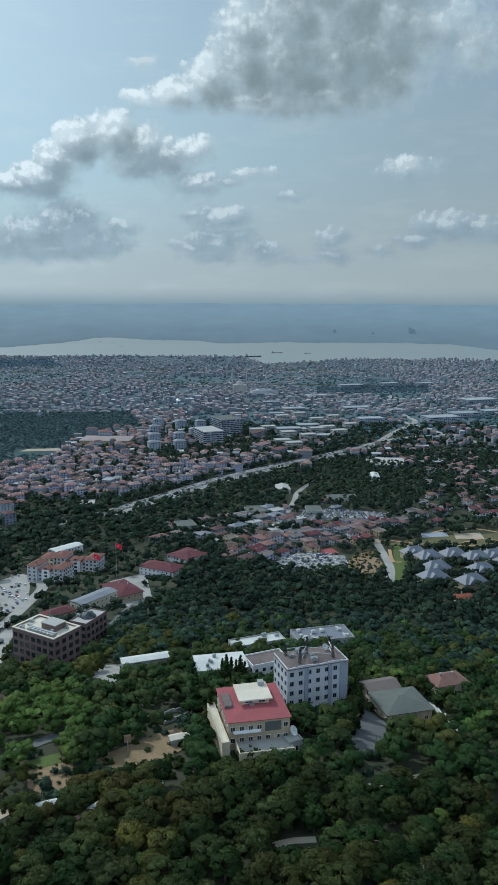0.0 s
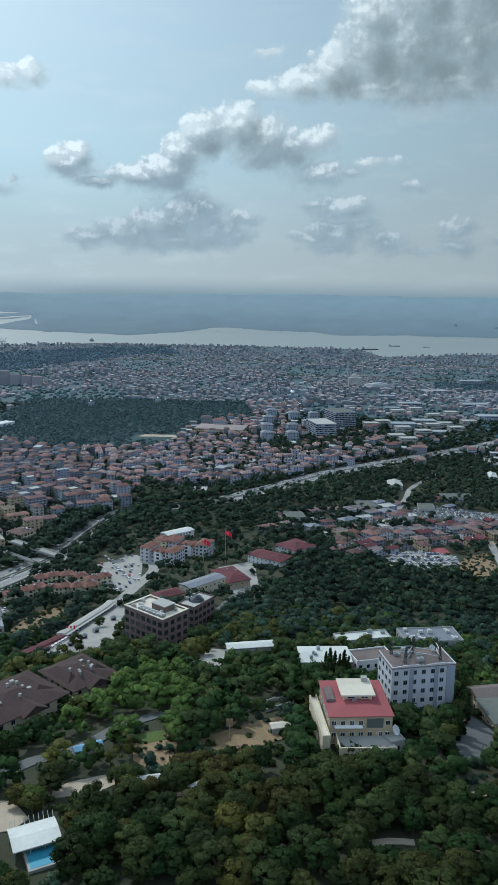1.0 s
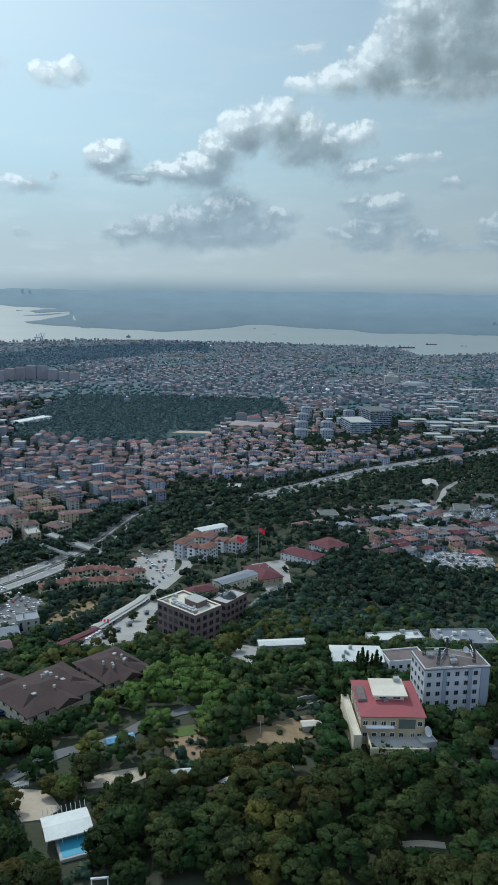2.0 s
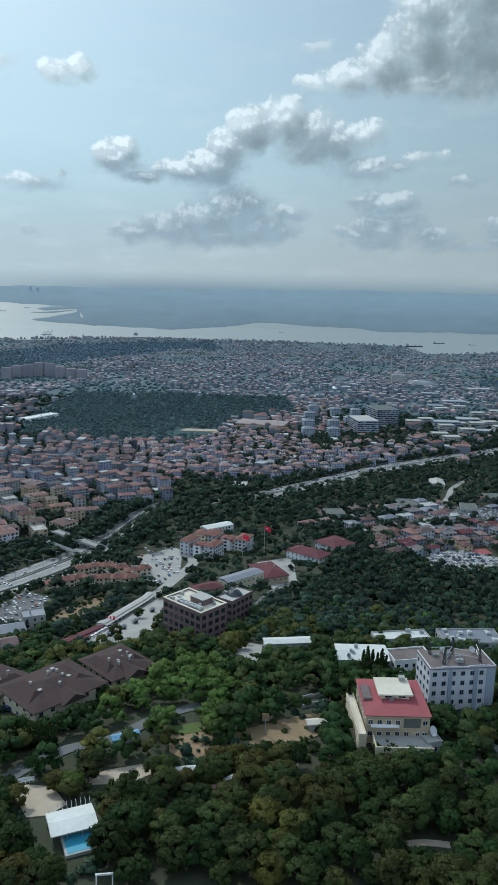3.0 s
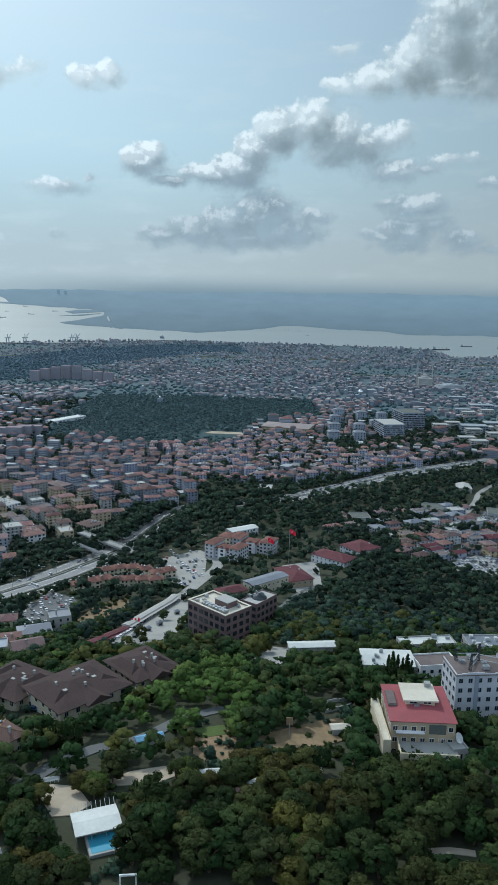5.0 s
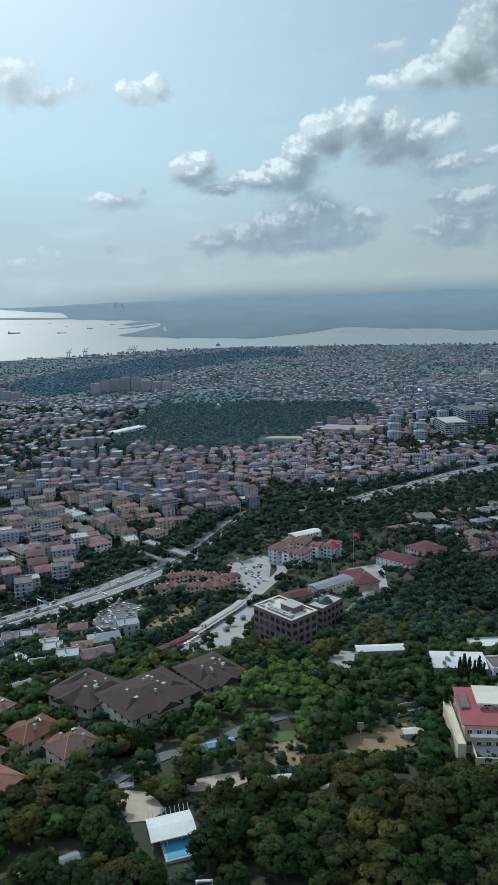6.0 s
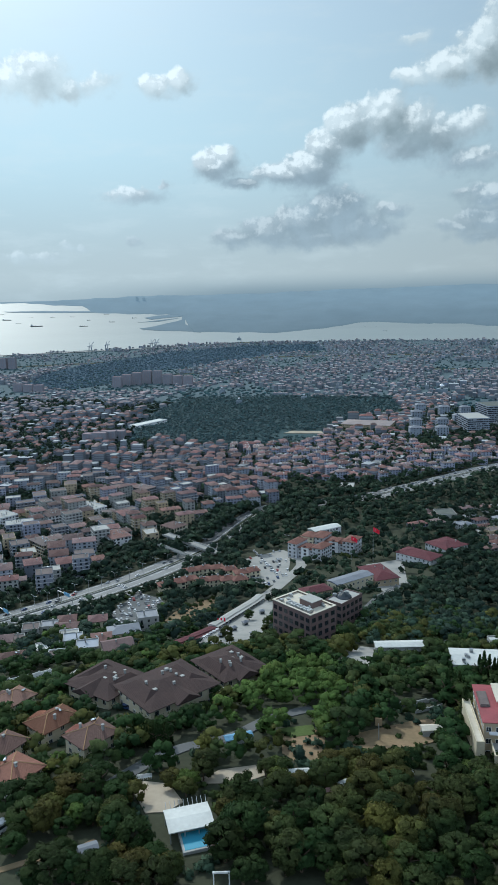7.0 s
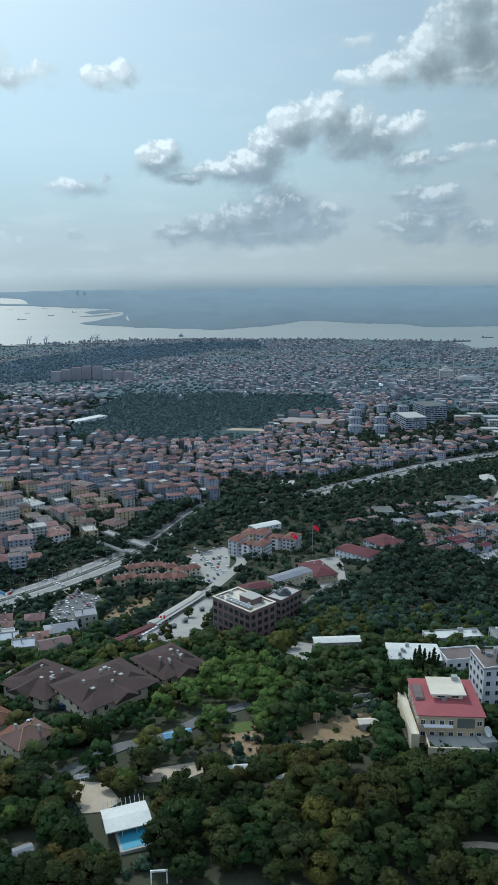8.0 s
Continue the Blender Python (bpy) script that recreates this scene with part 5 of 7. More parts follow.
for _sx in (-3.8, 3.4):
    for _sy in (-1.1, 1.1):
        _g = Geo()
        _g.add([(_sx + 0.5 * math.cos(2 * math.pi * _i / 12), _sy + _q, 0.5 + 0.5 * math.sin(2 * math.pi * _i / 12)) for _q in (-0.15, 0.15) for _i in range(12)], [(_i, (_i + 1) % 12, 12 + (_i + 1) % 12, 12 + _i) for _i in range(12)] + [tuple(range(11, -1, -1)), tuple(range(12, 24))])
        part("wheel", _g, M_TYRE, _r)
_x, _y = -60.0, 139.9
_r = thing("garden_gate", _x, _y, 20, "white steel garden gate on the hillside", "gate")
for _s in (-1, 1):
    _g = Geo(); _g.box(_s * 1.8, 0, -1, 0.3, 0.3, 4.2); part("post", _g, M_FRAME, _r)
_g = Geo(); _g.box(0, 0, 3.2, 4.0, 0.4, 0.4); part("beam", _g, M_FRAME, _r)
take_rect(_x, _y, 20, 6, 6, 1, True)

# flags
for (_x, _y), _h in zip([(-110.1, 605.6), (-128.0, 602.1)], (30.0, 22.0)):
    _r = thing("flagpole", _x, _y, 0, "tall steel flagpole flying a red flag", "flagpole")
    _g = Geo(); _g.cyl(0, 0, -1, 0.28, _h + 1, 10, top=0.12); part("pole", _g, M_STEEL, _r)
    _g, _n = Geo(), 12
    for _i in range(_n + 1):
        for _j in (0, 1):
            for _s in (-0.05, 0.05):
                _g.v.append((0.2 + 5.0 * _i / _n, 0.8 * math.sin(_i * 1.1) * _i / _n + _s, _h - 0.3 - 3.6 * _j - 2.2 * (_i / _n) ** 1.5))
    for _i in range(_n):
        _k = 4 * _i
        _g.f += [(_k, _k + 4, _k + 6, _k + 2), (_k + 1, _k + 3, _k + 7, _k + 5), (_k, _k + 1, _k + 5, _k + 4), (_k + 2, _k + 6, _k + 7, _k + 3)]
        _g.m += [0] * 4
    _f = part("flag", _g, M_RED, _r, "red cloth flag with a white crescent")
    _c = Geo()
    for _i in range(10):
        _t = radians(40 + 28 * _i)
        _c.box(2.2 + 0.55 * math.cos(_t), -0.6, _h - 2.7 + 0.55 * math.sin(_t), 0.28, 0.08, 0.28)
    part("crescent", _c, M_FRAME, _f)

# bridges and gantries over the highway
for (_p, _q), _w, _l in (([(-312.8, 627.6), (-244.4, 590.8)], 8.0, "pale concrete road bridge over the highway"), ([(-300.5, 588.3), (-250.8, 560.8)], 3.0, "narrow concrete footbridge over the highway")):
    _x, _y = (_p[0] + _q[0]) / 2, (_p[1] + _q[1]) / 2
    _len = math.hypot(_q[0] - _p[0], _q[1] - _p[1])
    _r = thing("bridge", _x, _y, math.degrees(math.atan2(_q[1] - _p[1], _q[0] - _p[0])), _l, "bridge")
    _g = Geo(); _g.box(0, 0, 5.6, _len, _w, 0.9); part("deck", _g, M_PAVING, _r)
    for _s in (-1, 1):
        _g = Geo(); _g.box(0, _s * (_w / 2 - 0.15), 6.5, _len, 0.2, 1.0); part("parapet", _g, M_CONCRETE, _r)
    for _i in (-0.42, 0, 0.42):
        _g = Geo(); _g.box(_i * _len, 0, -2, 1.0, _w * 0.7, 7.6); part("pier", _g, M_CONCRETE, _r)
for (_x, _y), _rot in zip([(-297.7, 433.9), (-316.1, 390.7)], (66, 64)):
    _r = thing("sign_gantry", _x, _y, _rot, "steel gantry with a sign panel across the highway", "gantry")
    for _s in (-1, 1):
        _g = Geo(); _g.box(0, _s * 9, -1, 0.4, 0.4, 8); part("post", _g, M_STEEL, _r)
    _g = Geo(); _g.box(0, 0, 6.4, 0.5, 18, 0.6); part("beam", _g, M_STEEL, _r)
    _g = Geo(); _g.box(-0.35, -3, 5.8, 0.15, 7, 2.6); part("sign_panel", _g, M_PLASTICBLUE, _r)
for _i in range(22):
    _t = _i / 21
    _k = _t * 4.999
    _p, _q = HIGHWAY[int(_k)], HIGHWAY[int(_k) + 1]
    _x, _y = _p[0] + (_q[0] - _p[0]) * (_k % 1), _p[1] + (_q[1] - _p[1]) * (_k % 1)
    _r = thing("street_lamp", _x, _y, math.degrees(math.atan2(_q[1] - _p[1], _q[0] - _p[0])), "tall steel highway lamp with two arms", "street lamp", "highway lamps")
    _g = Geo(); _g.cyl(0, 0, 0, 0.16, 11, 8, top=0.08); part("pole", _g, M_STEEL, _r)
    for _s in (-1, 1):
        _g = Geo(); _g.bar((0, 0, 10.8), (0, _s * 2.6, 11.4), 0.06); _g.box(0, _s * 2.9, 11.3, 0.3, 0.9, 0.16); part("arm", _g, M_STEEL, _r)

# far landmarks
building("school_block", "long buff institute with a red hipped roof", -268.8, 1421.2, -1.8, 92.8, 55.9, 3, 4.0, "hip", 3.0, 0.8, M_BUFF, M_FARROOF, 1, 4.0, category="school", chimneys=0)
for _x, _y in [(-170.8, 1346.1), (-182.3, 1439.7), (-194.4, 1546.8), (-126.1, 1358.5), (-134.8, 1453.8), (-109.2, 1510.7), (-105.4, 1628.9), (-200.0, 1653.0), (-148.1, 1628.1)]:
    building("tower_block", "stepped apartment block with pale roofs", _x, _y, 20, 21, 17, 6, 3.0, "hip", 3.5, 0.8, M_BLUEGREY, M_SLATE, 1, 4.5, category="apartments", chimneys=0, group="stepped apartment blocks")
building("glass_office", "dark blue glass office slab", -47.7, 1559.5, 25.3, 44.9, 62.9, 9, 3.8, "flat", wall=M_BLUEGREY, roofing=M_GREYGREEN, detail=1, pitch=3.0, ww=2.4, wh=2.4, category="office", chimneys=0)
building("glass_office", "pale banded office block", -78.3, 1444.9, 21.7, 40.3, 67.8, 7, 3.8, "flat", wall=M_BLUEGREY, roofing=M_PALEROOF, detail=1, pitch=3.0, ww=2.4, wh=2.0, category="office", chimneys=0)
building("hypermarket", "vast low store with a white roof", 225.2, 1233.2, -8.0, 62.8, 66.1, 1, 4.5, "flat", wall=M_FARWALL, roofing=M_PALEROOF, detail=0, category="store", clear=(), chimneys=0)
building("white_hall", "white vaulted hall among trees", 186.3, 1105.9, -4.1, 14.1, 30.9, 1, 6.0, "gable", 2.0, 0.4, M_WHITEWALL, M_WHITEROOF, 0, category="hall", chimneys=0)
building("white_hall", "white vaulted hall beside the street", 46.5, 1017.8, 2.2, 19.1, 29.9, 1, 5.5, "gable", 2.4, 0.4, M_CONCRETE, M_PALEROOF, 0, category="hall", chimneys=0)
for _a, _l in (((-201.9, 925.8, 8.3, 22.1, 28.9), "white hall at the edge of the quarter"), ((8.4, 888.2, 2.7, 33.4, 31.4), "low flat roofed pavilion"), ((78.1, 890.2, 0.8, 23.5, 31.4), "low flat roofed pavilion"), ((121.1, 961.8, 6.4, 48.9, 29.9), "low institute with grey roofs"), ((-70.0, 809.3, 17.6, 25.8, 27.1), "dark roofed low house")):
    building("pavilion", _l, *_a[:3], _a[3] * 0.8, _a[4] * 0.8, 1, 4.2, "flat", wall=M_CONCRETE, roofing=M_GREYGREEN if "low" in _l else M_PALEROOF, detail=1, category="pavilion", chimneys=0)

_x, _y = -30.1, 2332.1
_r = thing("mosque", _x, _y, 10, "pale stone mosque with a dome and two minarets", "mosque")
_r.scale = (1.3, 1.3, 1.7)
_g = Geo(); _g.box(0, 0, -3, 30, 28, 19); part("hall", _g, M_CONCRETE, _r)
_g = Geo()
for _k in range(5):
    _g.cyl(0, 0, 12 + 2.6 * _k, 12 * math.cos(_k * 0.31), 2.6, 16, top=12 * math.cos((_k + 1) * 0.31))
part("dome", _g, M_PALEROOF, _r, smooth=True)
for _s in (-1, 1):
    _g = Geo(); _g.cyl(_s * 17, 0, -3, 1.6, 45, 10, top=1.2); _g.cyl(_s * 17, 0, 30, 2.4, 1.2, 10); _g.cyl(_s * 17, 0, 42, 1.3, 7, 10, top=0.05); part("minaret", _g, M_CONCRETE, _r)
_g = Geo(); _g.box(0, 0, 0, 2.8, 0.5, 1.1)
_balcony = _g.mesh("balcony", [M_FARWALL], False)
for (_x, _y), _fl in zip([(-1130.3, 1999.5), (-1120.3, 2040.8), (-1101.4, 2070.7), (-1082.2, 2101.1), (-1049.5, 2105.3), (-1004.6, 2083.6), (-966.8, 2075.0), (-929.7, 2066.6)] + [(-724.1, 1173.0), (-704.3, 1170.9), (-696.5, 1189.4), (-688.5, 1208.4)] + [(-1808.6, 2361.4), (-1774.0, 2368.8), (-1388.5, 1871.6), (-1348.6, 1865.4), (-1309.4, 1859.2)], (13, 14, 15, 16, 16, 13, 12, 12, 8, 9, 9, 8, 16, 17, 9, 9, 9)):
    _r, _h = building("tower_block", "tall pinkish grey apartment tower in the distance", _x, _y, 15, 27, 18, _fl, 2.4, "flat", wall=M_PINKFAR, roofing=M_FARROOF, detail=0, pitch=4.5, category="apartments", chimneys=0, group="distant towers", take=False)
    for _k in (-9.5, -3.2, 3.2, 9.5):
        for _q in range(_fl):
            part("balcony", _balcony, M_FARWALL, _r).location = (_k, -9.05, 0.5 + 2.4 * _q)
building("white_hall", "long white pavilion at the edge of a park", -715.4, 1382.0, 72.1, 88.9, 23.2, 2, 3.5, "flat", wall=M_WHITEWALL, roofing=M_WHITEROOF, detail=1, category="hall", chimneys=0)
for _x, _y in [(78.7, 1515.2), (103.9, 1553.6), (116.0, 1480.5), (140.5, 1570.4), (166.6, 1595.3), (184.3, 1541.1), (62.9, 1411.9), (82.4, 1381.1), (40.6, 1591.1), (16.3, 1551.0), (220.3, 1638.9), (153.7, 1723.6), (197.5, 1769.7), (120.8, 1814.6), (77.9, 1766.2)]:
    building("office_block", "pale banded office block with a flat roof", _x, _y, 12 + 0.03 * _x, 30, 20, 4, 3.2, "flat", wall=M_CONCRETE, roofing=M_PALEROOF, detail=1, pitch=4.0, ww=2.6, category="office", chimneys=0, group="far office blocks")

# arena beside the mosque
_x, _y = 43.4, 2290.0
_r = thing("arena", _x, _y, 8, "low pale arena under a shallow vaulted roof", "arena")
_g = Geo(); _g.cyl(0, 0, -4, 44, 13, 28); part("wall", _g, M_FARWALL, _r)
_g = Geo()
for _k in range(5):
    _g.cyl(0, 0, 9 + 2.2 * _k, 47 * math.cos(_k * 0.30), 2.2, 28, top=47 * math.cos((_k + 1) * 0.30))
part("roof", _g, M_FARPALE, _r, smooth=True)

# stores, offices and depots round the interchange: x, y, length, storeys, dark
for _x, _y, _w, _fl, _dk in ((59.4, 2052.1, 46, 3, 0), (112.9, 1915.7, 57, 3, 0), (198.2, 2240.2, 67, 2, 0), (262.6, 2084.0, 39, 2, 0), (274.3, 1942.7, 65, 3, 1), (127.6, 1635.0, 49, 3, 0), (80.5, 1552.4, 52, 4, 0), (146.6, 1509.9, 39, 2, 0), (279.8, 1744.7, 59, 3, 1), (444.7, 1749.9, 80, 4, 1),
                              (523.9, 1846.6, 71, 3, 1), (625.1, 2072.8, 96, 5, 0), (585.4, 2550.7, 58, 3, 0), (471.8, 2551.8, 58, 3, 0), (331.9, 2497.5, 75, 3, 0), (606.8, 1890.5, 59, 3, 0), (65.6, 1793.3, 35, 4, 0), (372.6, 1924.3, 44, 2, 0)):
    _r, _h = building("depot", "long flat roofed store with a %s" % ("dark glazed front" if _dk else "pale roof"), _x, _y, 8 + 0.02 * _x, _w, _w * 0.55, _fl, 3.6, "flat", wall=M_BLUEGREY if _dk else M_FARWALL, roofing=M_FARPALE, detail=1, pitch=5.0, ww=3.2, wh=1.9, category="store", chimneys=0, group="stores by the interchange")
    roof_units(_r, _h + 0.2, 3, _w * 0.8, _w * 0.4, RNG, M_WHITEROOF)
for _x, _y, _w in ((24.7, 1361.3, 34), (53.8, 1315.9, 33), (15.9, 1513.4, 34)):
    building("terrace_row", "long row of red roofed apartments by the highway", _x, _y, 60, _w, 15, 4, 3.0, "hip", 2.4, 0.6, M_RENDER, M_TERRA, 1, category="apartments", chimneys=0, group="red roofed rows")

# towers on the opposite shore, glowing in its haze colour
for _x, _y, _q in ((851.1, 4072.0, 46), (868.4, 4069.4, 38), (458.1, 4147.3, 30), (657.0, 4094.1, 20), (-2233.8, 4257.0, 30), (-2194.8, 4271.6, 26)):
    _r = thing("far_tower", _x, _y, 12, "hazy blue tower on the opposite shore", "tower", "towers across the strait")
    _g = Geo(); _g.box(0, 0, -4, 15, 12, _q + 4); part("shaft", _g, M_HAZELAND, _r)
    _g = Geo(); _g.box(0, 0, _q, 9, 7, 4); part("crown", _g, M_HAZELAND, _r)

# kiosks on the forecourt
for _x, _y in [(-143.3, 347.0), (-144.8, 369.2), (-144.1, 385.6), (-127.4, 353.0), (-145.5, 419.7)]:
    _r = thing("kiosk", _x, _y, RNG.uniform(0, 90), "small grey kiosk standing on the paved forecourt", "kiosk", "kiosks")
    _g = Geo(); _g.box(0, 0, 0, 3.0, 2.4, 2.5); part("body", _g, M_CONCRETE, _r)
    _g = Geo(); _g.hip(0, 0, 2.5, 3.6, 3.0, 0.8, along="w"); part("roof", _g, M_SLATE, _r)
    _g = Geo(); _g.box(0, -1.22, 1.0, 2.0, 0.08, 1.0); part("hatch", _g, M_GLASS, _r)


# ---- quarters of apartment houses ----
SINGLE, JOINED = [], []
PARK = [[(-663.0, 1212.9), (-749.3, 1399.2), (-825.6, 1796.0), (-658.0, 1852.5), (-300.7, 1902.7), (-235.8, 1647.8), (-343.6, 1468.1), (-332.0, 1247.8), (-438.4, 1170.6)], [(139.9, 916.3), (79.9, 1057.2), (111.9, 1240.2), (191.4, 1270.5), (289.7, 1197.2), (210.9, 920.3)]]
HILL_WOOD = [[(-1456.3, 1993.6), (-1563.9, 2258.5), (-1561.6, 2494.6), (-1512.2, 2620.6), (-1460.6, 2758.4), (-1404.2, 2904.9), (-1144.9, 3166.5), (-861.1, 3255.5), (-744.3, 3085.8), (-931.4, 2980.9), (-1010.0, 2789.4), (-1130.5, 2519.7), (-1247.5, 2349.7), (-1188.9, 2087.0), (-1247.8, 1893.2)], [(223.1, 2529.0), (617.4, 2607.4), (564.3, 2377.9), (203.1, 2296.3)]]
for _p in PARK:
    take_poly(_p)
# park and hill floors repeat the haze-tinted colour of their trees
patch("wood_floor", PARK[0], M_WOODS, 0.3, "haze-tinted floor of a wooded park", "ground", False)
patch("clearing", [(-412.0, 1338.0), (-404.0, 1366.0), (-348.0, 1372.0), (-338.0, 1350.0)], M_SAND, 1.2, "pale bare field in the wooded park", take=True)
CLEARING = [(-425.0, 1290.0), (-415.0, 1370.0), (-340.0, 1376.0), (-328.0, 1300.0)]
patch("wood_floor", HILL_WOOD[0], M_HILLWOOD, 0.3, "haze-tinted floor of the wood on a far hill", "ground", False)

def quarter(poly, rot, pitch_x, pitch_y, floors, roofs, label, name="apartment_house", keep=0.85, group="", size=(12, 20), walls=(M_RENDER,), fh=3.0, seed=1, limit=400):
    """Houses on jittered lots of a turned grid inside poly."""
    rng = random.Random(seed)
    cx, cy = sum(p[0] for p in poly) / len(poly), sum(p[1] for p in poly) / len(poly)
    c, s = math.cos(radians(rot)), math.sin(radians(rot))
    reach = max(math.hypot(p[0] - cx, p[1] - cy) for p in poly)
    n, made = int(reach / min(pitch_x, pitch_y)) + 2, 0
    for i in range(-n, n + 1):
        for j in range(-n, n + 1):
            u, v = (i + 0.5 * noise.noise((j * 1.7, seed, 0.5))) * pitch_x + rng.uniform(-3, 3), j * pitch_y + rng.uniform(-3, 3)
            x, y = cx + u * c - v * s, cy + u * s + v * c
            if not inside(poly, np.array(x), np.array(y)) or rng.random() > keep or not is_free(x, y):
                continue
            turn = rot + 40 * noise.noise((x * 0.005, y * 0.005, 2.5)) + rng.choice((0, 0, 0, 90))
            w, d = rng.uniform(*size), rng.uniform(size[0], size[1]) * 0.8
            w, d = min(w, pitch_x - 2.0), min(d, pitch_y - 2.0)
            kind, rm = rng.choice(roofs)
            fl = max(1, rng.choice(floors))
            if name == "apartment_house" and len(SINGLE) >= 285:
                take_rect(x, y, rot, w, d, 1.5)
                JOINED.append((x, y, turn + rng.uniform(-5, 5), w, d, fl * fh, kind))
                continue
            if name == "apartment_house":
                SINGLE.append(1)
            building(name, label, x, y, turn + rng.uniform(-6, 6), w, d, fl, fh, kind, rng.uniform(1.6, 2.4), 0.5, rng.choice(walls), rm, 1, 3.6, category="apartments" if fl > 2 else "house", group=group, chimneys=1 if math.hypot(x, y) < 900 else 0, seed=seed, clear=(), heater=rng.choice((0, 0, 1, 1)) if math.hypot(x, y) < 1050 else 0, bands=rng.random() < 0.4 and fl > 2)
            made += 1
            if made >= limit:
                return


for _a, _fl, _rm, _wl in (((-468.1, 671.7, -38.2, 56.8, 37.2), 5, M_TERRA, M_WHITEWALL), ((-477.5, 626.8, 38.1, 32.2, 28.2), 5, M_PALEROOF, M_RENDER), ((-356.2, 611.0, -39.0, 43.2, 27.4), 4, M_TERRA, M_WHITEWALL), ((-440.7, 828.3, -21.7, 39.7, 46.3), 4, M_TERRA, M_RENDER),
                         ((-519.7, 656.0, -24.0, 50.3, 27.9), 5, M_PALEROOF, M_WHITEWALL), ((-321.9, 665.8, -22.8, 20.3, 21.1), 3, M_TERRA, M_CREAM), ((-403.4, 585.9, -24.6, 26.2, 13.6), 4, M_TERRA, M_CREAM), ((-405.4, 563.5, -27.6, 32.4, 14.7), 5, M_BROWNFELT, M_BUFF), ((-448.9, 720.8, -22.0, 28.3, 22.6), 4, M_PALEROOF, M_WHITEWALL)):
    building("apartment_house", "large apartment house with white floor bands and roof heaters", *_a[:3], min(_a[3], 28.0), min(_a[4], 19.0), _fl, 3.0, "flat" if _rm is M_PALEROOF else "hip", 1.8, 0.6, _wl, _rm, 1, 3.4, 1.9, 1.7, "apartments", "apartment houses", chimneys=3, clear=(), heater=7, bands=True)

TILE, FLATW, FLATG = ("hip", M_TERRA), ("flat", M_PALEROOF), ("flat", M_BROWNFELT)
quarter([(-454.1, 526.2), (-569.8, 706.4), (-536.0, 835.7), (-374.5, 801.7), (-311.3, 770.7), (-324.2, 651.3), (-325.7, 584.0), (-319.8, 473.6), (-343.3, 416.4), (-367.5, 421.9)], 48, 25, 21, (3, 4, 5, 6), (TILE, TILE, TILE, TILE, FLATG, FLATW, FLATG), "tall apartment house under a tiled roof", keep=0.78, group="apartment houses", walls=(M_RENDER, M_RENDER, M_BUFF, M_CONCRETE), size=(11, 22), seed=3)
quarter([(-628.9, 739.1), (-761.4, 901.3), (-521.8, 966.3), (-317.1, 952.3), (-262.0, 827.1), (-298.7, 773.5), (-377.0, 807.3), (-540.0, 842.0)], 46, 23, 19.5, (3, 4, 5, 6), (TILE, TILE, TILE, TILE, TILE, FLATG, FLATW), "four storey apartment house under a tiled roof", keep=0.8, group="apartment houses", size=(10, 19), seed=4)
quarter([(-512.3, 948.3), (-575.3, 1108.0), (-477.0, 1191.1), (-391.6, 1179.7), (-314.8, 945.3)], 20, 20, 17, (3, 4, 4), (TILE, TILE, TILE, FLATG), "apartment house under a haze-muted tiled roof", group="apartment houses", size=(9, 16), seed=5)
quarter([(-311.0, 900.8), (-431.0, 1262.8), (-404.1, 1405.8), (-285.5, 1345.1), (-196.0, 1289.7), (-157.7, 980.6), (-236.2, 964.3)], 24, 20, 18, (2, 3, 4), (TILE, TILE, TILE, TILE, TILE, FLATW), "apartment house with hipped terracotta roofs", group="red roofed quarter", size=(9, 16), seed=6)
quarter([(-159.4, 1016.2), (-186.2, 1289.8), (-66.3, 1235.8), (-0.8, 1264.0), (60.2, 1350.5), (26.8, 1211.7), (-88.2, 1046.3)], 24, 20, 18, (2, 3, 4), (TILE, TILE, TILE, FLATG), "low apartment house under a tiled roof", group="red roofed quarter", size=(9, 17), seed=7)
quarter([(-22.8, 650.6), (-22.7, 730.8), (23.5, 767.8), (74.5, 809.5), (170.8, 857.3), (175.4, 815.6), (113.4, 735.2), (53.1, 687.2), (15.1, 651.2)], 35, 19, 16, (2, 2, 3), (TILE, TILE, TILE, ("gable", M_MAROON), FLATG), "small village house under a red tiled roof", "village_house", 0.9, "village houses", (9, 16), (M_RENDER, M_RENDER, M_BUFF, M_GREYWALL), seed=8)
quarter([(165.4, 829.1), (284.9, 824.1), (370.8, 932.8), (457.4, 1160.3), (289.7, 1197.2), (210.9, 920.3)], 20, 26, 22, (1, 2, 2), (TILE, TILE, ("hip", M_MAROON), FLATG), "house under a reddish roof among trees", "village_house", 0.6, "houses in the trees", (10, 18), (M_GREYWALL, M_RENDER), seed=9)
quarter([(-91.9, 742.8), (-90.2, 835.8), (-14.1, 895.4), (117.7, 966.4), (139.9, 916.3), (35.9, 781.0), (-22.7, 730.8)], 35, 23, 20, (1, 2), (TILE, TILE, FLATG, FLATW, ("hip", M_SLATE)), "low house among trees beside the highway", "village_house", 0.75, "houses in the trees", (10, 20), (M_GREYWALL, M_RENDER), seed=10)
quarter([(-231.7, 261.2), (-326.3, 372.5), (-298.2, 393.8), (-205.4, 407.1), (-164.9, 345.4), (-155.6, 278.1), (-205.2, 267.7)], 33, 24, 22, (1, 2), (TILE, FLATG, FLATW), "garden house near the highway", "village_house", 0.5, "garden houses", (9, 14), (M_WHITEWALL, M_CREAM), seed=11)


# ---- distant quarters, too far to pick apart ----
def open_field(x, y):
    return noise.noise((x * 0.0028, y * 0.0022, 3.3)) + 0.4 * noise.noise((x * 0.011, y * 0.009, 1.3))


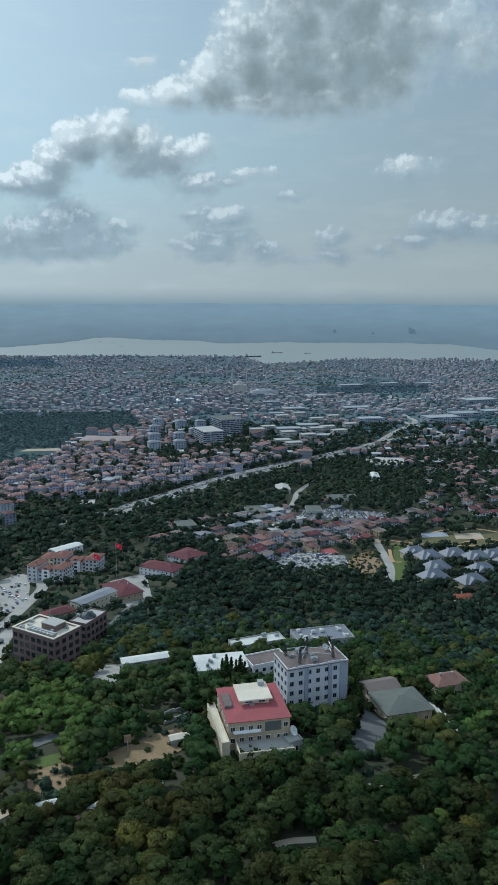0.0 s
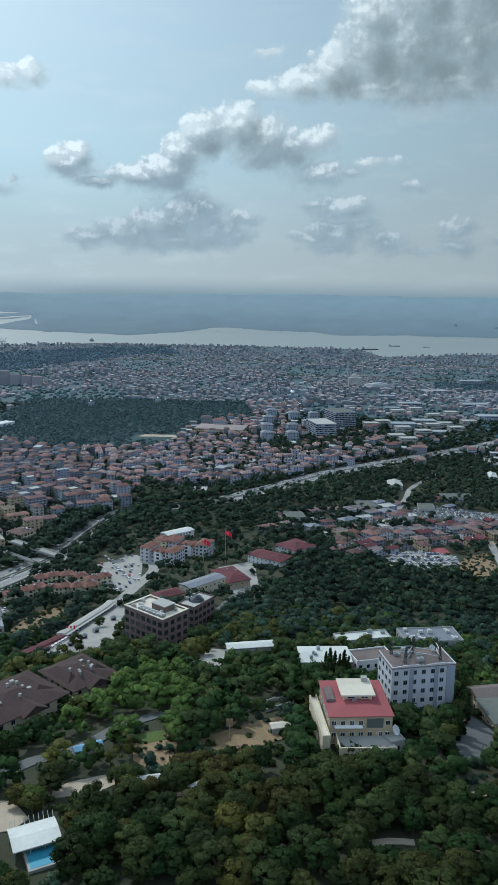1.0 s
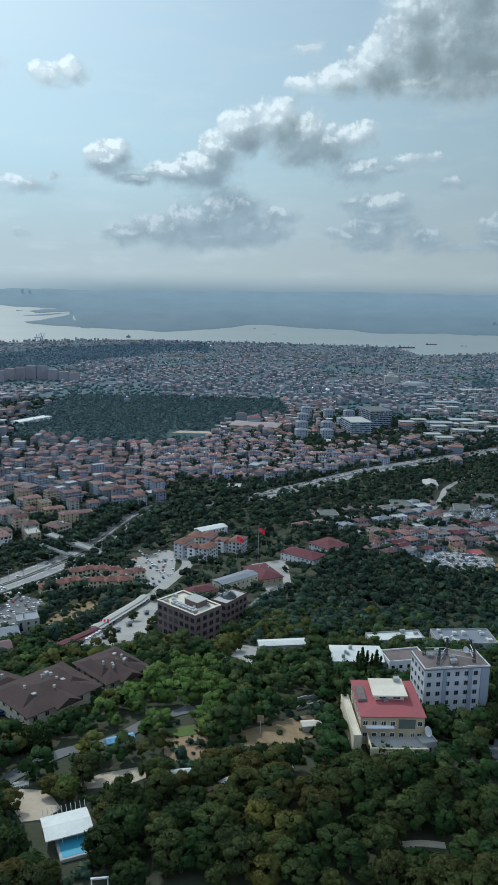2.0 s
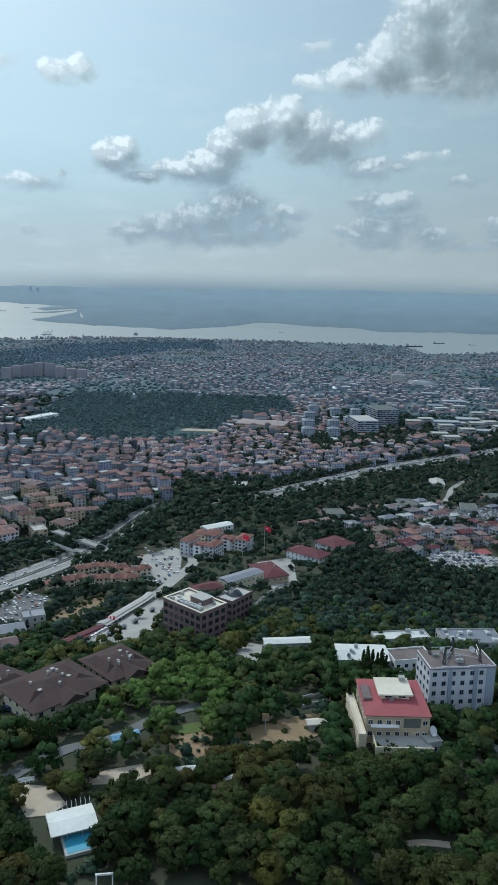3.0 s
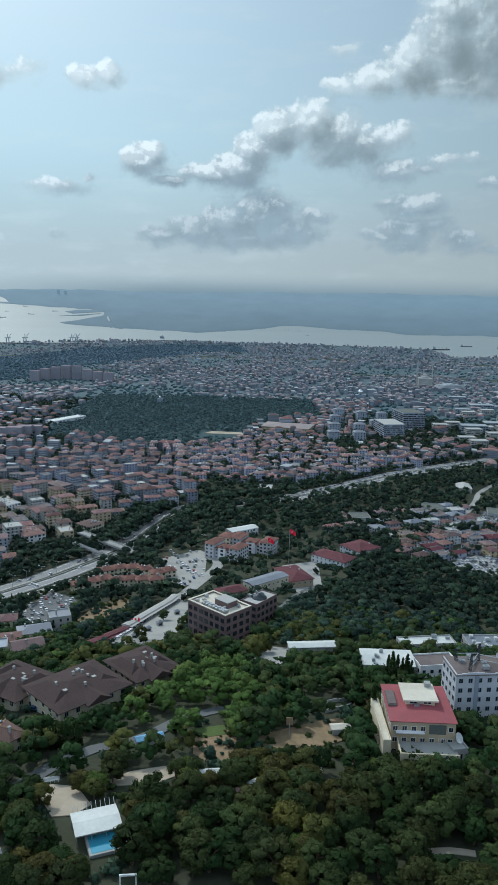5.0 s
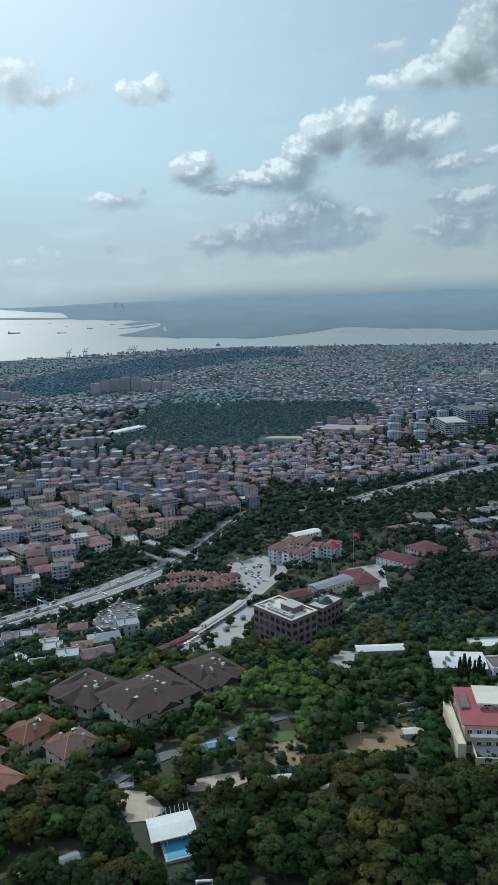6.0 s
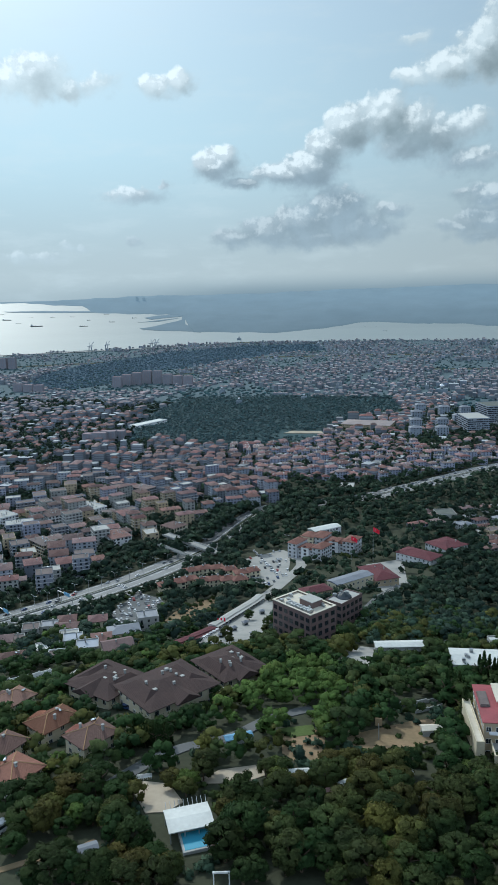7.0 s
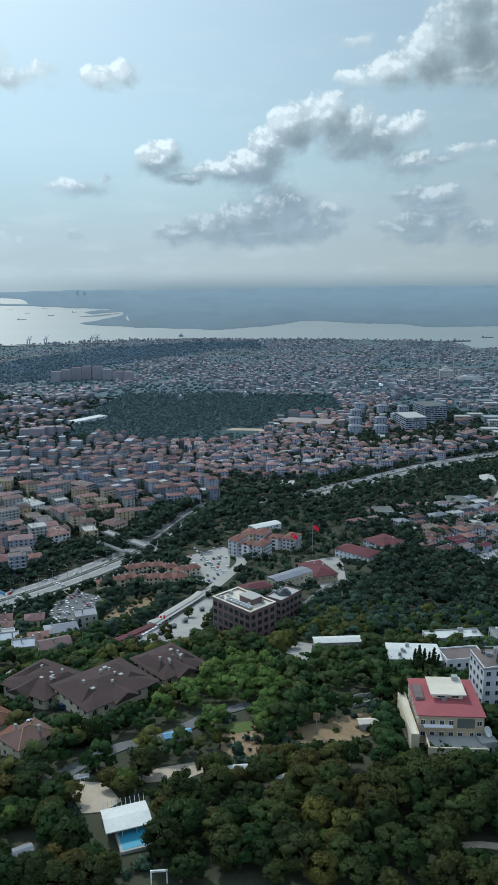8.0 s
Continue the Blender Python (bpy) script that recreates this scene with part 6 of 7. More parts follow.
def far_quarter(name, label, a0, a1, r0, r1, step, density, mats, seed, tall=(7, 16), grove=0.0):
    rng = random.Random(seed)
    walls, count, r = Geo(), 0, r0
    while r < r1:
        n = int(radians(a1 - a0) * r / step)
        for i in range(n):
            a = a0 + (a1 - a0) * (i + rng.uniform(0, 0.8)) / n
            rr = r + rng.uniform(-0.4, 0.4) * step * 1.6
            x, y = -rr * math.sin(radians(a)), rr * math.cos(radians(a))
            if rr > shore(NEAR_SHORE, a) - 6 or not is_free(x, y) or any(inside(q, np.array(x), np.array(y)) for q in HILL_WOOD):
                continue
            if open_field(x, y) < grove - 0.05 * max(0.0, min(1.0, (9 - a) / 8)) or rng.random() > density:
                continue
            if abs(noise.noise((x * 0.0045, y * 0.0045, 11.0))) < 0.035 or abs(noise.noise((x * 0.006 + 5, y * 0.003, 4.0))) < 0.03:
                continue
            estate = noise.noise((x * 0.004, y * 0.003, 21.0))
            big = rng.random() < (0.22 if estate > 0.28 else 0.05)
            k = 1.0 if rr < 1200 else 1.0 - 0.42 * (rr - 1200) / 2200
            w, d, h = rng.uniform(9, 16) * k, rng.uniform(8, 13) * k, rng.uniform(*tall) * (0.3 + 0.7 * k) * (1.0 + max(-0.4, estate))
            if big:
                w, d, h = w * rng.uniform(1.2, 2.2), d * 1.2, h * rng.uniform(0.8, 1.25)
            rot = 40 * noise.noise((x * 0.002, y * 0.002, 7.0)) + rng.choice((0, 90))
            z = ground_z(x, y)
            flat = rng.random() < 0.22
            walls.box(x, y, z - 2, w, d, h + 2, 0, rot)
            del walls.f[-6:-4], walls.m[-6:-4]
            if rr < 2600:
                for q in range(int(h / 3.0)):
                    walls.box(x, y, z + 1.1 + 3.0 * q, w + 0.12, d + 0.12, 1.3, 4, rot)
                    del walls.f[-6:-4], walls.m[-6:-4]
            walls.box(x, y, z + h, w * 1.06, d * 1.06, 0.3 if flat else 2.4 * k, 2 if flat else 1, rot, 1.0 if flat else 0.4)
            del walls.f[-6], walls.m[-6]
            # white roof boxes stand in for scattered sun glints
            if rng.random() < 0.12:
                walls.box(x + rng.uniform(-2, 2), y + rng.uniform(-2, 2), z + h + 0.3, rng.uniform(1.2, 3.5), 1.4, 2.2 * k + 0.4, 3, rot)
            count += 1
        r += step * 1.45
    tagged(part(name, walls, mats), label, "city", kind="stuff")


M_BANDS = material("shaded window bands", (0.135, 0.155, 0.18), 0.6, 0.5, 0.05, 0.0, second=(0.085, 0.10, 0.125), fine=20.0)
# wall and roof colours in both sets carry painted haze
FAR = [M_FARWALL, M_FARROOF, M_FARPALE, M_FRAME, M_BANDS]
NEARER = [material("haze-tinted plaster of the middle quarters", (0.265, 0.275, 0.30), 0.9, 0.3, 0.01, 0.0, second=(0.19, 0.205, 0.235), random_by="island", hue=0.02), M_MIDROOF, M_FARPALE, M_FRAME, M_BANDS]
_g = Geo()
HEAT = random.Random(44)
for x, y, rot, w, d, h, kind in JOINED:
    z = ground_z(x, y)
    c, s = math.cos(radians(rot)), math.sin(radians(rot))
    _g.box(x, y, z - 4, w, d, h + 4, 0, rot)
    if kind == "hip":
        _g.box(x, y, z + h + 0.02, w + 1, d + 1, 0.25, 1, rot)
        _g.box(x, y, z + h + 0.27, w + 1, d + 1, 2.0, 1, rot, 0.35)
    else:
        _g.box(x, y, z + h + 0.02, w + 0.4, d + 0.4, 0.5, 2, rot)
    for _k in range(2):
        sx, sy = HEAT.uniform(-0.35, 0.35) * w, HEAT.uniform(-0.35, 0.35) * d
        _g.box(x + sx * c - sy * s, y + sx * s + sy * c, z + h + 0.3, 1.5, 0.9, 2.2, 4, rot)
    for sx, sy, sz, a in slots(w, d, int(h / 3), 3.0, 3.6):
        if a % 180 == 0:
            _g.box(x + sx * c - sy * s, y + sx * s + sy * c, z + sz - 0.75, 1.6, 0.12, 1.5, 3, rot)
        else:
            _g.box(x + sx * c - sy * s, y + sx * s + sy * c, z + sz - 0.75, 0.12, 1.6, 1.5, 3, rot)
tagged(part("distant_apartments", _g, [M_RENDER, M_MIDROOF, M_BROWNFELT, M_GLASS, M_FRAME]), "tiled apartment houses of the farther quarters", "apartments", kind="stuff")
del _g
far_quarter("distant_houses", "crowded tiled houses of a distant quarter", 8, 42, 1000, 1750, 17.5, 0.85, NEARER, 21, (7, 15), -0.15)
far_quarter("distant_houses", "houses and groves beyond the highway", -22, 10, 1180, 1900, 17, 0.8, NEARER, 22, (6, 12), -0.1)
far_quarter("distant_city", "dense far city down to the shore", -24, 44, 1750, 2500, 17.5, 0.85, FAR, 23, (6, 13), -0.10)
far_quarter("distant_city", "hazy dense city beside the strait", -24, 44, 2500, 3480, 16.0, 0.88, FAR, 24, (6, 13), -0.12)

# ---- trees ----
def ico(sub):
    bm = bmesh.new()
    bmesh.ops.create_icosphere(bm, subdivisions=sub, radius=1.0)
    v = np.array([q.co for q in bm.verts])
    f = np.array([[w.index for w in q.verts] for q in bm.faces])
    bm.free()
    return v, f


ICO1, ICO2 = ico(1), ico(2)


def unit(v):
    return v / max(1e-6, float(np.linalg.norm(v)))


def clumps(rng, radius, height, base, count, size, shape, leaves, mesh=ICO2, leaf=1.0):
    """A crown: lumpy clumps over an uneven hull, with loose sprays that break its outline."""
    vs, fs, ns, n = [], [], [], 0
    bv, bf = mesh
    middle = np.array([0.0, 0.0, base + height * 0.35])
    for k in range(count):
        a, q = rng.uniform(0, 2 * math.pi), math.sqrt(rng.random())
        if shape == "cone":
            t = (k + rng.random()) / count
            q = q * 0.35 + 0.65 if t < 0.9 else q
            rad = radius * (1 - t) ** 0.8 * q
            z = base + height * t
        elif shape == "umbrella":
            rad = radius * q
            z = base + height * (0.75 - 0.45 * q * q + rng.uniform(-0.12, 0.12))
        else:
            u = rng.uniform(-0.55, 1.0)
            rad = radius * 0.78 * math.sqrt(max(0.05, 1 - u * u)) * (0.72 + 0.35 * rng.random())
            z = base + height * (0.48 + 0.44 * u)
        s = size * rng.uniform(0.65, 1.3)
        if shape == "cone":
            s *= 0.4 + 0.9 * (1 - t)
        squash = np.array([s * rng.uniform(0.85, 1.2), s * rng.uniform(0.85, 1.2), s * rng.uniform(0.65, 0.95) * (1.5 if shape == "cone" else 1)])
        jit = 1 + 0.34 * (np.array([rng.random() for _ in range(len(bv))])[:, None] - 0.5) * 2
        c = np.array([rad * math.cos(a), rad * math.sin(a), z])
        vs.append(bv * jit * squash * (0.86 if leaves else 1.0) + c)
        ns.append(bv * 0.9 + unit(c - middle))
        fs.append(bf + n)
        n += len(bv)
        for _ in range(leaves):
            d = Vector((rng.gauss(0, 1), rng.gauss(0, 1), rng.gauss(0.3, 1))).normalized()
            p = c + np.array(d) * squash * rng.uniform(0.75, 1.22)
            t1 = np.array(d.orthogonal().normalized()) * rng.uniform(0.20, 0.42) * leaf
            t2 = np.array(d.cross(Vector(t1)).normalized() + d * rng.uniform(-0.5, 0.9)) * rng.uniform(0.24, 0.46) * leaf
            vs.append(np.array([p - t1, p + t1 * 0.6 - t2 * 0.8, p + t2]))
            ns.append(np.tile(np.array(d) * 0.9 + unit(c - middle) + np.array([rng.uniform(-0.6, 0.6), rng.uniform(-0.6, 0.6), rng.uniform(-0.4, 0.4)]), (3, 1)))
            fs.append(np.array([[n, n + 1, n + 2]]))
            n += 3
    ns = np.concatenate(ns)
    return np.concatenate(vs), np.concatenate(fs), ns / np.maximum(np.linalg.norm(ns, axis=1, keepdims=True), 1e-6)


def fast_mesh(name, v, f, mats, index=None, smooth=False, normals=None):
    me = bpy.data.meshes.new(name)
    me.vertices.add(len(v))
    me.vertices.foreach_set("co", np.ascontiguousarray(v, dtype=np.float32).ravel())
    me.loops.add(len(f) * 3)
    me.loops.foreach_set("vertex_index", np.ascontiguousarray(f, dtype=np.int32).ravel())
    me.polygons.add(len(f))
    me.polygons.foreach_set("loop_start", np.arange(0, len(f) * 3, 3, dtype=np.int32))
    for m in mats:
        me.materials.append(m)
    if index is not None:
        me.polygons.foreach_set("material_index", index.astype(np.int32))
    if smooth:
        me.polygons.foreach_set("use_smooth", np.ones(len(f), bool))
    me.update(calc_edges=True)
    me.validate()
    if normals is not None:
        me.normals_split_custom_set_from_vertices(np.ascontiguousarray(normals, dtype=np.float32))
    return me


def trunk_mesh(rng, h, r, limbs):
    g = Geo()
    x = y = 0.0
    for k in range(4):
        nx, ny = x + rng.uniform(-0.25, 0.25), y + rng.uniform(-0.25, 0.25)
        g.bar((x, y, h * k / 4 - (1.5 if k == 0 else 0)), (nx, ny, h * (k + 1) / 4 + 0.1), r * (1 - 0.16 * k))
        x, y = nx, ny
    for k in range(limbs):
        a = 2 * math.pi * k / limbs + rng.uniform(-0.4, 0.4)
        z = h * rng.uniform(0.55, 0.95)
        g.bar((x * z / h, y * z / h, z), (x + math.cos(a) * h * 0.45, y + math.sin(a) * h * 0.45, z + h * 0.4), r * 0.45)
    return g.mesh("trunk", [M_BARK])


TREES = {}
_rng = random.Random(77)
for _kind, _n, _mat, _args in (("broad", 5, M_LEAF, (4.2, 7.5, 2.2, 40, 1.1, "round", 54)), ("olive", 3, M_LEAF_B, (3.9, 6.8, 2.0, 38, 1.08, "round", 54)), ("light", 2, M_LEAF_C, (3.2, 5.6, 1.6, 38, 0.8, "round", 50)),
                               ("pine", 3, M_NEEDLE, (4.6, 6.0, 5.0, 40, 1.05, "umbrella", 60)), ("dark", 3, M_NEEDLE, (3.4, 7.5, 1.8, 40, 1.0, "round", 60)), ("cypress", 2, M_NEEDLE, (1.5, 11.0, 0.8, 36, 0.66, "cone", 36))):
    TREES[_kind] = []
    for _i in range(_n):
        _v, _f, _n = clumps(_rng, *_args[:6], _args[6], ICO1)
        TREES[_kind].append((fast_mesh("crown", _v, _f, [_mat], smooth=True, normals=_n), trunk_mesh(_rng, _args[2] + _args[1] * 0.45, 0.26, 4)))
TREE_LABELS = {"broad": "broad leaved tree with a dense green crown", "olive": "olive green tree with a loose crown", "light": "bright green young tree", "pine": "umbrella pine with a dark flat crown", "dark": "dark evergreen with a dense crown", "cypress": "tall narrow dark cypress"}


def tree(kind, x, y, scale, turn, rng):
    root = thing("tree", x, y, turn, TREE_LABELS[kind], "tree", "trees of the hillside")
    root.scale = (scale * rng.uniform(0.9, 1.1), scale * rng.uniform(0.9, 1.1), scale * (1.0 if kind == "cypress" else rng.uniform(0.68, 0.85)))
    crown, trunk = rng.choice(TREES[kind])
    part("crown", crown, None, root)
    part("trunk", trunk, None, root)


def tree_kind(x, y, rng):
    m = noise.noise((x * 0.012, y * 0.012, 9.0)) + rng.uniform(-0.45, 0.45)
    if m > 0.30:
        return "olive"
    if m < -0.40:
        return rng.choice(("dark", "pine"))
    return rng.choice(("broad", "broad", "broad", "dark", "olive", "light" if rng.random() < 0.35 else "broad"))


# cypresses and hedge trees that stand out
_rng = random.Random(12)
for _p in ([(-10.7, 295.9), (-9.0, 294.1), (-7.0, 296.8), (-5.0, 295.0), (-3.2, 297.7), (-1.3, 296.8), (-19.6, 267.0), (-18.0, 263.4), (-16.5, 265.8), (-20.5, 260.0), (35.7, 241.0), (37.9, 245.2), (40.6, 256.0), (41.2, 271.5), (40.8, 283.4), (43.7, 294.0), (43.8, 283.8), (-13.3, 244.7)]):
    tree("cypress", *_p, _rng.uniform(0.85, 1.2), _rng.uniform(0, 360), _rng)
for _p in [(-132.7, 331.5), (-138.2, 342.4), (-147.4, 401.4), (-129.8, 385.7), (-124.1, 364.9)]:
    tree("broad", *_p, _rng.uniform(0.6, 0.95), _rng.uniform(0, 360), _rng)
for _a, _b in ([(-285.6, 343.9), (-261.4, 444.7)], [(-114.3, 194.0), (-100.9, 199.4)]):
    for _i in range(16):
        _t = (_i + 0.5) / 16
        tree("cypress", _a[0] + (_b[0] - _a[0]) * _t, _a[1] + (_b[1] - _a[1]) * _t, _rng.uniform(0.45, 0.7), _rng.uniform(0, 360), _rng)
for _k, _x, _y, _q in (("olive", -73.5, 137.5, 1.0), ("dark", -62.2, 148.0, 1.5), ("dark", -60.8, 156.7, 1.6), ("dark", -64.3, 168.8, 1.4)):
    tree(_k, _x, _y, _q, _rng.uniform(0, 360), _rng)
# olive trees gather in this outline to imitate a patch lit yellow
YELLOW_LIT = [(-40.4, 197.7), (-31.8, 205.6), (-18.0, 201.9), (-13.9, 179.4), (-19.1, 165.4), (-31.2, 163.4)]
LIGHT_BELT = [(-94.4, 219.3), (-93.0, 234.5), (-88.5, 290.9), (-81.9, 303.5), (-65.0, 275.0), (-50.3, 247.8), (-51.8, 227.1), (-57.0, 210.1), (-67.8, 208.8), (-80.9, 213.3)]

THIN = [[(-210.0, 480.0), (-232.0, 645.0), (-150.0, 760.0), (-40.0, 700.0), (-60.0, 560.0), (-92.0, 482.0)], [(-22.8, 650.6), (-22.7, 730.8), (23.5, 767.8), (74.5, 809.5), (170.8, 857.3), (175.4, 815.6), (113.4, 735.2), (53.1, 687.2), (15.1, 651.2)], [(-231.7, 261.2), (-326.3, 372.5), (-298.2, 393.8), (-205.4, 407.1), (-164.9, 345.4), (-155.6, 278.1), (-205.2, 267.7)], [(165.4, 829.1), (284.9, 824.1), (370.8, 932.8), (457.4, 1160.3), (289.7, 1197.2), (210.9, 920.3)]]
# the wood: nearest as single trees, the rest joined
near_count, spots = 0, []
_y = 128.0
_rng = random.Random(5)
while _y < 1700:
    step = 5.9 if _y < 330 else 6.4 if _y < 430 else (8.6 if _y < 800 else 10.5)
    half = _y * 0.95 + 40
    _x = -half
    while _x < _y * 0.42 + 40:
        px, py = _x + _rng.uniform(-0.45, 0.45) * step, _y + _rng.uniform(-0.45, 0.45) * step
        _x += step
        r, a = math.hypot(px, py), math.degrees(math.atan2(-px, py))
        if r < 150 or a > 42 or a < -23 or not is_free(px, py):
            continue
        dens = 0.97 if r < 330 else (0.92 if r < 600 else 0.88)
        if r > 1000:
            dens = 0.6 if a > 12 else (0.9 if r < 1400 else 0.5)
        if 480 < r < 1000 and any(inside(q, np.array(px), np.array(py)) for q in THIN):
            dens *= 0.42
        if _rng.random() > dens:
            continue
        spots.append((r, px, py))
    _y += step
spots.sort()


def park_wood(poly, step, seed):
    rng = random.Random(seed)
    xs, ys = [p[0] for p in poly], [p[1] for p in poly]
    y = min(ys)
    while y < max(ys):
        x = min(xs)
        while x < max(xs):
            px, py = x + rng.uniform(-0.45, 0.45) * step, y + rng.uniform(-0.45, 0.45) * step
            if inside(poly, np.array(px), np.array(py)) and not inside(CLEARING, np.array(px), np.array(py)):
                yield math.hypot(px, py), px, py
            x += step
        y += step


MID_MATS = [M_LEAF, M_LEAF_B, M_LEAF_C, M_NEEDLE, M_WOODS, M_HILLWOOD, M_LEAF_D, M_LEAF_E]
# ordinary leaves and their haze-tinted counterparts
HAZED_OF = {0: 6, 1: 6, 2: 6, 3: 7}
PROTO = {}
for _kind, _mi, _sh in (("broad", 0, "round"), ("olive", 1, "round"), ("light", 2, "round"), ("dark", 3, "round"), ("pine", 3, "umbrella")):
    PROTO["mid", _kind] = [(clumps(_rng, 3.8, 7.0, 1.0, 12, 1.4, _sh, 18, ICO1, 1.2), _mi) for _ in range(5)]
    PROTO["far", _kind] = [(clumps(_rng, 3.2, 6.4, 0.5, 4, 1.55, _sh, 13, ICO1, 2.3), _mi) for _ in range(6)]
piles = {"mid": ([], [], [], []), "far": ([], [], [], [])}
tops = {"mid": 0, "far": 0}


def heap(level, kind, x, y, scale, mat=None):
    (v, f, nv), mi = _rng.choice(PROTO[level, kind])
    # the farther a crown, the likelier it takes haze-tinted leaves
    mi = (HAZED_OF.get(mi, mi) if level == "far" or (mi != 2 and _rng.random() < (math.hypot(x, y) - 320) / 150) else mi) if mat is None else mat
    t = _rng.uniform(0, 6.283)
    c, s = math.cos(t) * scale, math.sin(t) * scale
    w = np.stack([v[:, 0] * c - v[:, 1] * s + x, v[:, 0] * s + v[:, 1] * c + y, v[:, 2] * scale * (0.9 if mat is None else (0.4 if mat == 5 else 0.7)) + ground_z(x, y)], 1)
    piles[level][0].append(w)
    piles[level][1].append(f + tops[level])
    piles[level][2].append(np.full(len(f), mi))
    c, s = math.cos(t), math.sin(t)
    piles[level][3].append(np.stack([nv[:, 0] * c - nv[:, 1] * s, nv[:, 0] * s + nv[:, 1] * c, nv[:, 2]], 1))
    tops[level] += len(v)


for r, px, py in spots:
    kind = "light" if inside(LIGHT_BELT, np.array(px), np.array(py)) else ("olive" if inside(YELLOW_LIT, np.array(px), np.array(py)) and _rng.random() < 0.8 else tree_kind(px, py, _rng))
    if math.degrees(math.atan2(-px, py)) > 20 and kind in ("olive", "broad") and _rng.random() < 0.62:
        kind = _rng.choice(("dark", "pine", "dark"))
    elif px > -0.1 * py and kind in ("olive", "broad") and not inside(YELLOW_LIT, np.array(px), np.array(py)) and _rng.random() < (0.75 if kind == "olive" else 0.4):
        kind = _rng.choice(("dark", "dark", "broad"))
    scale = _rng.uniform(0.85, 1.5)
    if kind == "light":
        scale *= 0.9
    if near_count < 250:
        tree(kind, px, py, scale * 0.86, _rng.uniform(0, 360), _rng)
        near_count += 1
    elif r < 480:
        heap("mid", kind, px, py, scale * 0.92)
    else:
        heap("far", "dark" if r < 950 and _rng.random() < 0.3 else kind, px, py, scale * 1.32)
for _seg, _big in ((HIGHWAY[5:9], 1.75), (HIGHWAY[8:], 1.2), (HIGHWAY[:6], 1.2)):
    _line = smooth_line(_seg, 7.0)
    for (_x0, _y0), (_x1, _y1) in zip(_line, _line[1:]):
        _l = math.hypot(_x1 - _x0, _y1 - _y0) or 1.0
        for _o in (-20.0, -25.0, 20.0, 25.0, 0.0) if _big > 1.5 else ((-34.0, 20.0, 25.0) if _seg[0] == HIGHWAY[0] else (21.0, 27.0)):
            if _o == 0.0 or _rng.random() < 0.85:
                heap("far", _rng.choice(("dark", "dark", "broad", "broad", "olive")), _x0 - (_y1 - _y0) / _l * _o + _rng.uniform(-2, 2) * (_o != 0), _y0 + (_x1 - _x0) / _l * _o + _rng.uniform(-2, 2) * (_o != 0), _rng.uniform(0.8, 1.1) * (_big if _o else 0.4))
for _poly in PARK + HILL_WOOD:
    for r, px, py in park_wood(_poly, 10.5 if _poly in PARK else 12.0, 31):
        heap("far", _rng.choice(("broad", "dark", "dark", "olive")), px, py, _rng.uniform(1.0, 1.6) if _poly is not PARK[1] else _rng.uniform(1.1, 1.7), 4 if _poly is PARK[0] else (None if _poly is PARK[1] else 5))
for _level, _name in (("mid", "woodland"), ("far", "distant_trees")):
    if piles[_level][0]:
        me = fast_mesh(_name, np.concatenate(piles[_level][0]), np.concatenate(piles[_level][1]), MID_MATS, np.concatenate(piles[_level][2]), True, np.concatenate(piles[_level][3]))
        tagged(new(_name, me), "mixed green woodland between the houses" if _level == "mid" else "haze-tinted green trees between distant houses", "trees", kind="stuff")

WILD = [[(-69.3, 216.8), (-62.2, 226.1), (-56.1, 221.0), (-49.8, 202.8), (-57.1, 197.4), (-65.2, 203.6)], [(-52.4, 213.7), (-33.0, 214.3), (-17.4, 230.4), (-19.1, 249.7), (-31.2, 239.6), (-45.6, 224.5)], [(-193.1, 360.5), (-209.5, 441.4), (-193.5, 463.1), (-185.2, 437.7), (-179.5, 376.7)], [(84.9, 644.0), (98.8, 690.4), (121.2, 713.2), (122.4, 658.0), (108.5, 605.9), (88.3, 613.8)]]
# shrubs and rough grass where no tree stands
_v, _f, _m, _w, _n = [], [], [], [], 0
SHRUB = [clumps(_rng, 1.0, 1.4, -0.2, 3, 0.75, "round", 8, ICO1) for _ in range(6)]
for _i in range(60000):
    a, r = _rng.uniform(-21, 40), math.sqrt(_rng.uniform(150 ** 2, 760 ** 2))
    x, y = -r * math.sin(radians(a)), r * math.cos(radians(a))
    i, j = int((x - GX0) / 2), int((y - GY0) / 2)
    wild = any(inside(q, np.array(x), np.array(y)) for q in WILD) and _rng.random() < 0.3
    if not wild and (not (0 <= i < GN and 0 <= j < GN) or not TAKEN[i, j] or HARD[i, j]) or noise.noise((x * 0.05, y * 0.05, 2.0)) + _rng.uniform(-0.4, 0.4) < -0.3:
        continue
    v, f, nv = _rng.choice(SHRUB)
    s = _rng.uniform(0.5, 1.3) * (1.7 if _rng.random() < 0.3 else 1.0)
    _v.append(v * s + np.array([x, y, ground_z(x, y)]))
    _f.append(f + _n)
    _m.append(np.full(len(f), 0 if noise.noise((x * 0.03, y * 0.03, 6.0)) > 0.0 else 1))
    _w.append(nv)
    _n += len(v)
tagged(new("shrubs", fast_mesh("shrubs", np.concatenate(_v), np.concatenate(_f), [M_LEAF, M_LEAF_D], np.concatenate(_m), True, np.concatenate(_w))), "low olive green shrubs and rough grass", "shrubs", kind="stuff")

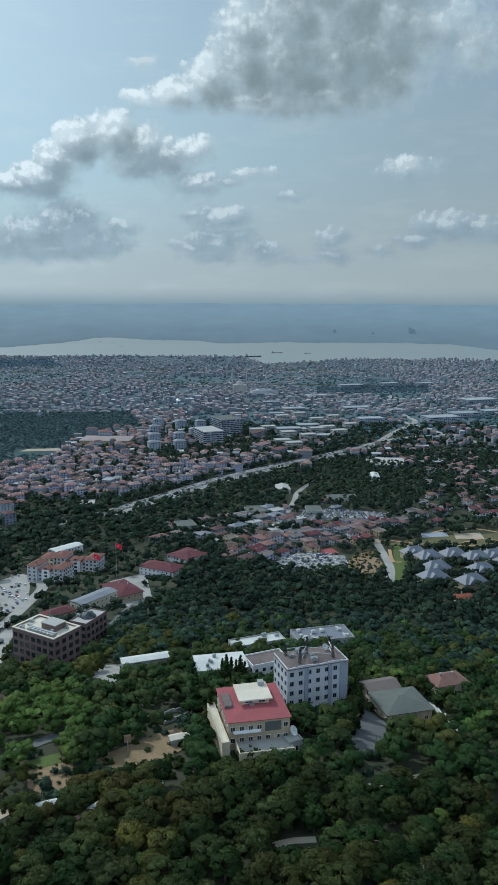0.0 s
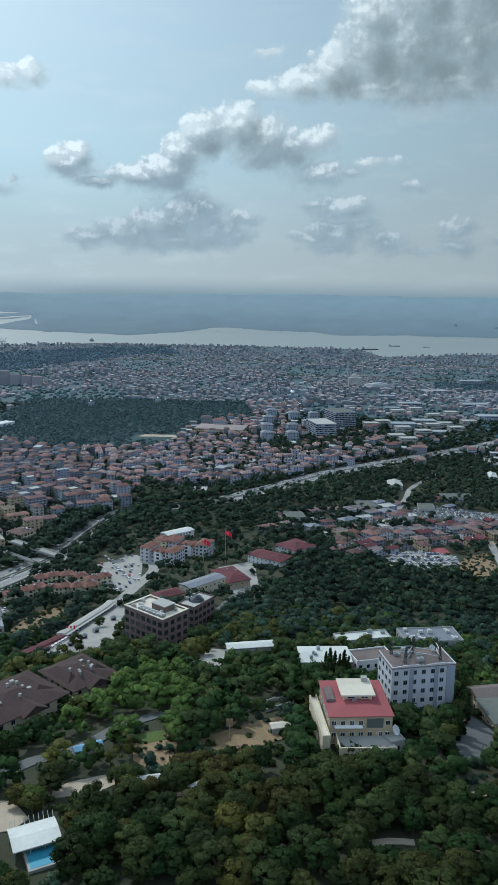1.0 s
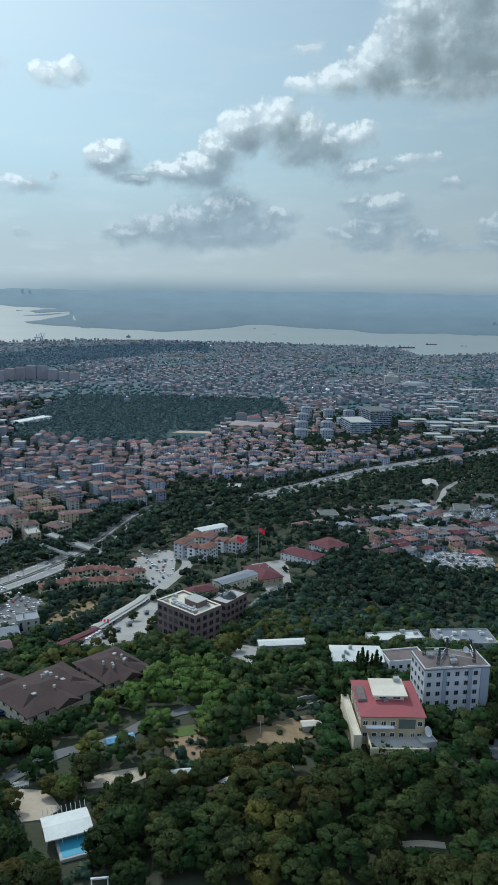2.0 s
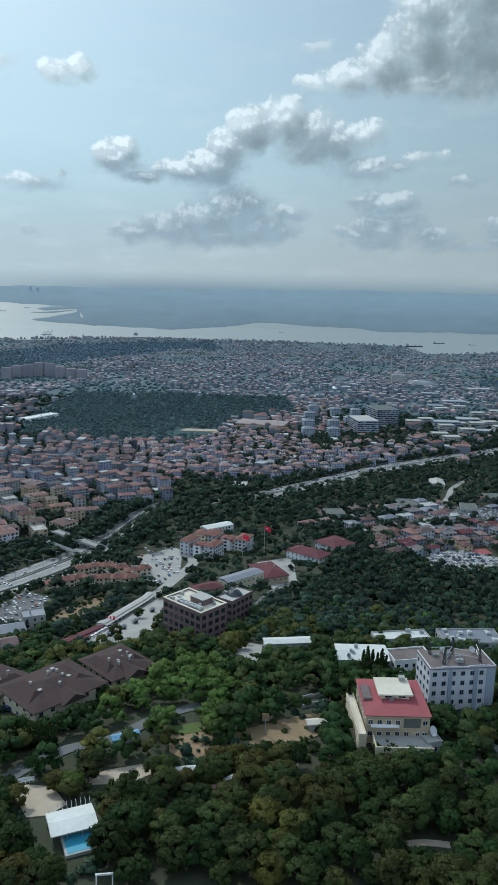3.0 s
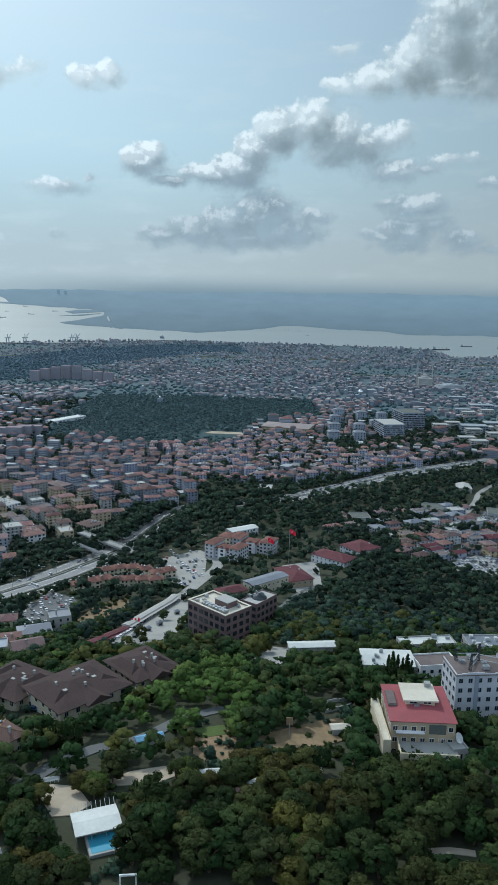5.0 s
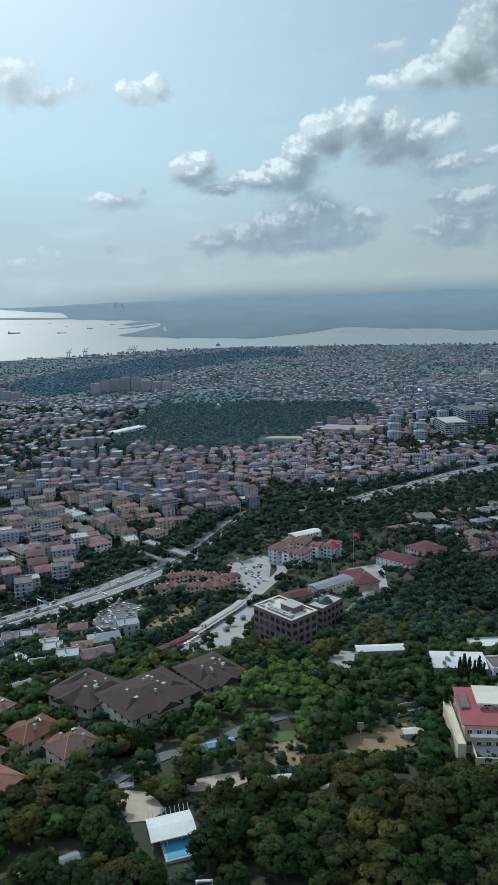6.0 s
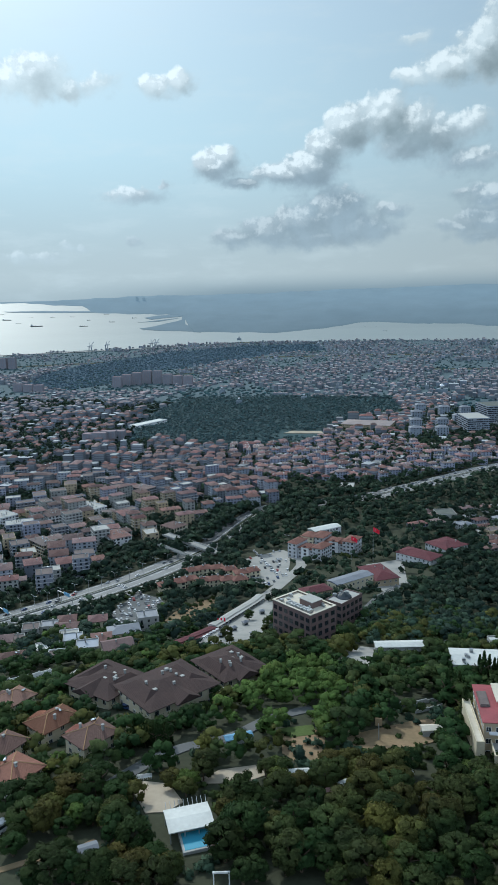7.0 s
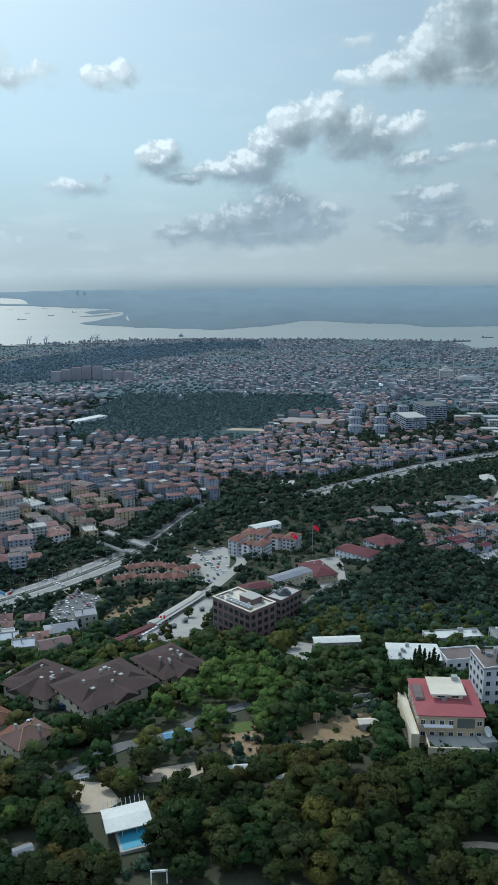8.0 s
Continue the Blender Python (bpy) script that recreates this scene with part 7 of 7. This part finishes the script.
# far groves in the haze-tinted wood colour
_g = []
_v, _f, _n = [], [], 0
for _i in range(17000):
    a, r = _rng.uniform(-23, 43), math.sqrt(_rng.uniform(1300 ** 2, 3450 ** 2))
    x, y = -r * math.sin(radians(a)), r * math.cos(radians(a))
    if r > shore(NEAR_SHORE, a) - 20 or not is_free(x, y) or (open_field(x, y) > -0.1 and _rng.random() > 0.35):
        continue
    s = _rng.uniform(2.6, 5.0) * (1.0 - 0.4 * (r - 1300) / 2000)
    jit = 1 + 0.3 * (np.array([[_rng.random()] for _ in ICO1[0]]) - 0.5)
    _v.append(ICO1[0] * jit * np.array([s * 1.4, s * 1.4, s]) + np.array([x, y, ground_z(x, y) + s * 0.4]))
    _f.append(ICO1[1] + _n)
    _n += len(ICO1[0])
tagged(new("distant_groves", fast_mesh("distant_groves", np.concatenate(_v), np.concatenate(_f), [M_WOODS], None, True)), "haze-tinted groves scattered through the far city", "trees", kind="stuff")


# ---- cars ----
def car_meshes():
    b = Geo()
    b.box(0, 0, 0.35, 4.3, 1.75, 0.55, 0, taper=0.97)
    b.box(-0.15, 0, 1.34, 1.9, 1.4, 0.1, 0)
    c = Geo()
    c.box(-0.15, 0, 0.88, 2.6, 1.62, 0.48, 0, taper=0.8)
    w = Geo()
    pts = [(0.32 * math.cos(2 * math.pi * i / 10), s, 0.32 * math.sin(2 * math.pi * i / 10)) for s in (-0.11, 0.11) for i in range(10)]
    w.add(pts, [(i, (i + 1) % 10, 10 + (i + 1) % 10, 10 + i) for i in range(10)] + [tuple(range(9, -1, -1)), tuple(range(10, 20))])
    return [b.mesh("body", [m]) for m in M_PAINTS], c.mesh("cabin", [M_GLASS]), w.mesh("wheel", [M_TYRE])


CAR_BODIES, CAR_CABIN, CAR_WHEEL = car_meshes()
CAR_NAMES = ("white", "silver", "black", "grey", "red", "blue")


def car(x, y, rot, rng, lift=0.3, group="parked cars"):
    i = rng.choice((0, 0, 0, 0, 0, 1, 1, 1, 2, 3, 3, rng.choice((4, 5))))
    root = thing("car", x, y, rot, "%s car standing on the asphalt" % CAR_NAMES[i], "car", group, ground_z(x, y) + lift)
    part("body", CAR_BODIES[i], None, root)
    part("cabin", CAR_CABIN, None, root)
    if math.hypot(x, y) < 520:
        for sx in (-1.35, 1.35):
            for sy in (-0.8, 0.8):
                w = part("wheel", CAR_WHEEL, None, root)
                w.matrix_basis = pose(sx, sy, 0.32)


_rng = random.Random(9)


FAR_CARS = Geo()


def far_car(x, y, rot, rng):
    """A car too far off to pick apart: body, cabin and roof."""
    z, mi = ground_z(x, y) + 0.3, rng.choice((0, 0, 0, 0, 1, 1, 1, 2, 3, 3, 3, 5))
    c, s = math.cos(radians(rot)) * 0.15, math.sin(radians(rot)) * 0.15
    FAR_CARS.box(x, y, z + 0.2, 4.3, 1.75, 0.7, mi, rot, 0.97)
    FAR_CARS.box(x - c, y - s, z + 0.9, 2.6, 1.6, 0.5, 6, rot, 0.8)
    FAR_CARS.box(x - c, y - s, z + 1.4, 2.0, 1.3, 0.06, mi, rot)


def car_rows(poly, rot, pitch=2.7, row=8.0, keep=0.75, limit=60, lift=0.3, joined=False):
    cx, cy = sum(p[0] for p in poly) / len(poly), sum(p[1] for p in poly) / len(poly)
    c, s = math.cos(radians(rot)), math.sin(radians(rot))
    lots = []
    for j in range(-12, 13):
        for i in range(-40, 41):
            u, v = i * pitch, j * row + (0 if j % 2 else 2.2)
            x, y = cx + u * c - v * s, cy + u * s + v * c
            if inside(poly, np.array(x), np.array(y)) and _rng.random() < keep:
                lots.append((x, y))
    for x, y in _rng.sample(lots, min(limit, len(lots))):
        if joined:
            far_car(x, y, rot + 90 + _rng.uniform(-3, 3), _rng)
            continue
        car(x, y, rot + 90 + _rng.choice((0, 180)) + _rng.uniform(-3, 3), _rng, lift)


car_rows([(-247.5, 405.5), (-258.0, 467.6), (-232.0, 452.4), (-221.2, 439.2), (-205.7, 377.3), (-220.7, 373.5)], 40, row=7.5, keep=0.42, limit=80)
car_rows([(61.5, 897.2), (83.6, 913.8), (169.5, 886.5), (163.1, 851.2), (64.7, 847.0)], 5, row=6.5, keep=0.85, limit=260, joined=True)
car_rows([(20.1, 651.3), (48.8, 703.4), (90.7, 689.7), (89.5, 648.6), (58.5, 627.7), (29.3, 630.4)], 15, row=6.0, keep=0.75, limit=150, joined=True)
car_rows([(-216.7, 584.4), (-197.8, 621.4), (-179.0, 593.8), (-159.3, 520.0), (-172.2, 498.3), (-194.8, 530.8)], 30, row=9, keep=0.4, limit=40)
for _i in range(64):
    _k = _rng.uniform(0, len(HIGHWAY) - 1.01)
    _p, _q = HIGHWAY[int(_k)], HIGHWAY[int(_k) + 1]
    _t = _k % 1
    _dx, _dy = _q[0] - _p[0], _q[1] - _p[1]
    _l = math.hypot(_dx, _dy)
    _o = _rng.choice((-12, -8, -4, 4, 8, 12))
    car(_p[0] + _dx * _t - _dy / _l * _o, _p[1] + _dy * _t + _dx / _l * _o, math.degrees(math.atan2(_dy, _dx)) + (0 if _o < 0 else 180), _rng, 0.52, "cars on the highway")
for _line, _n in ((smooth_line(HIGHWAY[8:], 20.0), 170), (smooth_line(FAR_ROAD, 20.0), 50)):
    for _i in range(_n):
        _k = _rng.randrange(len(_line) - 1)
        (_x0, _y0), (_x1, _y1) = _line[_k], _line[_k + 1]
        _l, _t, _o = math.hypot(_x1 - _x0, _y1 - _y0), _rng.random(), _rng.choice((-12, -8, -5, 5, 8, 12)) if _n > 100 else _rng.choice((-3, 3))
        far_car(_x0 + (_x1 - _x0) * _t - (_y1 - _y0) / _l * _o, _y0 + (_y1 - _y0) * _t + (_x1 - _x0) / _l * _o, math.degrees(math.atan2(_y1 - _y0, _x1 - _x0)), _rng)
tagged(part("distant_cars", FAR_CARS, M_PAINTS + [M_GLASS]), "mostly white cars far off, parked and on the highway", "cars", kind="stuff")
for _line in ([(-147.0, 289.1), (-149.2, 321.9), (-154.8, 372.7), (-159.7, 428.1)], [(-102.7, 244.9), (-97.4, 265.2)], [(-155.8, 273.3), (-147.1, 307.5)], [(-162.9, 416.2), (-158.7, 468.2)], [(-104.8, 227.0), (-99.1, 245.8)], [(-151.9, 271.4), (-154.8, 323.9)], [(-134.4, 223.8), (-122.9, 222.8)], [(-169.8, 275.4), (-160.2, 283.9)], [(-215.3, 686.5), (-178.0, 660.0)], [(-219.5, 614.5), (-170.5, 534.5)]):
    for _p, _q in zip(_line, _line[1:]):
        _l = math.hypot(_q[0] - _p[0], _q[1] - _p[1])
        for _i in range(int(_l / 6)):
            _t = (_i + 0.5) * 6 / _l
            if _rng.random() < 0.8:
                car(_p[0] + (_q[0] - _p[0]) * _t, _p[1] + (_q[1] - _p[1]) * _t, math.degrees(math.atan2(_q[1] - _p[1], _q[0] - _p[0])), _rng, 0.4, "cars along the kerb")


# ---- shipping on the strait ----
def ship(x, y, length, rot):
    z = ground_z(x, y)
    root = thing("ship", x, y, rot, "dark hulled cargo ship at anchor", "ship", "ships in the roads", z)
    g = Geo()
    g.box(0, 0, -1, length, length * 0.15, length * 0.07 + 1)
    g.box(length * 0.46, 0, length * 0.07, length * 0.08, length * 0.12, length * 0.02)
    part("hull", g, M_DARKSTEEL, root)
    g = Geo()
    g.box(-length * 0.38, 0, length * 0.07, length * 0.12, length * 0.12, length * 0.1)
    g.box(-length * 0.42, 0, length * 0.17, length * 0.04, length * 0.05, length * 0.05)
    part("superstructure", g, M_FARWALL, root)
    g = Geo()
    for k in (-0.1, 0.12, 0.32):
        g.box(length * k, 0, length * 0.07, length * 0.015, length * 0.015, length * 0.09)
    part("mast", g, M_DARKSTEEL, root)


for (_x, _y), _len in zip([(-2437.4, 3486.5), (-2680.3, 3564.8), (-2208.6, 3581.9), (-2260.5, 3917.6), (-2409.4, 3794.5), (-2062.4, 3886.4), (-2127.7, 3743.9), (-2502.6, 3737.2), (-2609.0, 3684.9), (-2568.7, 3511.3), (-2765.8, 3736.5), (-2269.0, 3742.7), (-2789.1, 3662.7)], (62, 46, 44, 26, 26, 30, 32, 26, 22, 28, 22, 24, 30)):
    ship(_x, _y, _len, _rng.uniform(-12, 12) + 30)
for (_x, _y), _len in zip([(16.1, 3408.8), (127.0, 3556.3), (269.8, 3535.4), (-623.5, 3731.1), (-688.4, 3866.8), (-755.3, 3889.9)], (75, 50, 30, 22, 18, 18)):
    ship(_x, _y, _len, _rng.uniform(-15, 15))


def crane(x, y, h, rot):
    root = thing("harbour_crane", x, y, rot, "tall steel harbour crane on the quay", "crane", "harbour cranes")
    g = Geo()
    for sx in (-1, 1):
        for sy in (-1, 1):
            g.bar((sx * h * 0.16, sy * h * 0.12, -2), (sx * h * 0.1, sy * h * 0.1, h * 0.6), h * 0.02)
    part("legs", g, M_BLUEGREY, root)
    g = Geo()
    g.bar((-h * 0.3, 0, h * 0.6), (h * 0.35, 0, h * 0.62), h * 0.025)
    g.bar((h * 0.05, 0, h * 0.6), (h * 0.42, 0, h * 1.05), h * 0.018)
    g.bar((0, 0, h * 0.6), (0, 0, h * 0.98), h * 0.02)
    part("jib", g, M_BLUEGREY, root)


for _x, _y in [(-1743.4, 2868.6), (-1691.4, 2917.6), (-1522.1, 3009.4), (-1510.6, 3030.6)]:
    crane(_x, _y, 40, 20)
strip("quay", [(-2092.8, 2614.2), (-1949.9, 2725.6), (-1775.0, 2842.7), (-1600.7, 2974.7), (-1408.5, 3087.6)], 16, M_CONCRETE, 3.0, 0, "long concrete breakwater and quay", "quay", take=False)


# polished balls on plain bases, added to give far sun glints
for (_x, _y), _s in zip([(-187.0, 1997.3), (-157.6, 2083.6), (-120.9, 2123.5), (-233.8, 2068.7), (-253.9, 2043.3), (-788.4, 3118.6)] + [(-1240.8, 3356.3), (-976.2, 2087.3), (-822.1, 3202.7), (-763.6, 1920.2), (-502.0, 1810.1), (-640.2, 1718.9)], (7.0, 3.0, 2.8, 2.6, 2.4, 3.6, 4.0, 3.2, 4.0, 3.0, 3.2, 3.2)):
    _r = thing("glint_ball", _x, _y, 0, "polished steel ball added to catch a sun glint", "tank", "shining tanks")
    _g = Geo()
    _pts = [(0, 0, 10.0)] + [(_s * math.sin(_k * math.pi / 10) * math.cos(_i * math.pi / 9), _s * math.sin(_k * math.pi / 10) * math.sin(_i * math.pi / 9), 10 + _s * (1 - math.cos(_k * math.pi / 10))) for _k in range(1, 10) for _i in range(18)] + [(0, 0, 10 + 2 * _s)]
    _faces = [(0, 1 + (_i + 1) % 18, 1 + _i) for _i in range(18)] + [(163, 145 + _i, 145 + (_i + 1) % 18) for _i in range(18)]
    _faces += [(1 + 18 * _k + _i, 1 + 18 * _k + (_i + 1) % 18, 19 + 18 * _k + (_i + 1) % 18, 19 + 18 * _k + _i) for _k in range(8) for _i in range(18)]
    _g.add(_pts, _faces)
    part("shell", _g, M_TANK, _r, smooth=True)
    _g = Geo(); _g.box(0, 0, -2, _s * 4, _s * 3, 12.1); part("base", _g, M_FARWALL, _r)
